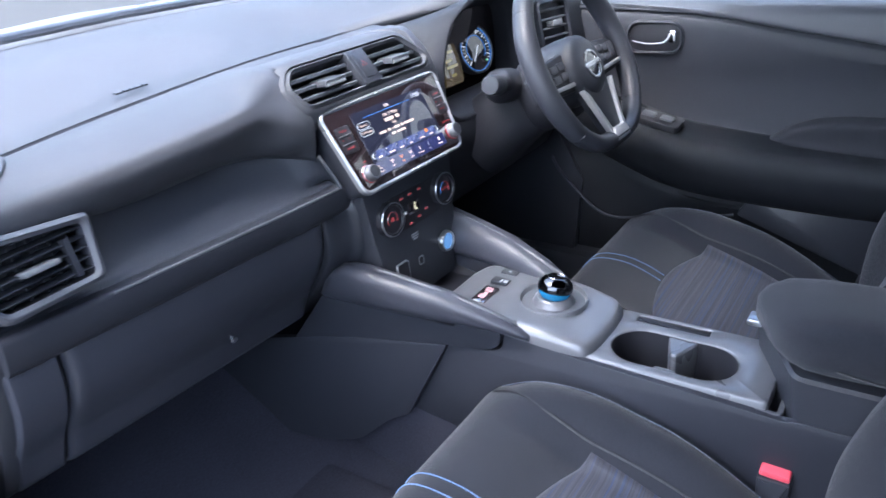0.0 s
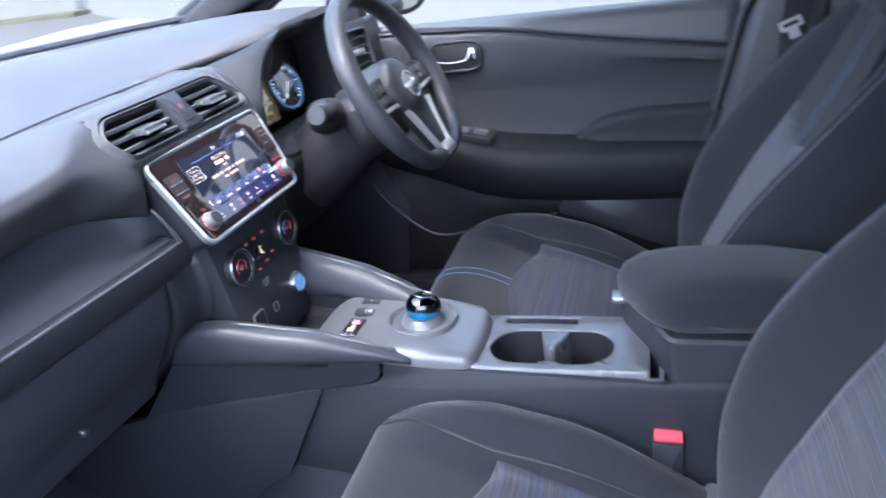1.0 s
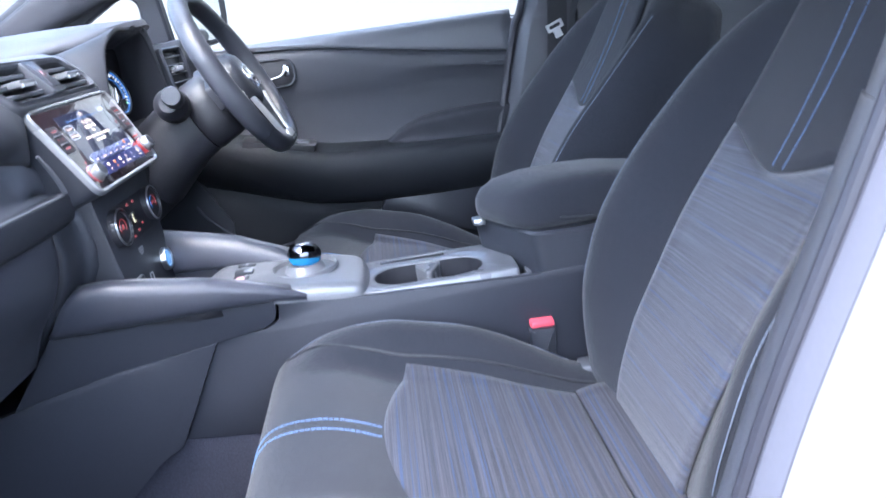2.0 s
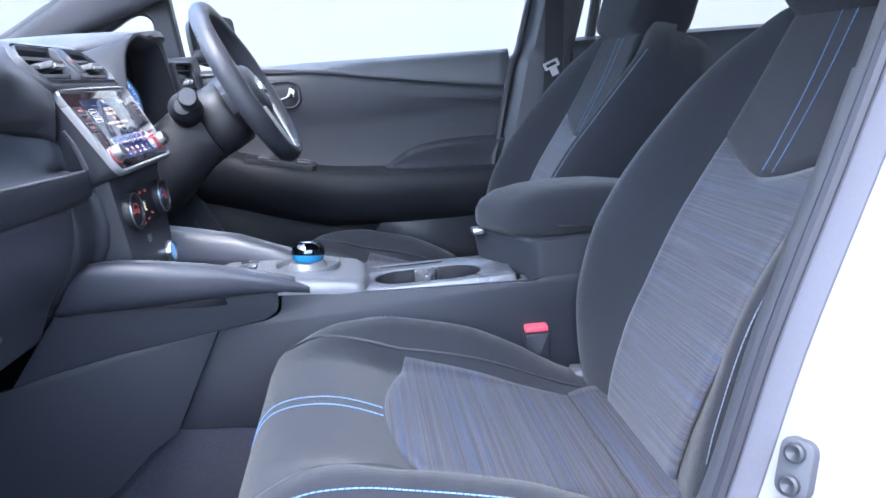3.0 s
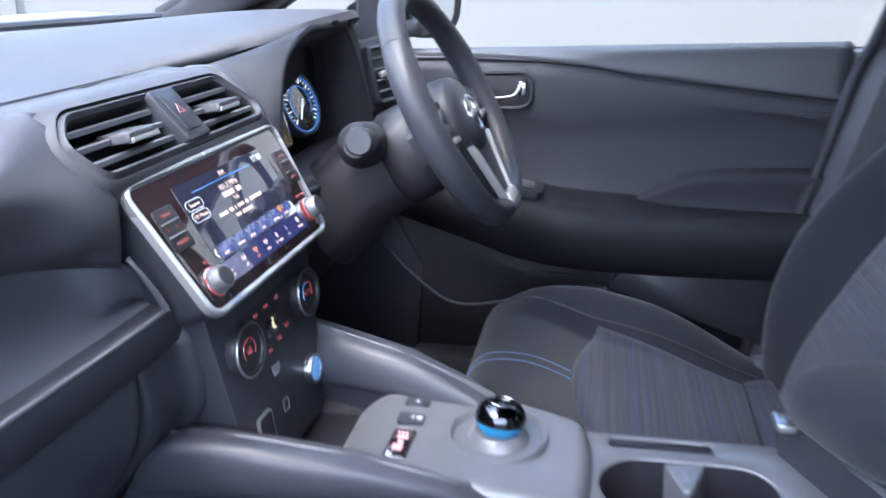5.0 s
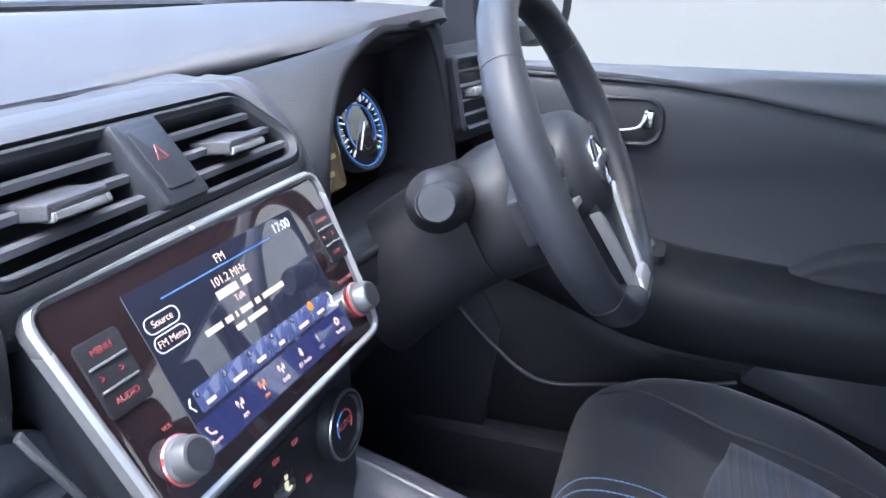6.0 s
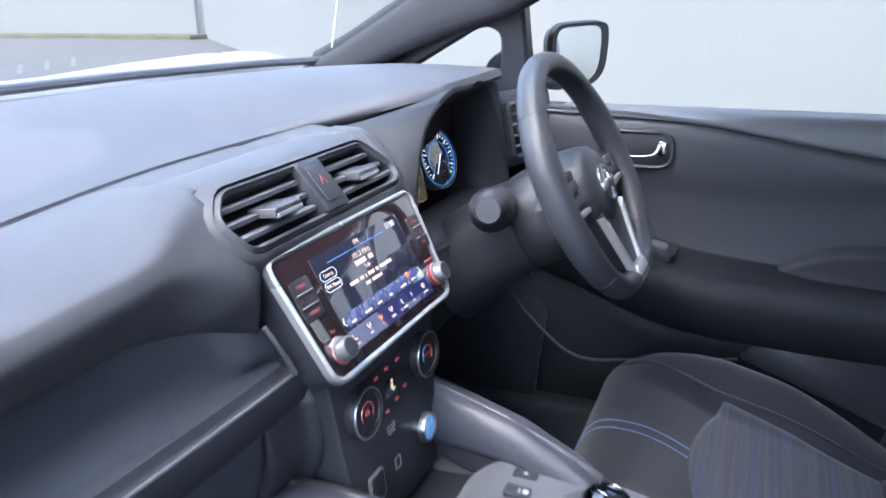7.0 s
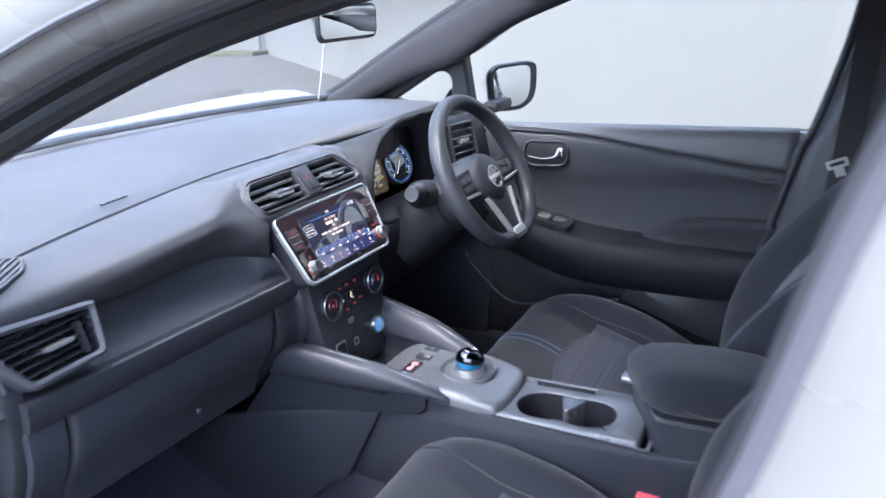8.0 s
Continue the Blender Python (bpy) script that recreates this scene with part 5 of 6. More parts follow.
# side cheeks of the centre stack, curving from the lower dash to the climate panel
for sx in (-1, 1):
    rows = []
    for z, dx, back in ((0.858, 0.002, 0.016), (0.836, 0.001, 0.009), (0.80, 0.0, 0.006), (0.77, -0.003, 0.012), (0.74, -0.006, 0.030), (0.70, -0.010, 0.065), (0.64, -0.016, 0.115)):
        rows.append(smooth_line([V3(sx * (0.168 + dx), 0.640 + back, z), V3(sx * (0.1575 + dx), 0.604 + back, z), V3(sx * (0.152 + dx), 0.594 + back, z), V3(sx * (0.132 + dx), 0.590 + back, z), V3(sx * (0.114 + dx), 0.585 + back, z), V3(sx * (0.105 + dx), 0.574 + back, z), V3(sx * (0.094 + dx), 0.569 + back, z)], 3))
    part("cheek", loft(rows, False), DARK, dash, "dark side of the centre stack", solid=0.006, sharp=70)

# ---- centre console ----
con = thing("centre_console", (0, 0.2, 0.4), "dark centre console with satin tray, cup holders and padded armrest", "centre console")
b = bmesh.new()
block(b, (-0.066, -0.30, 0.42), (0.066, 0.62, 0.56), 0.01)
part("core", b, BLACK, con)


def side_panel(name, s, loop, x=0.075, bulge=0.0):
    """A moulded panel on a side of the console, outline in (y, z)."""
    b = bmesh.new()
    rings = []
    for n, d in ((-0.012, 0.0), (-0.0006, 0.0), (0.0, 0.0010)):
        lp = offset(loop, d)
        cy = sum(p[0] for p in lp) / len(lp)
        rings.append([V3(s * (x + n + bulge * max(0.0, (y - 0.42)) ** 1.0), y, z) for y, z in lp])
    add_rings(b, rings)
    return part(name, b, CONSOLE, con)


for s in (-1, 1):
    side_panel("side_panel", s, rpoly([(-0.28, 0.40), (0.5375, 0.474), (0.4590, 0.6235), (0.386, 0.6305), (0.366, 0.640), (0.362, 0.668), (0.268, 0.6585), (-0.02, 0.648), (-0.03, 0.652), (-0.28, 0.655)], [0.01, 0.003, 0.003, 0.008, 0.01, 0.003, 0.003, 0.004, 0.004, 0.01], 3))
    side_panel("upper_side_panel", s, rpoly([(0.389, 0.6325), (0.46, 0.6245), (0.59, 0.6135), (0.685, 0.5985), (0.738, 0.587), (0.640, 0.72), (0.366, 0.69), (0.369, 0.645)], [0.008, 0.003, 0.003, 0.003, 0.003, 0.003, 0.01, 0.01], 3), 0.0768, 0.165)
    side_panel("lower_side_panel", s, rpoly([(0.539, 0.474), (0.575, 0.455), (0.64, 0.395), (0.72, 0.375), (0.95, 0.37), (0.95, 0.545), (0.738, 0.5862), (0.685, 0.5977), (0.59, 0.6127), (0.46, 0.6237)], [0.003, 0.01, 0.02, 0.02, 0.003, 0.003, 0.003, 0.003, 0.003, 0.003], 3), 0.076, 0.165)
# padded wings running down from the dashboard
WING_LOW = curve_of([(0.32, 0.664), (0.37, 0.674), (0.44, 0.678), (0.52, 0.679), (0.60, 0.680), (0.63, 0.690)])
for s in (-1, 1):
    keys = [(0.622, 0.116, 0.712, 0.024, 0.015), (0.615, 0.117, 0.715, 0.032, 0.021), (0.600, 0.116, 0.716, 0.036, 0.0245), (0.570, 0.112, 0.716, 0.035, 0.025), (0.52, 0.105, 0.710, 0.032, 0.025), (0.44, 0.093, 0.700, 0.026, 0.023), (0.37, 0.080, 0.685, 0.016, 0.018), (0.320, 0.070, 0.670, 0.006, 0.010)]
    rings = []
    rz = 0.006 if s > 0 else 0.0
    for y, x, z, hz_, hx in [tuple(q) for q in (lambda L: [tuple(float(c) for c in np.array(L[i]) * (1 - f) + np.array(L[i + 1]) * f) for i in range(len(L) - 1) for f in (0, 0.25, 0.5, 0.75)] + [L[-1]])(keys)]:
        ring = []
        lean = min(max((y - 0.50) / 0.09, 0), 1) * 0.85
        down = max(z - WING_LOW(y), 0.4 * hz_)
        for j in range(20):
            a = 2 * math.pi * j / 20
            ca, sa = math.cos(a), math.sin(a)
            ring.append(V3(s * (x + hx * math.copysign(abs(ca) ** 0.7, ca) + 0.006 * sa), y + lean * hz_ * (1 - sa), z + rz + (hz_ if sa > 0 else down) * math.copysign(abs(sa) ** 0.75, sa)))
        rings.append(ring)
    part("wing_pad", loft(rings), SOFT, con, "padded soft wing of the console", sharp=70)
# bin between the wings
b = bmesh.new()
rows = []
for x in np.linspace(-0.10, 0.10, 12):
    e = max(0, abs(x) - 0.07) / 0.03
    rows.append([V3(x, y, z + 0.03 * e * e) for y, z in ((0.66, 0.69), (0.58, 0.655), (0.54, 0.645), (0.48, 0.648), (0.44, 0.655))])
part("bin", loft(rows, False), BLACK, con, "black open bin", solid=0.004)
# inner cheeks from wing to platform
for s in (-1, 1):
    rows = []
    for y, z0, z1, x0, x1 in ((0.62, 0.66, 0.750, 0.092, 0.116), (0.59, 0.66, 0.752, 0.091, 0.114), (0.54, 0.655, 0.747, 0.087, 0.108), (0.46, 0.66, 0.731, 0.078, 0.096), (0.40, 0.67, 0.714, 0.074, 0.086), (0.34, 0.675, 0.694, 0.070, 0.075)):
        rows.append([V3(s * (x0 + (x1 - x0) * t), y, z0 + (z1 - z0 + (0.006 if s > 0 else 0.0)) * t ** 0.8) for t in (0, 0.25, 0.5, 0.75, 1)])
    part("inner_cheek", loft(rows, False), TRIM, con, "satin grey inner cheek", solid=0.004)
# shift platform
rings = []
plat = rpoly([(-0.066, 0.240), (-0.03, 0.232), (0.045, 0.232), (0.076, 0.242), (0.090, 0.33), (0.076, 0.470), (0.05, 0.488), (-0.045, 0.488), (-0.068, 0.470), (-0.076, 0.33)], [0.012, 0.03, 0.03, 0.014, 0.05, 0.02, 0.01, 0.01, 0.02, 0.05], 4)


def plat_z(y):
    return curve_of([(0.22, 0.666), (0.25, 0.676), (0.29, 0.683), (0.33, 0.687), (0.42, 0.691), (0.455, 0.691), (0.475, 0.685), (0.50, 0.672)])(y)


for d, dz in ((-0.003, -0.022), (-0.002, -0.012), (0.0, -0.006), (0.003, -0.002), (0.007, 0.0), (0.014, 0.0005)):
    rings.append([V3(x, y, plat_z(y) + dz) for x, y in offset(plat, d)])
b = bmesh.new()
vs = add_rings(b, rings, caps=False)
ring_hole = [b.verts.new((0.017 + 0.0505 * math.cos(a), 0.327 + 0.0505 * math.sin(a), plat_z(0.327 + 0.0505 * math.sin(a)) + 0.0005)) for a in (2 * math.pi * i / 40 for i in range(40))]
ed = [b.edges.new((ring_hole[i], ring_hole[(i + 1) % 40])) for i in range(40)]
ed += [e for e in b.edges if e.is_boundary and all(v in vs[-1] for v in e.verts)]
bmesh.ops.triangle_fill(b, use_beauty=True, edges=ed, normal=(0, 0, 1))
part("shift_platform", b, TRAYM, con, "satin grey platform round the drive selector", sharp=50)
# drive selector
sel = thing("drive_selector", (0.017, 0.327, 0.685), "round gear selector puck with chrome top and blue ring", "gear selector")
gpz = Plane((0.017, 0.327, 0.6895), (1, 0, 0), (0, 1, 0.0))
part("bowl", revolve(bmesh.new(), gpz, [(0.0515, -0.006), (0.0506, 0.0002), (0.0494, 0.0004), (0.0480, -0.0022), (0.0464, -0.0095), (0.0440, -0.0160), (0.0405, -0.0175), (0.0370, -0.0150), (0.0325, -0.0070), (0.0285, 0.0010), (0.0245, 0.0045), (0.0001, 0.0050)], 56), TRAYM, sel, "satin grey dished bowl")
kp3 = Plane((0.015, 0.3265, 0.6885), (0.975, 0.0, -0.20), (0.02, 0.99, 0.10))
part("ring", revolve(bmesh.new(), kp3, [(0.0200, 0.003), (0.0228, 0.0070), (0.0248, 0.0110), (0.0255, 0.0150), (0.0245, 0.0160)], 44), BLUE_GLOSS, sel, "translucent blue ring")
part("knob", revolve(bmesh.new(), kp3, [(0.0245, 0.0140), (0.0262, 0.0152), (0.0267, 0.0180), (0.0260, 0.0230), (0.0242, 0.0275), (0.0212, 0.0312), (0.0176, 0.0338), (0.0148, 0.0349), (0.0143, 0.0342), (0.0134, 0.0348), (0.0001, 0.0354)], 48), material("smoked_chrome", (0.10, 0.105, 0.12), 0.07, 1.0, vary=0.0), sel, "dark chrome domed knob")
part("cap", rim(bmesh.new(), kp3, circle(0.0149, 40), circle(0.0132, 40), 0.0338, 0.0360, 0.0004), CHROME, sel, "bright chrome ring on the knob")
# buttons on the platform
bt = Plane((0, 0.428, 0.6905), (1, 0, 0), (0, 1, 0.05))


def console_key(u, v, w, h, marks, matk=GLOSS, markm=PALE_LIT):
    b = bmesh.new()
    plate(b, bt, shift(rrect(w, h, 0.003, 3), u, v), -0.004, 0.0025, 0.001)
    k = part("console_button", b, matk, con, "small gloss black button")
    b = bmesh.new()
    for mu, mv, mw, mh in marks:
        quad_slab(b, bt, u + mu - mw / 2, u + mu + mw / 2, v + mv - mh / 2, v + mv + mh / 2, 0.0024, 0.003)
    part("mark", b, markm, k)
    return k


console_key(-0.022, -0.006, 0.050, 0.024, ((0.017, 0.005, 0.005, 0.0024), (0.017, 0.001, 0.005, 0.0024), (0.017, -0.003, 0.005, 0.0024), (0.010, 0.000, 0.005, 0.012), (0.001, 0.0, 0.008, 0.006), (-0.008, 0.001, 0.010, 0.010)), GLOSS, glowing("pink_mark", (1.0, 0.55, 0.6), 1.0))
console_key(0.058, -0.006, 0.016, 0.028, ((0.0, 0.0, 0.004, 0.004),), DARK)
console_key(0.026, -0.006, 0.019, 0.029, ((0.0, -0.002, 0.008, 0.002), (0.0, -0.009, 0.007, 0.006)), DARK)
# tray with cup holders
tp = Plane((0.0, 0.0, 0.6565), (1, 0, 0), (0, 1, -0.006))
cup = []
for cy, a0 in ((0.180, 0), (0.096, 180)):
    cup += [(-0.006 + 0.043 * math.cos(radians(a0 + 180 * i / 14)), cy + 0.043 * math.sin(radians(a0 + 180 * i / 14))) for i in range(15)]
slot = shift(rrect(0.016, 0.106, 0.002, 2), 0.0640, 0.160)
tray = rpoly([(-0.064, 0.005), (0.074, 0.005), (0.079, 0.052), (0.079, 0.245), (0.060, 0.258), (-0.045, 0.262), (-0.066, 0.255)], [0.006, 0.006, 0.01, 0.01, 0.02, 0.02, 0.012], 4)
tr = part("tray", holed(bmesh.new(), tp, tray, [cup, slot], -0.016, 0.004, 0.0022), TRAYM, con, "satin grey console tray", sharp=50)
part("tray_edge", rim(bmesh.new(), tp, offset(rpoly([(-0.066, -0.012), (0.079, -0.012), (0.082, 0.25), (0.062, 0.264), (-0.045, 0.272), (-0.068, 0.272)], 0.01, 4), -0.001), offset(rpoly([(-0.066, -0.012), (0.079, -0.012), (0.082, 0.25), (0.062, 0.264), (-0.045, 0.272), (-0.068, 0.272)], 0.01, 4), 0.006), -0.022, -0.007, 0.001), TRIM, tr, "raised tray edge")
b = bmesh.new()
add_rings(b, [[tp.at(u, v, 0.0016) for u, v in offset(cup, 0.0006)], [tp.at(u, v, -0.02) for u, v in offset(cup, 0.001)], [tp.at(u, v, -0.072) for u, v in offset(cup, 0.006)], [tp.at(u, v, -0.078) for u, v in offset(cup, 0.012)]])
b.faces.ensure_lookup_table()
b.faces.remove(min(b.faces, key=lambda f: -f.calc_center_median().z if len(f.verts) > 4 else 9))
part("cup_well", b, BLACK, tr, "deep black cup holder well")
b = bmesh.new()
add_rings(b, [[tp.at(u, v, 0.0022) for u, v in offset(slot, 0.0006)], [tp.at(u, v, -0.04) for u, v in offset(slot, 0.0008)]])
b.faces.ensure_lookup_table()
b.faces.remove(min(b.faces, key=lambda f: -f.calc_center_median().z if len(f.verts) > 4 else 9))
part("slot_well", b, BLACK, tr)
b = bmesh.new()
dv3 = list(reversed(rpoly([(0.038, 0.158), (0.038, 0.116), (-0.006, 0.134), (-0.006, 0.142)], 0.003, 3)))
add_rings(b, [[tp.at(u, v, -0.075) for u, v in dv3], [tp.at(u, v, -0.002) for u, v in dv3], [tp.at(u, v, 0.0005) for u, v in offset(dv3, 0.002)]])
part("cup_divider", b, TRAYM, tr, "wedge divider between the cups")
b = bmesh.new()
plate(b, tp, shift(rrect(0.012, 0.03, 0.004, 3), -0.046, 0.138), -0.06, 0.001, 0.002)
part("cup_finger", b, TRIM, tr)

# armrest
arm = thing("armrest", (0, -0.1, 0.70), "dark cloth padded armrest with folded front over the console box", "armrest")
rings = []
for y, hw, z0, z1 in ((0.066, 0.030, 0.724, 0.745), (0.061, 0.043, 0.717, 0.757), (0.046, 0.056, 0.711, 0.768), (0.02, 0.066, 0.708, 0.779), (-0.02, 0.067, 0.707, 0.786), (-0.08, 0.067, 0.708, 0.789), (-0.14, 0.066, 0.71, 0.787), (-0.20, 0.064, 0.712, 0.778), (-0.235, 0.058, 0.716, 0.765), (-0.245, 0.045, 0.725, 0.75)):
    ring = []
    for j in range(28):
        a = 2 * math.pi * j / 28
        ca, sa = math.cos(a), math.sin(a)
        zc, hz_ = (z0 + z1) / 2, (z1 - z0) / 2
        ax = hw * math.copysign(abs(ca) ** 0.45, ca)
        ay = y - 0.072 * (0.5 - ax / 0.134) * min(max((y + 0.10) / 0.16, 0), 1)
        ring.append(V3(ax, ay, zc + hz_ * math.copysign(abs(sa) ** 0.6, sa)))
    rings.append(ring)
part("pad", loft(rings), CLOTH, arm, "padded dark cloth lid", sharp=70)
b = bmesh.new()
bx = rpoly([(-0.073, -0.27), (0.073, -0.27), (0.073, 0.054), (-0.073, -0.020)], 0.014, 4)
cpz = Plane((0, 0, 0), (1, 0, 0), (0, 1, 0))
add_rings(b, [[cpz.at(u, v - 0.012, 0.60) for u, v in bx], [cpz.at(u, v - 0.006, 0.665) for u, v in bx], [cpz.at(u, v, 0.708) for u, v in bx], [cpz.at(u, v, 0.712) for u, v in offset(bx, 0.004)]])
part("box", b, DARK, arm, "dark grained console box")
b = bmesh.new()
tube(b, smooth_line([(-0.0672, -0.062, 0.7290), (-0.0680, -0.10, 0.7255), (-0.0678, -0.16, 0.7250), (-0.0672, -0.22, 0.7270)], 4), 0.0013, 6)
part("seam", b, BLACK, arm, "dark seam along the side of the pad")
b = bmesh.new()
block(b, (0.030, 0.036, 0.706), (0.056, 0.056, 0.716), 0.003)
part("latch", b, BRUSHED, arm, "bright latch")

# ---- steering ----
col = thing("steering_column", (0.356, 0.5, 0.92), "dark steering column shroud with control stalk", "steering column")
TILT_W = radians(26.2)
wp = Plane((0.336, 0.415, 0.966), (1, -0.019, 0), (0, math.sin(TILT_W), math.cos(TILT_W)))
b = bmesh.new()
shr = rrect(0.155, 0.130, 0.055, 6)
add_rings(b, [[wp.at(u * k, v * k - 0.012 - d, n) for u, v in shr] for n, k, d in ((-0.045, 0.84, 0.0), (-0.055, 0.98, 0.002), (-0.10, 1.0, 0.004), (-0.103, 0.98, 0.004))])
part("shroud", b, BLACK, col, "dark upper column shroud", sharp=60)
b = bmesh.new()
add_rings(b, [[wp.at(u * k, v * k - 0.014 - d, n) for u, v in shr] for n, k, d in ((-0.105, 0.94, 0.004), (-0.15, 1.0, 0.006), (-0.24, 1.12, 0.03))])
part("lower_shroud", b, BLACK, col, sharp=60)
b = bmesh.new()
s0 = Vector((0.265, 0.521, 0.940))
s1 = Vector((0.168, 0.506, 0.961))
tube(b, [s0, s0.lerp(s1, 0.3), s0.lerp(s1, 0.5), s1], lambda t: 0.016 if t < 0.4 else 0.014, 14)
stalk = part("stalk", b, BLACK, col, "black control stalk")
b = bmesh.new()
tube(b, [s0.lerp(s1, 0.62), s0.lerp(s1, 0.66), s0.lerp(s1, 1.02), s0.lerp(s1, 1.06)], lambda t: 0.0165 if 0.1 < t < 0.9 else 0.0145, 18)
part("stalk_end", b, DARK, stalk)
b = bmesh.new()
tube(b, [(s0 + Vector((0.01, 0.01, -0.005))).lerp(s0 + Vector((-0.055, 0.004, 0.007)), k) for k in (0, 0.5, 0.62, 0.72, 0.86, 1.0)], lambda t: 0.029 if t < 0.55 else 0.029 - 0.014 * ((t - 0.55) / 0.45) ** 1.3, 26)
part("stalk_boot", b, BLACK, stalk)

wp = Plane((0.3373, 0.4235, 0.9734), (1, -0.019, 0), (0, math.sin(TILT_W), math.cos(TILT_W)))
sw = thing("steering_wheel", (0.3373, 0.4235, 0.9734), "black leather steering wheel with flat bottom and satin lower spoke", "steering wheel")


def rim_point(a):
    R, low, k = 0.1580, 0.1490, 0.007
    u, v = R * math.sin(a), R * math.cos(a)
    if v < 0:
        v = -low + k * math.log1p(math.exp((v + low) / k))
    return u, v


N = 96
path = []
for i in range(N):
    path.append(wp.at(*rim_point(2 * math.pi * i / N), 0.0))
b = bmesh.new()
rings = []
for i in range(N):
    a = 2 * math.pi * i / N
    u, v = rim_point(a)
    t = (path[(i + 1) % N] - path[i - 1]).normalized()
    s_ = wp.n.cross(t).normalized()
    grip = 1.02 + 0.10 * math.exp(-((abs(math.sin(a / 1.0)) - 0.94) / 0.12) ** 2)
    rings.append([path[i] + (s_ * math.cos(x) * 0.0150 + wp.n * math.sin(x) * 0.0175) * grip for x in (2 * math.pi * j / 16 for j in range(16))])
vs = [[b.verts.new(q) for q in g] for g in rings]
for i in range(N):
    for j in range(16):
        b.faces.new((vs[i][j], vs[i][(j + 1) % 16], vs[(i + 1) % N][(j + 1) % 16], vs[(i + 1) % N][j]))
part("rim", b, LEATHER, sw, "black leather rim", sharp=80)
for a in (-52, 52, -133, 133):
    u, v = rim_point(radians(a))
    c = wp.at(u, v, 0)
    t = (wp.at(*rim_point(radians(a + 2)), 0) - wp.at(*rim_point(radians(a - 2)), 0)).normalized()
    s_ = wp.n.cross(t).normalized()
    b = bmesh.new()
    tube(b, [c + (s_ * math.cos(x) * 0.0153 + wp.n * math.sin(x) * 0.0178) for x in (2 * math.pi * j / 20 for j in range(20))], 0.0008, 4, True)
    part("seam", b, BLACK, sw, "dark seam in the leather")
part("airbag_cover", revolve(bmesh.new(), wp, [(0.060, -0.060), (0.060, -0.030), (0.057, -0.004), (0.053, 0.008), (0.045, 0.015), (0.030, 0.018), (0.0001, 0.019)], 44, -0.008, -0.014), DARK, sw, "dark round airbag cover", sharp=50)
part("emblem", rim(bmesh.new(), wp, circle(0.0255, 40, -0.008, -0.016), circle(0.0205, 40, -0.008, -0.016), 0.016, 0.0212, 0.0012), EMBLEM, sw, "round silver emblem ring")
part("emblem_disc", plate(bmesh.new(), wp, circle(0.0205, 32, -0.008, -0.016), 0.0165, 0.0196, 0.0004), GLOSS, sw, "gloss black emblem disc")
part("emblem_bar", plate(bmesh.new(), wp, shift(rrect(0.056, 0.010, 0.002, 2), -0.008, -0.016), 0.017, 0.0218, 0.001), EMBLEM, sw, "plain silver emblem bar")


def on_wheel(name, loop, n0, n1, mat_, parent, label="", bevel=0.001):
    """A small plate in the wheel's plane, whichever way round its outline runs."""
    area = sum(loop[i - 1][0] * loop[i][1] - loop[i][0] * loop[i - 1][1] for i in range(len(loop)))
    return part(name, plate(bmesh.new(), wp, loop if area > 0 else list(reversed(loop)), n0, n1, bevel), mat_, parent, label)


for s in (-1, 1):
    spk = on_wheel("spoke", rpoly([(s * 0.044, 0.022), (s * 0.044, -0.046), (s * 0.150, -0.040), (s * 0.156, 0.002), (s * 0.120, 0.016)], 0.004, 3), -0.030, -0.004, BLACK, sw, "dark side spoke with controls", 0.004)
    for du, dv_, w, h in ((0.076, 0.012, 0.022, 0.013), (0.101, 0.010, 0.022, 0.013), (0.076, -0.006, 0.022, 0.013), (0.101, -0.007, 0.022, 0.013), (0.124, 0.002, 0.014, 0.028)):
        on_wheel("button", shift(rrect(w, h, 0.003, 2), s * du, dv_ - 0.009), -0.005, 0.0, GREYTRIM, spk)
    on_wheel("trim_strip", rpoly([(s * 0.058, -0.030), (s * 0.058, -0.037), (s * 0.136, -0.034), (s * 0.140, -0.027)], 0.0015, 2), -0.006, 0.002, LEGM, spk, "bright silver strip")
    on_wheel("lower_spoke", rpoly([(s * 0.044 - 0.006, -0.058), (s * 0.058 - 0.006, -0.048), (s * 0.028, -0.138), (s * 0.017, -0.139)], 0.002, 2), 0.004, 0.014, LEGM, sw, "satin silver leg of the lower spoke", 0.002)
on_wheel("spoke_web", rpoly([(-0.052, -0.044), (0.040, -0.044), (0.017, -0.135), (-0.017, -0.135)], 0.004, 3), -0.014, 0.010, DARK, sw, "dark web between the silver legs", 0.002)
on_wheel("spoke_foot", rpoly([(-0.030, -0.154), (0.030, -0.154), (0.025, -0.130), (-0.025, -0.130)], 0.006, 3), 0.006, 0.0175, LEGM, sw, "satin silver foot of the lower spoke", 0.003)

# ---- seats ----
SEAT_X = -0.315
BASE = curve_of([(-0.14, 0.480), (-0.06, 0.490), (0.02, 0.511), (0.10, 0.538), (0.18, 0.559), (0.215, 0.567), (0.25, 0.583), (0.29, 0.596), (0.33, 0.599), (0.36, 0.591), (0.382, 0.567), (0.397, 0.52), (0.402, 0.45)])
BOL = curve_of([(-0.14, 0.012), (-0.05, 0.026), (0.03, 0.053), (0.10, 0.063), (0.20, 0.063), (0.25, 0.045), (0.28, 0.032), (0.31, 0.020), (0.34, 0.004), (0.40, 0.0)])


def cushion_z(dx, y):
    a = abs(dx)
    t = min(max((a - 0.135) / 0.065, 0), 1)
    z = BASE(y) + BOL(y) * (0.55 if dx < 0 else 1.0) * t * t * (3 - 2 * t)
    if a > 0.205:
        z -= ((a - 0.205) / 0.035) ** 2 * 0.028
    return z


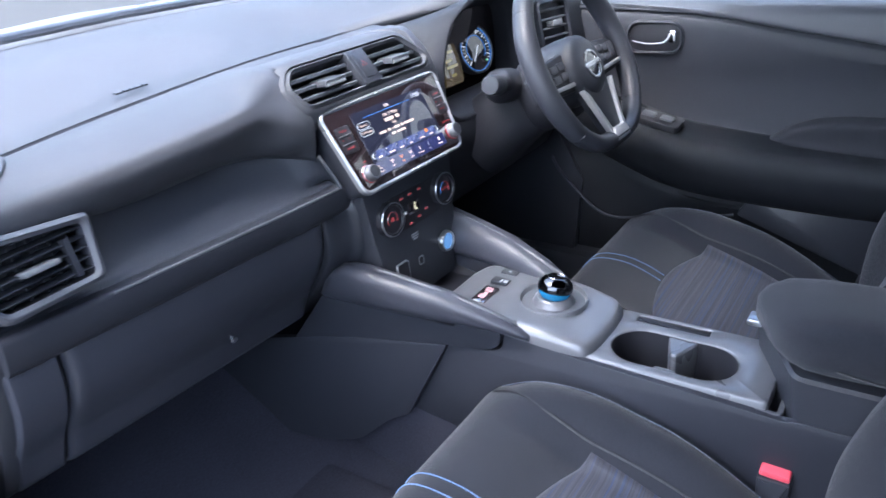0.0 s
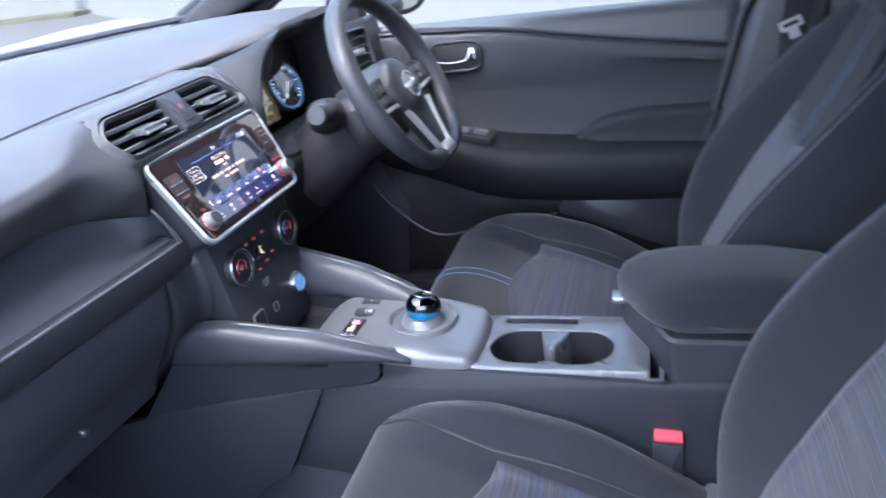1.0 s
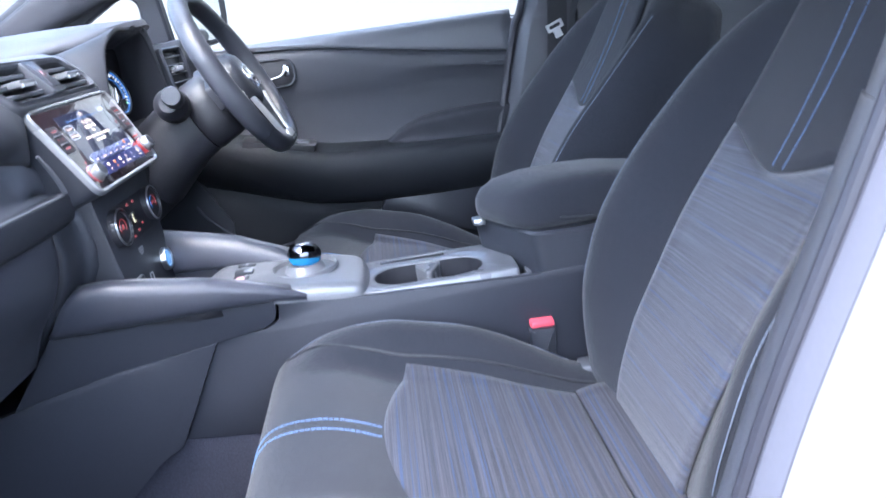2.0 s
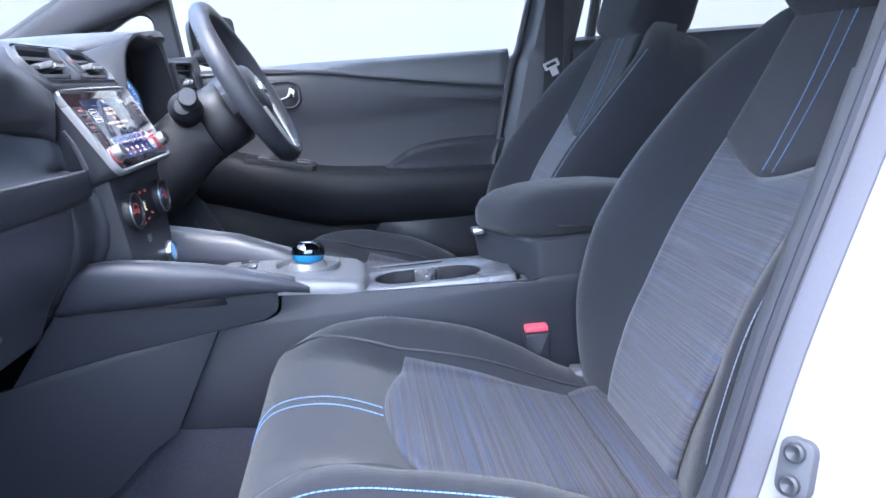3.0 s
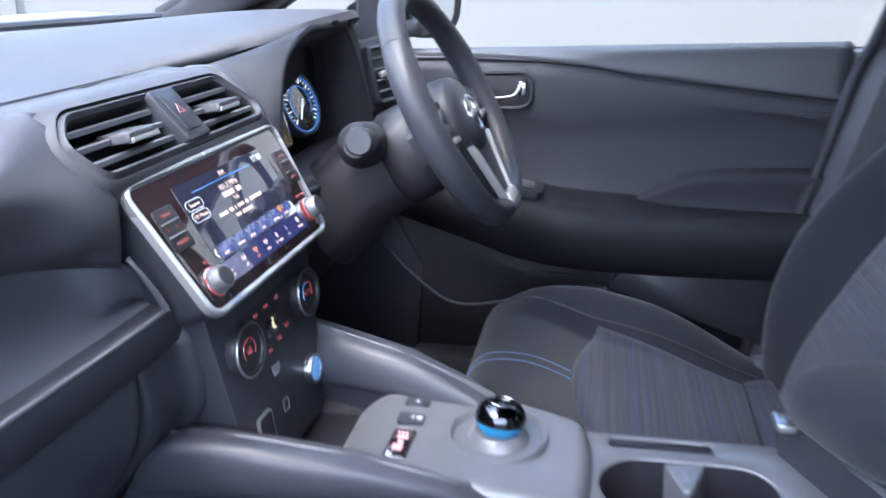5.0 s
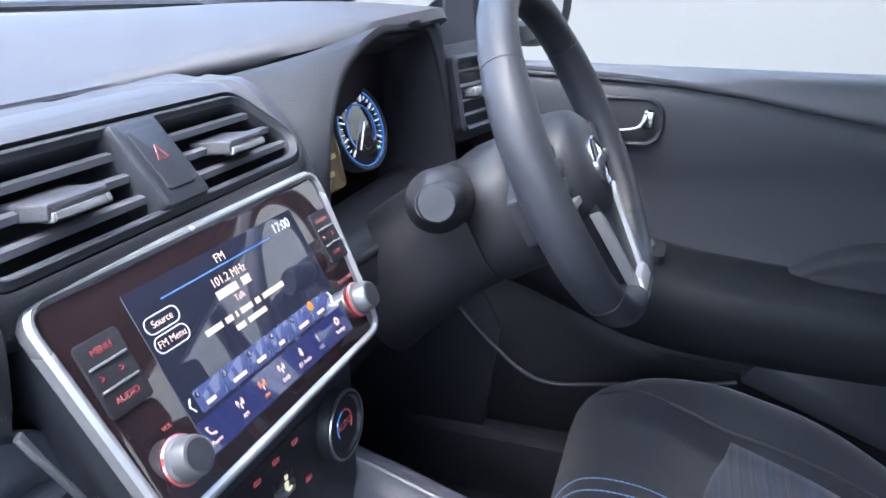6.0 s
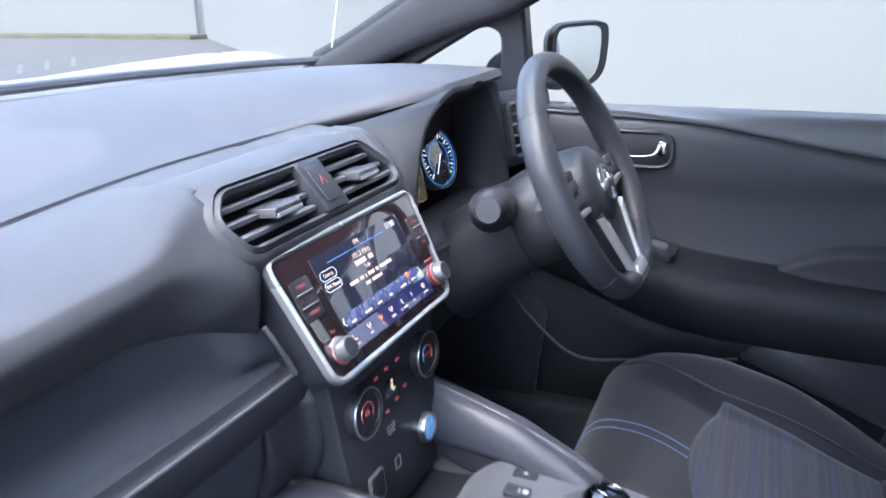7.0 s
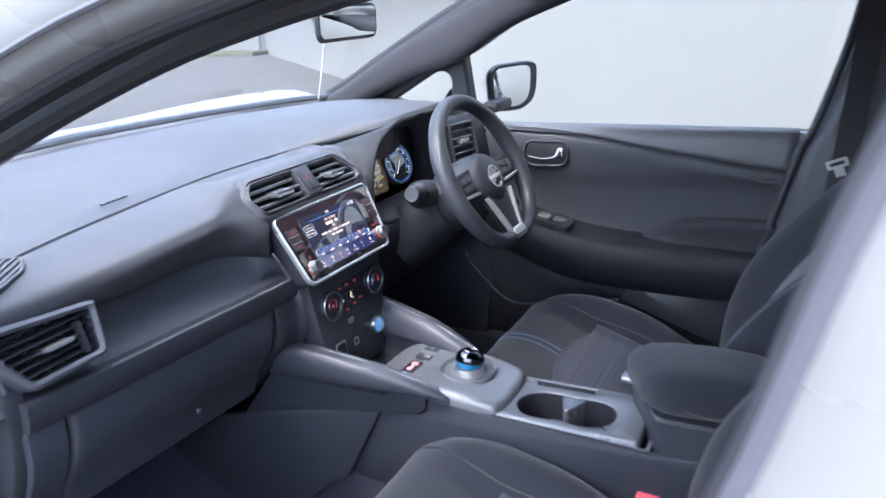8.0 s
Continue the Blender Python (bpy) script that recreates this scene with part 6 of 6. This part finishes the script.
def drape(dx, y, up=0.0):
    return V3(SEAT_X + dx, y, cushion_z(dx, y) + up)


seat = thing("front_seat", (SEAT_X, 0.1, 0.34), "dark cloth front seat with striped centre panels and blue stitching", "car seat", group="front seats")
rings = []
ys = [-0.15, -0.14] + list(np.linspace(-0.12, 0.34, 28)) + [0.36, 0.375, 0.388, 0.396, 0.401]
for y in ys:
    xs = np.linspace(-0.24, 0.24, 45)
    ring = [drape(dx, y) for dx in xs]
    low = 0.40 if y < 0.38 else 0.42
    ring += [V3(SEAT_X + 0.243, y, min(ring[-1].z - 0.02, 0.5)), V3(SEAT_X + 0.235, y, low), V3(SEAT_X - 0.235, y, low), V3(SEAT_X - 0.243, y, min(ring[0].z - 0.02, 0.5))]
    rings.append(ring)
part("cushion", loft(rings), CLOTH, seat, "dark cloth seat cushion with raised bolsters", sharp=80)
b = bmesh.new()
block(b, (SEAT_X - 0.225, -0.14, 0.345), (SEAT_X + 0.225, 0.36, 0.42), 0.02)
part("seat_base", b, BLACK, seat)


def cushion_insert(u, v):
    dx = u * (0.158 - 0.012 * (1 - v))
    front = 0.228 - 0.036 * abs(u) ** 2.0
    return dx, -0.038 + (front + 0.038) * v


rows = []
for i in range(41):
    row = []
    for j in range(33):
        u, v = -1 + 2 * j / 32, i / 40
        dx, y = cushion_insert(u, v)
        edge = min(1 - abs(u), (1 - v) * 1.6) / 0.10
        row.append(drape(dx, y, 0.0012 + 0.0055 * (1 - max(0, 1 - edge) ** 2)))
    rows.append(row)
part("cushion_insert", loft(rows, False), SEAT_STRIPE, seat, "striped grey and blue cloth panel", solid=0.006, sharp=80)
rows = []
for i in range(9):
    rows.append([drape(dx, -0.125 + 0.085 * i / 8, 0.001 + 0.015 * math.sin(math.pi * i / 8)) for dx in np.linspace(-0.15, 0.15, 25)])
part("cushion_roll", loft(rows, False), SEAT_STRIPE, seat, "striped cloth roll at the back of the cushion", solid=0.006, sharp=80)


def stitches(name, pts, mat_, parent, r=0.0008, gap=0.42, label=""):
    """A row of separate short stitches along a line."""
    line = smooth_line(pts, 6)
    d = [0.0]
    for a, c in zip(line, line[1:]):
        d.append(d[-1] + (c - a).length)
    b = bmesh.new()
    n = max(2, int(d[-1] / 0.0065))

    def at(s):
        s = min(max(s, 0), d[-1])
        i = min(int(np.searchsorted(d, s, "right")) - 1, len(line) - 2)
        return line[i].lerp(line[i + 1], (s - d[i]) / max(d[i + 1] - d[i], 1e-9))

    for k in range(n):
        s0_, s1_ = d[-1] * k / n, d[-1] * (k + 1 - gap * 0.4) / n
        tube(b, [at(s0_), at((s0_ + s1_) / 2), at(s1_)], r, 5)
    return part(name, b, mat_, parent, label)


for o in (0.009, -0.013):
    stitches("stitching", [drape(o, y, 0.0012) for y in (0.230, 0.26, 0.29, 0.32, 0.345, 0.365, 0.382, 0.394)], STITCH, seat, label="blue double stitching")
for s in (-1, 1):
    b = bmesh.new()
    tube(b, smooth_line([drape(s * 0.165, y, 0.0008) for y in np.linspace(-0.10, 0.20, 8)] + [drape(s * 0.17, 0.25, 0.0005), drape(s * 0.185, 0.31, 0.0005), drape(s * 0.20, 0.36, 0.0005)], 4), 0.0019, 6)
    part("seam", b, BLACK, seat, "dark seam of the cushion")
    stitches("edge_stitching", [drape(s * 0.222, y, 0.001) for y in np.linspace(-0.05, 0.36, 9)], PALE if s > 0 else STITCH, seat, 0.0006 if s > 0 else 0.0008)

# backrest: centre line of the front face by height
BACK_Y = curve_of([(0.44, -0.090), (0.50, -0.098), (0.593, -0.128), (0.664, -0.165), (0.742, -0.207), (0.851, -0.277), (0.93, -0.322), (0.99, -0.352), (1.03, -0.372), (1.05, -0.382)])
BACK_W = curve_of([(0.44, 0.190), (0.52, 0.222), (0.62, 0.248), (0.72, 0.251), (0.80, 0.251), (0.88, 0.248), (0.95, 0.229), (1.0, 0.190), (1.025, 0.155), (1.04, 0.12), (1.05, 0.08)])
BACK_B = curve_of([(0.44, 0.010), (0.52, 0.035), (0.60, 0.060), (0.70, 0.080), (0.78, 0.076), (0.86, 0.062), (0.93, 0.042), (1.0, 0.014), (1.05, 0.0)])
INS_W = curve_of([(0.44, 0.100), (0.55, 0.112), (0.65, 0.118), (0.75, 0.120), (0.85, 0.118), (0.92, 0.112), (1.0, 0.10), (1.05, 0.07)])


def back_front(s, z, up=0.0):
    """Front face of the backrest: s from -1 to 1 across."""
    w, iw = BACK_W(z), INS_W(z)
    a = abs(s) * w
    t = min(max((a - iw * 0.85) / max(w - 0.02 - iw * 0.85, 0.01), 0), 1)
    f = BACK_B(z) * t * t * (3 - 2 * t) + up
    edge = max(0, (a - (w - 0.03)) / 0.03)
    f -= 0.035 * edge * edge
    return V3(SEAT_X + s * w, BACK_Y(z) + f * 0.87, z + f * 0.45)


rings = []
for z in [0.44, 0.45] + list(np.linspace(0.47, 1.0, 30)) + [1.012, 1.024, 1.034, 1.042, 1.047, 1.05]:
    top = max(0, (z - 1.0) / 0.05)
    row = [back_front(-1 + 2 * j / 40, z, -0.02 * top * top) for j in range(41)]
    w = BACK_W(z)
    th = 0.105 * (1 - 0.55 * top * top)
    back = [V3(SEAT_X + s * w * k, BACK_Y(z) - d * th, z - 0.02 - 0.02 * d) for s, k, d in ((1, 1.0, 0.2), (1, 0.97, 0.7), (1, 0.85, 1.0), (0.4, 1, 1.08), (-0.4, 1, 1.08), (-1, 0.85, 1.0), (-1, 0.97, 0.7), (-1, 1.0, 0.2))]
    rings.append(row + back)
part("backrest", loft(rings), CLOTH, seat, "dark cloth backrest with side bolsters", sharp=80)


def back_panel(name, z0f, z1f, mat_, label, lift=0.006, wide=1.0):
    rows = []
    for i in range(37):
        row = []
        for j in range(33):
            s = -1 + 2 * j / 32
            z = z0f(s) + (z1f(s) - z0f(s)) * i / 36
            v = i / 36
            edge = min(1 - abs(s), v * 2, (1 - v) * 2) / 0.12
            row.append(back_front(s * INS_W(z) * wide / BACK_W(z), z, 0.0012 + lift * (1 - max(0, 1 - edge) ** 2)))
        rows.append(row)
    return part(name, loft(rows, False), mat_, seat, label, solid=0.006, sharp=80)


def notch(s):
    return 0.814 + 0.036 * abs(s) ** 1.5


back_panel("back_insert", lambda s: 0.485, notch, BACK_STRIPE, "striped grey and blue cloth panel", wide=1.04)
back_panel("shoulder_panel", lambda s: notch(s) + 0.002, lambda s: 1.015, CLOTH, "plain dark shoulder panel", wide=1.04)
for o in (-0.26, -0.08):
    stitches("stitching", [back_front((o + (0.06 if o > -0.1 else 0.0) * (z - 0.82) / 0.18) * 0.118 / BACK_W(z), z, 0.0144) for z in np.linspace(0.822, 1.005, 10)], STITCH, seat, 0.0005, label="blue double stitching")
for s in (-1, 1):
    stitches("edge_stitching", [back_front(s * 0.93, z, 0.002) for z in np.linspace(0.56, 0.97, 16)], PALE, seat, 0.0007, label="thin edge stitching")
# headrest
hr = []
hp = Plane((SEAT_X, -0.408, 1.092), (1, 0, 0), (0, -0.32, 0.95))
for n, k, dv_ in ((-0.055, 0.80, 0.0), (-0.050, 0.92, 0.0), (-0.03, 1.0, 0.0), (0.0, 1.0, 0.0), (0.03, 0.98, 0.0), (0.05, 0.93, 0.0), (0.060, 0.84, 0.0), (0.063, 0.5, 0.0)):
    hr.append([hp.at(u * k, v * k + dv_, n) for u, v in rrect(0.262, 0.205, 0.05, 6)])
part("headrest", loft(hr), CLOTH, seat, "dark cloth headrest", sharp=70)
for s in (-1, 1):
    b = bmesh.new()
    tube(b, [hp.at(s * 0.06, -0.125, -0.025), hp.at(s * 0.06, -0.05, -0.025)], 0.006, 10)
    part("headrest_post", b, BRUSHED, seat)
# side hinge cover
b = bmesh.new()
plate(b, Plane((SEAT_X - 0.235, -0.10, 0.46), (0, -1, 0), (0, 0, 1)), rpoly([(-0.10, -0.08), (0.10, -0.08), (0.09, 0.06), (-0.05, 0.06)], 0.02), -0.005, 0.012, 0.004)
part("hinge_cover", b, BLACK, seat)
b = bmesh.new()
block(b, (SEAT_X + 0.185, -0.11, 0.46), (SEAT_X + 0.225, -0.06, 0.515), 0.008)
part("recliner_cover", b, TRIM, seat, "pale grey recliner cover")
copy_thing(seat, pose(0.345, 0.135, 0.345))

# belt buckles
def buckle(x, y, z, label):
    t = thing("belt_buckle", (x, y, z - 0.06), label, "belt buckle")
    p = Plane((x, y, z), (0.25, -1, 0.20), (-0.30, 0, 1))
    p = Plane((x, y, z), (0, -1, -0.02), (-0.1, -0.28, 1))
    b = bmesh.new()
    plate(b, p, rpoly([(-0.017, -0.10), (0.017, -0.10), (0.020, -0.012), (-0.020, -0.012)], 0.004), -0.012, 0.012, 0.004)
    part("case", b, DARK, t, "dark buckle case")
    b = bmesh.new()
    plate(b, p, rpoly([(-0.0185, -0.011), (0.0185, -0.011), (0.0175, -0.001), (-0.0175, -0.001)], 0.003), -0.0095, 0.0095, 0.003)
    part("release", b, RED, t, "red release button")
    return t


buckle(-0.080, -0.017, 0.581, "black belt buckle with red release button")
buckle(0.115, -0.030, 0.555, "black belt buckle with red release button")

# driver's belt
bl = thing("seat_belt", (0.60, -0.25, 0.95), "black seat belt hanging on the centre pillar with bright tongue", "seat belt")
b = bmesh.new()
line = smooth_line([(0.640, -0.275, 1.36), (0.628, -0.262, 1.20), (0.615, -0.25, 1.04), (0.60, -0.235, 0.90), (0.60, -0.20, 0.60)], 6)
rings = []
for p in line:
    rings.append([p + V3(a * 0.3, -c, 0) for c, a in ((-0.023, -0.012), (0.023, 0.012), (0.023, 0.0145), (-0.023, -0.0095))])
add_rings(b, rings)
part("webbing", b, BELT, bl, "black webbing")
TONGUE = material("plated_steel", (0.72, 0.72, 0.74), 0.3, 0.2)
tg = Plane((0.580, -0.231, 0.970), (0.25, -1, 0.35), (0.1, 0.3, 1))
b = bmesh.new()
holed(b, tg, rpoly([(-0.020, -0.009), (0.020, -0.009), (0.020, 0.009), (-0.020, 0.009)], 0.003), [rrect(0.028, 0.007, 0.002, 2)], -0.0015, 0.0015, 0.0004)
tn = part("tongue", b, TONGUE, bl, "bright metal tongue")
b = bmesh.new()
quad_slab(b, tg, -0.009, 0.009, -0.026, -0.009, -0.0012, 0.0012)
part("blade", b, TONGUE, tn)
b = bmesh.new()
block(b, (0.628, -0.31, 1.30), (0.652, -0.235, 1.34), 0.006)
part("guide", b, BLACK, bl)

# ---- driver's door ----
door = thing("driver_door", (0.70, 0.2, 0.4), "closed dark driver's door panel with armrest, chrome handle and pocket", "car door")
CREASE = curve_of([(-0.22, 0.914), (-0.05, 0.935), (0.15, 0.963), (0.30, 0.986), (0.45, 0.998), (0.62, 1.004)])
ARM_Z = curve_of([(-0.22, 0.729), (-0.05, 0.732), (0.11, 0.737), (0.215, 0.743), (0.29, 0.750), (0.36, 0.762), (0.45, 0.786), (0.55, 0.810), (0.70, 0.82)])
ELBOW_Z = curve_of([(-0.18, 0.809), (-0.085, 0.809), (0.013, 0.807), (0.076, 0.800), (0.13, 0.780), (0.165, 0.757), (0.185, 0.745)])
ARM_X = curve_of([(-0.22, 0.635), (-0.10, 0.612), (0.05, 0.602), (0.20, 0.592), (0.35, 0.585), (0.45, 0.60), (0.55, 0.635), (0.65, 0.66)])


def door_rows(profile, y0, y1, n):
    return [smooth_line([V3(x, y, z) for x, z in profile(y)], 3) for y in np.linspace(y0, y1, n)]


part("sill_rail", loft(door_rows(lambda y: ((0.735, 1.000), (0.725, 1.014), (0.708, 1.016), (0.690, 1.004), (0.682, CREASE(y) + 0.012), (0.685, CREASE(y) + 0.003), (0.70, CREASE(y) - 0.003), (0.70, CREASE(y) - 0.03)), 0.64, -0.155, 30), False), SILL, door, "grained window sill rail in a paler, lit tone", solid=0.008, sharp=60)
part("upper_panel", loft(door_rows(lambda y: ((0.692, CREASE(y) + 0.004), (0.684, CREASE(y) - 0.003), (0.680, CREASE(y) - 0.010), (0.678, CREASE(y) - 0.03), (0.682, 0.90), (0.690, 0.86), (0.692, ARM_Z(y) + 0.02), (0.68, ARM_Z(y) - 0.01)), 0.64, -0.165, 34), False), DOORM, door, "dark soft upper door panel", solid=0.008, sharp=60)
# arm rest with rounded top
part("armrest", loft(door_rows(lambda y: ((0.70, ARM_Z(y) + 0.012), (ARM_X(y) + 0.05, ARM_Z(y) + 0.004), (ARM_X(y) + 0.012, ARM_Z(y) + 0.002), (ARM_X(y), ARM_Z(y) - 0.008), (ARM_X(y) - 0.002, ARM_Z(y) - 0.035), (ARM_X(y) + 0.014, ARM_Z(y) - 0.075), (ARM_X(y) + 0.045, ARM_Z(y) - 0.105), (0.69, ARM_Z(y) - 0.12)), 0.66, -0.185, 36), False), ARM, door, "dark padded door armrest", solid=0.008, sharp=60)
b = bmesh.new()
tube(b, [V3(ARM_X(y) + 0.010, y, ARM_Z(y) + 0.0035) for y in np.linspace(0.48, -0.175, 40)], 0.0017, 6)
part("armrest_seam", b, GREYTRIM, door, "raised seam along the armrest edge")
# swelling behind the elbow
rows = []
for y in np.linspace(0.18, -0.175, 24):
    t = min(max((0.18 - y) / 0.14, 0), 1)
    t = t * t * (3 - 2 * t)
    top = ELBOW_Z(y)
    rows.append(smooth_line([V3(0.694, y, top + 0.003), V3(0.680 - 0.006 * t, y, top + 0.002), V3(0.672 - 0.012 * t, y, top - 0.002), V3(0.669 - 0.015 * t, y, top - 0.010), V3(0.668 - 0.010 * t, y, (top + ARM_Z(y)) / 2), V3(0.656, y, ARM_Z(y) + 0.012), V3(0.640, y, ARM_Z(y) + 0.004)], 3))
part("elbow_pad", loft(rows, False), HOODM, door, "swelling elbow pad", solid=0.006, sharp=60)
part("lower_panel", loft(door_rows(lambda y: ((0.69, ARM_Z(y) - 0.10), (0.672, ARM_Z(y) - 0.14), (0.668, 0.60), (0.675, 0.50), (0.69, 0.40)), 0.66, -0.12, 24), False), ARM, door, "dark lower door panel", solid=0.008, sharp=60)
b = bmesh.new()
pk = rpoly([(-0.192, -0.028), (0.09, -0.13), (0.09, 0.006), (-0.162, 0.018)], [0.01, 0.01, 0.01, 0.01], 4)
pkp = Plane((0.645, 0.02, 0.625), (0, -1, 0), (0.05, 0, 1))
add_rings(b, [[pkp.at(u, v, -0.04) for u, v in pk], [pkp.at(u, v, -0.002) for u, v in pk], [pkp.at(u, v, 0.0) for u, v in offset(pk, 0.003)]])
part("door_pocket", b, DARK, door, "dark door pocket")
b = bmesh.new()
tube(b, smooth_line([(0.655, 0.635, 0.672), (0.650, 0.612, 0.638), (0.645, 0.550, 0.582), (0.642, 0.507, 0.555), (0.640, 0.465, 0.550), (0.640, 0.40, 0.561), (0.64, 0.30, 0.577), (0.64, 0.215, 0.597)], 5), 0.0032)
part("carpet_edge", b, SOFT, door, "grey edge trim of the sill")
b = bmesh.new()
block(b, (0.775, -0.29, 0.36), (0.815, 1.06, 1.0), 0.02)
part("door_skin", b, WHITE, door, "white outer door skin")
# inner handle in its recess
hp2 = Plane((0.676, 0.410, 0.946), (0.05, -1, 0), (0.02, 0, 1))
ro = rrect(0.118, 0.068, 0.027, 7)
ri = rrect(0.104, 0.054, 0.021, 7)
hd = part("handle_surround", rim(bmesh.new(), hp2, ro, ri, -0.01, 0.006, 0.003), DARK, door, "raised dark surround of the door handle")
b = bmesh.new()
plate(b, hp2, ri, -0.012, 0.001, 0.001)
part("handle_recess", b, BLACK, hd)
b = bmesh.new()
line = smooth_line([hp2.at(-0.044, -0.006, 0.008), hp2.at(-0.01, -0.010, 0.016), hp2.at(0.02, -0.007, 0.018), hp2.at(0.030, 0.000, 0.015), hp2.at(0.034, 0.010, 0.009)], 5)
tube(b, line, lambda t: 0.0014 + 0.0019 * t, 12, flat=0.8)
part("lever", b, SATIN, hd, "chrome door lever")
b = bmesh.new()
plate(b, hp2, shift(rrect(0.015, 0.026, 0.005, 4), 0.038, 0.004), 0.0, 0.010, 0.003)
part("lock_button", b, CHROME, hd, "chrome lock button")
# window switches
wpz = Plane((0.632, 0.405, 0.795), (0, -1, -0.20), (1, 0, 0.1))
b = bmesh.new()
plate(b, wpz, rpoly([(-0.09, -0.028), (0.075, -0.028), (0.075, 0.028), (-0.09, 0.028)], 0.012), -0.01, 0.004, 0.002)
wsw = part("switch_panel", b, BLACK, door, "black window switch panel")
for u in (-0.045, 0.005, 0.045):
    b = bmesh.new()
    plate(b, wpz, shift(rrect(0.030, 0.022, 0.005, 3), u, 0), 0.002, 0.009, 0.003)
    k = part("window_switch", b, TRIM, wsw)

# floor mat
b = bmesh.new()
mt = rpoly([(-0.56, 0.30), (-0.15, 0.30), (-0.15, 0.72), (-0.56, 0.76)], 0.05, 5)
mpz = Plane((0, 0, 0.333), (1, 0, 0), (0, 1, 0.02))
plate(b, mpz, mt, -0.008, 0.008, 0.004)
whole("floor_mat", b, CARPET, (-0.35, 0.5, 0.33), "black carpet mat on the passenger floor", "floor mat")
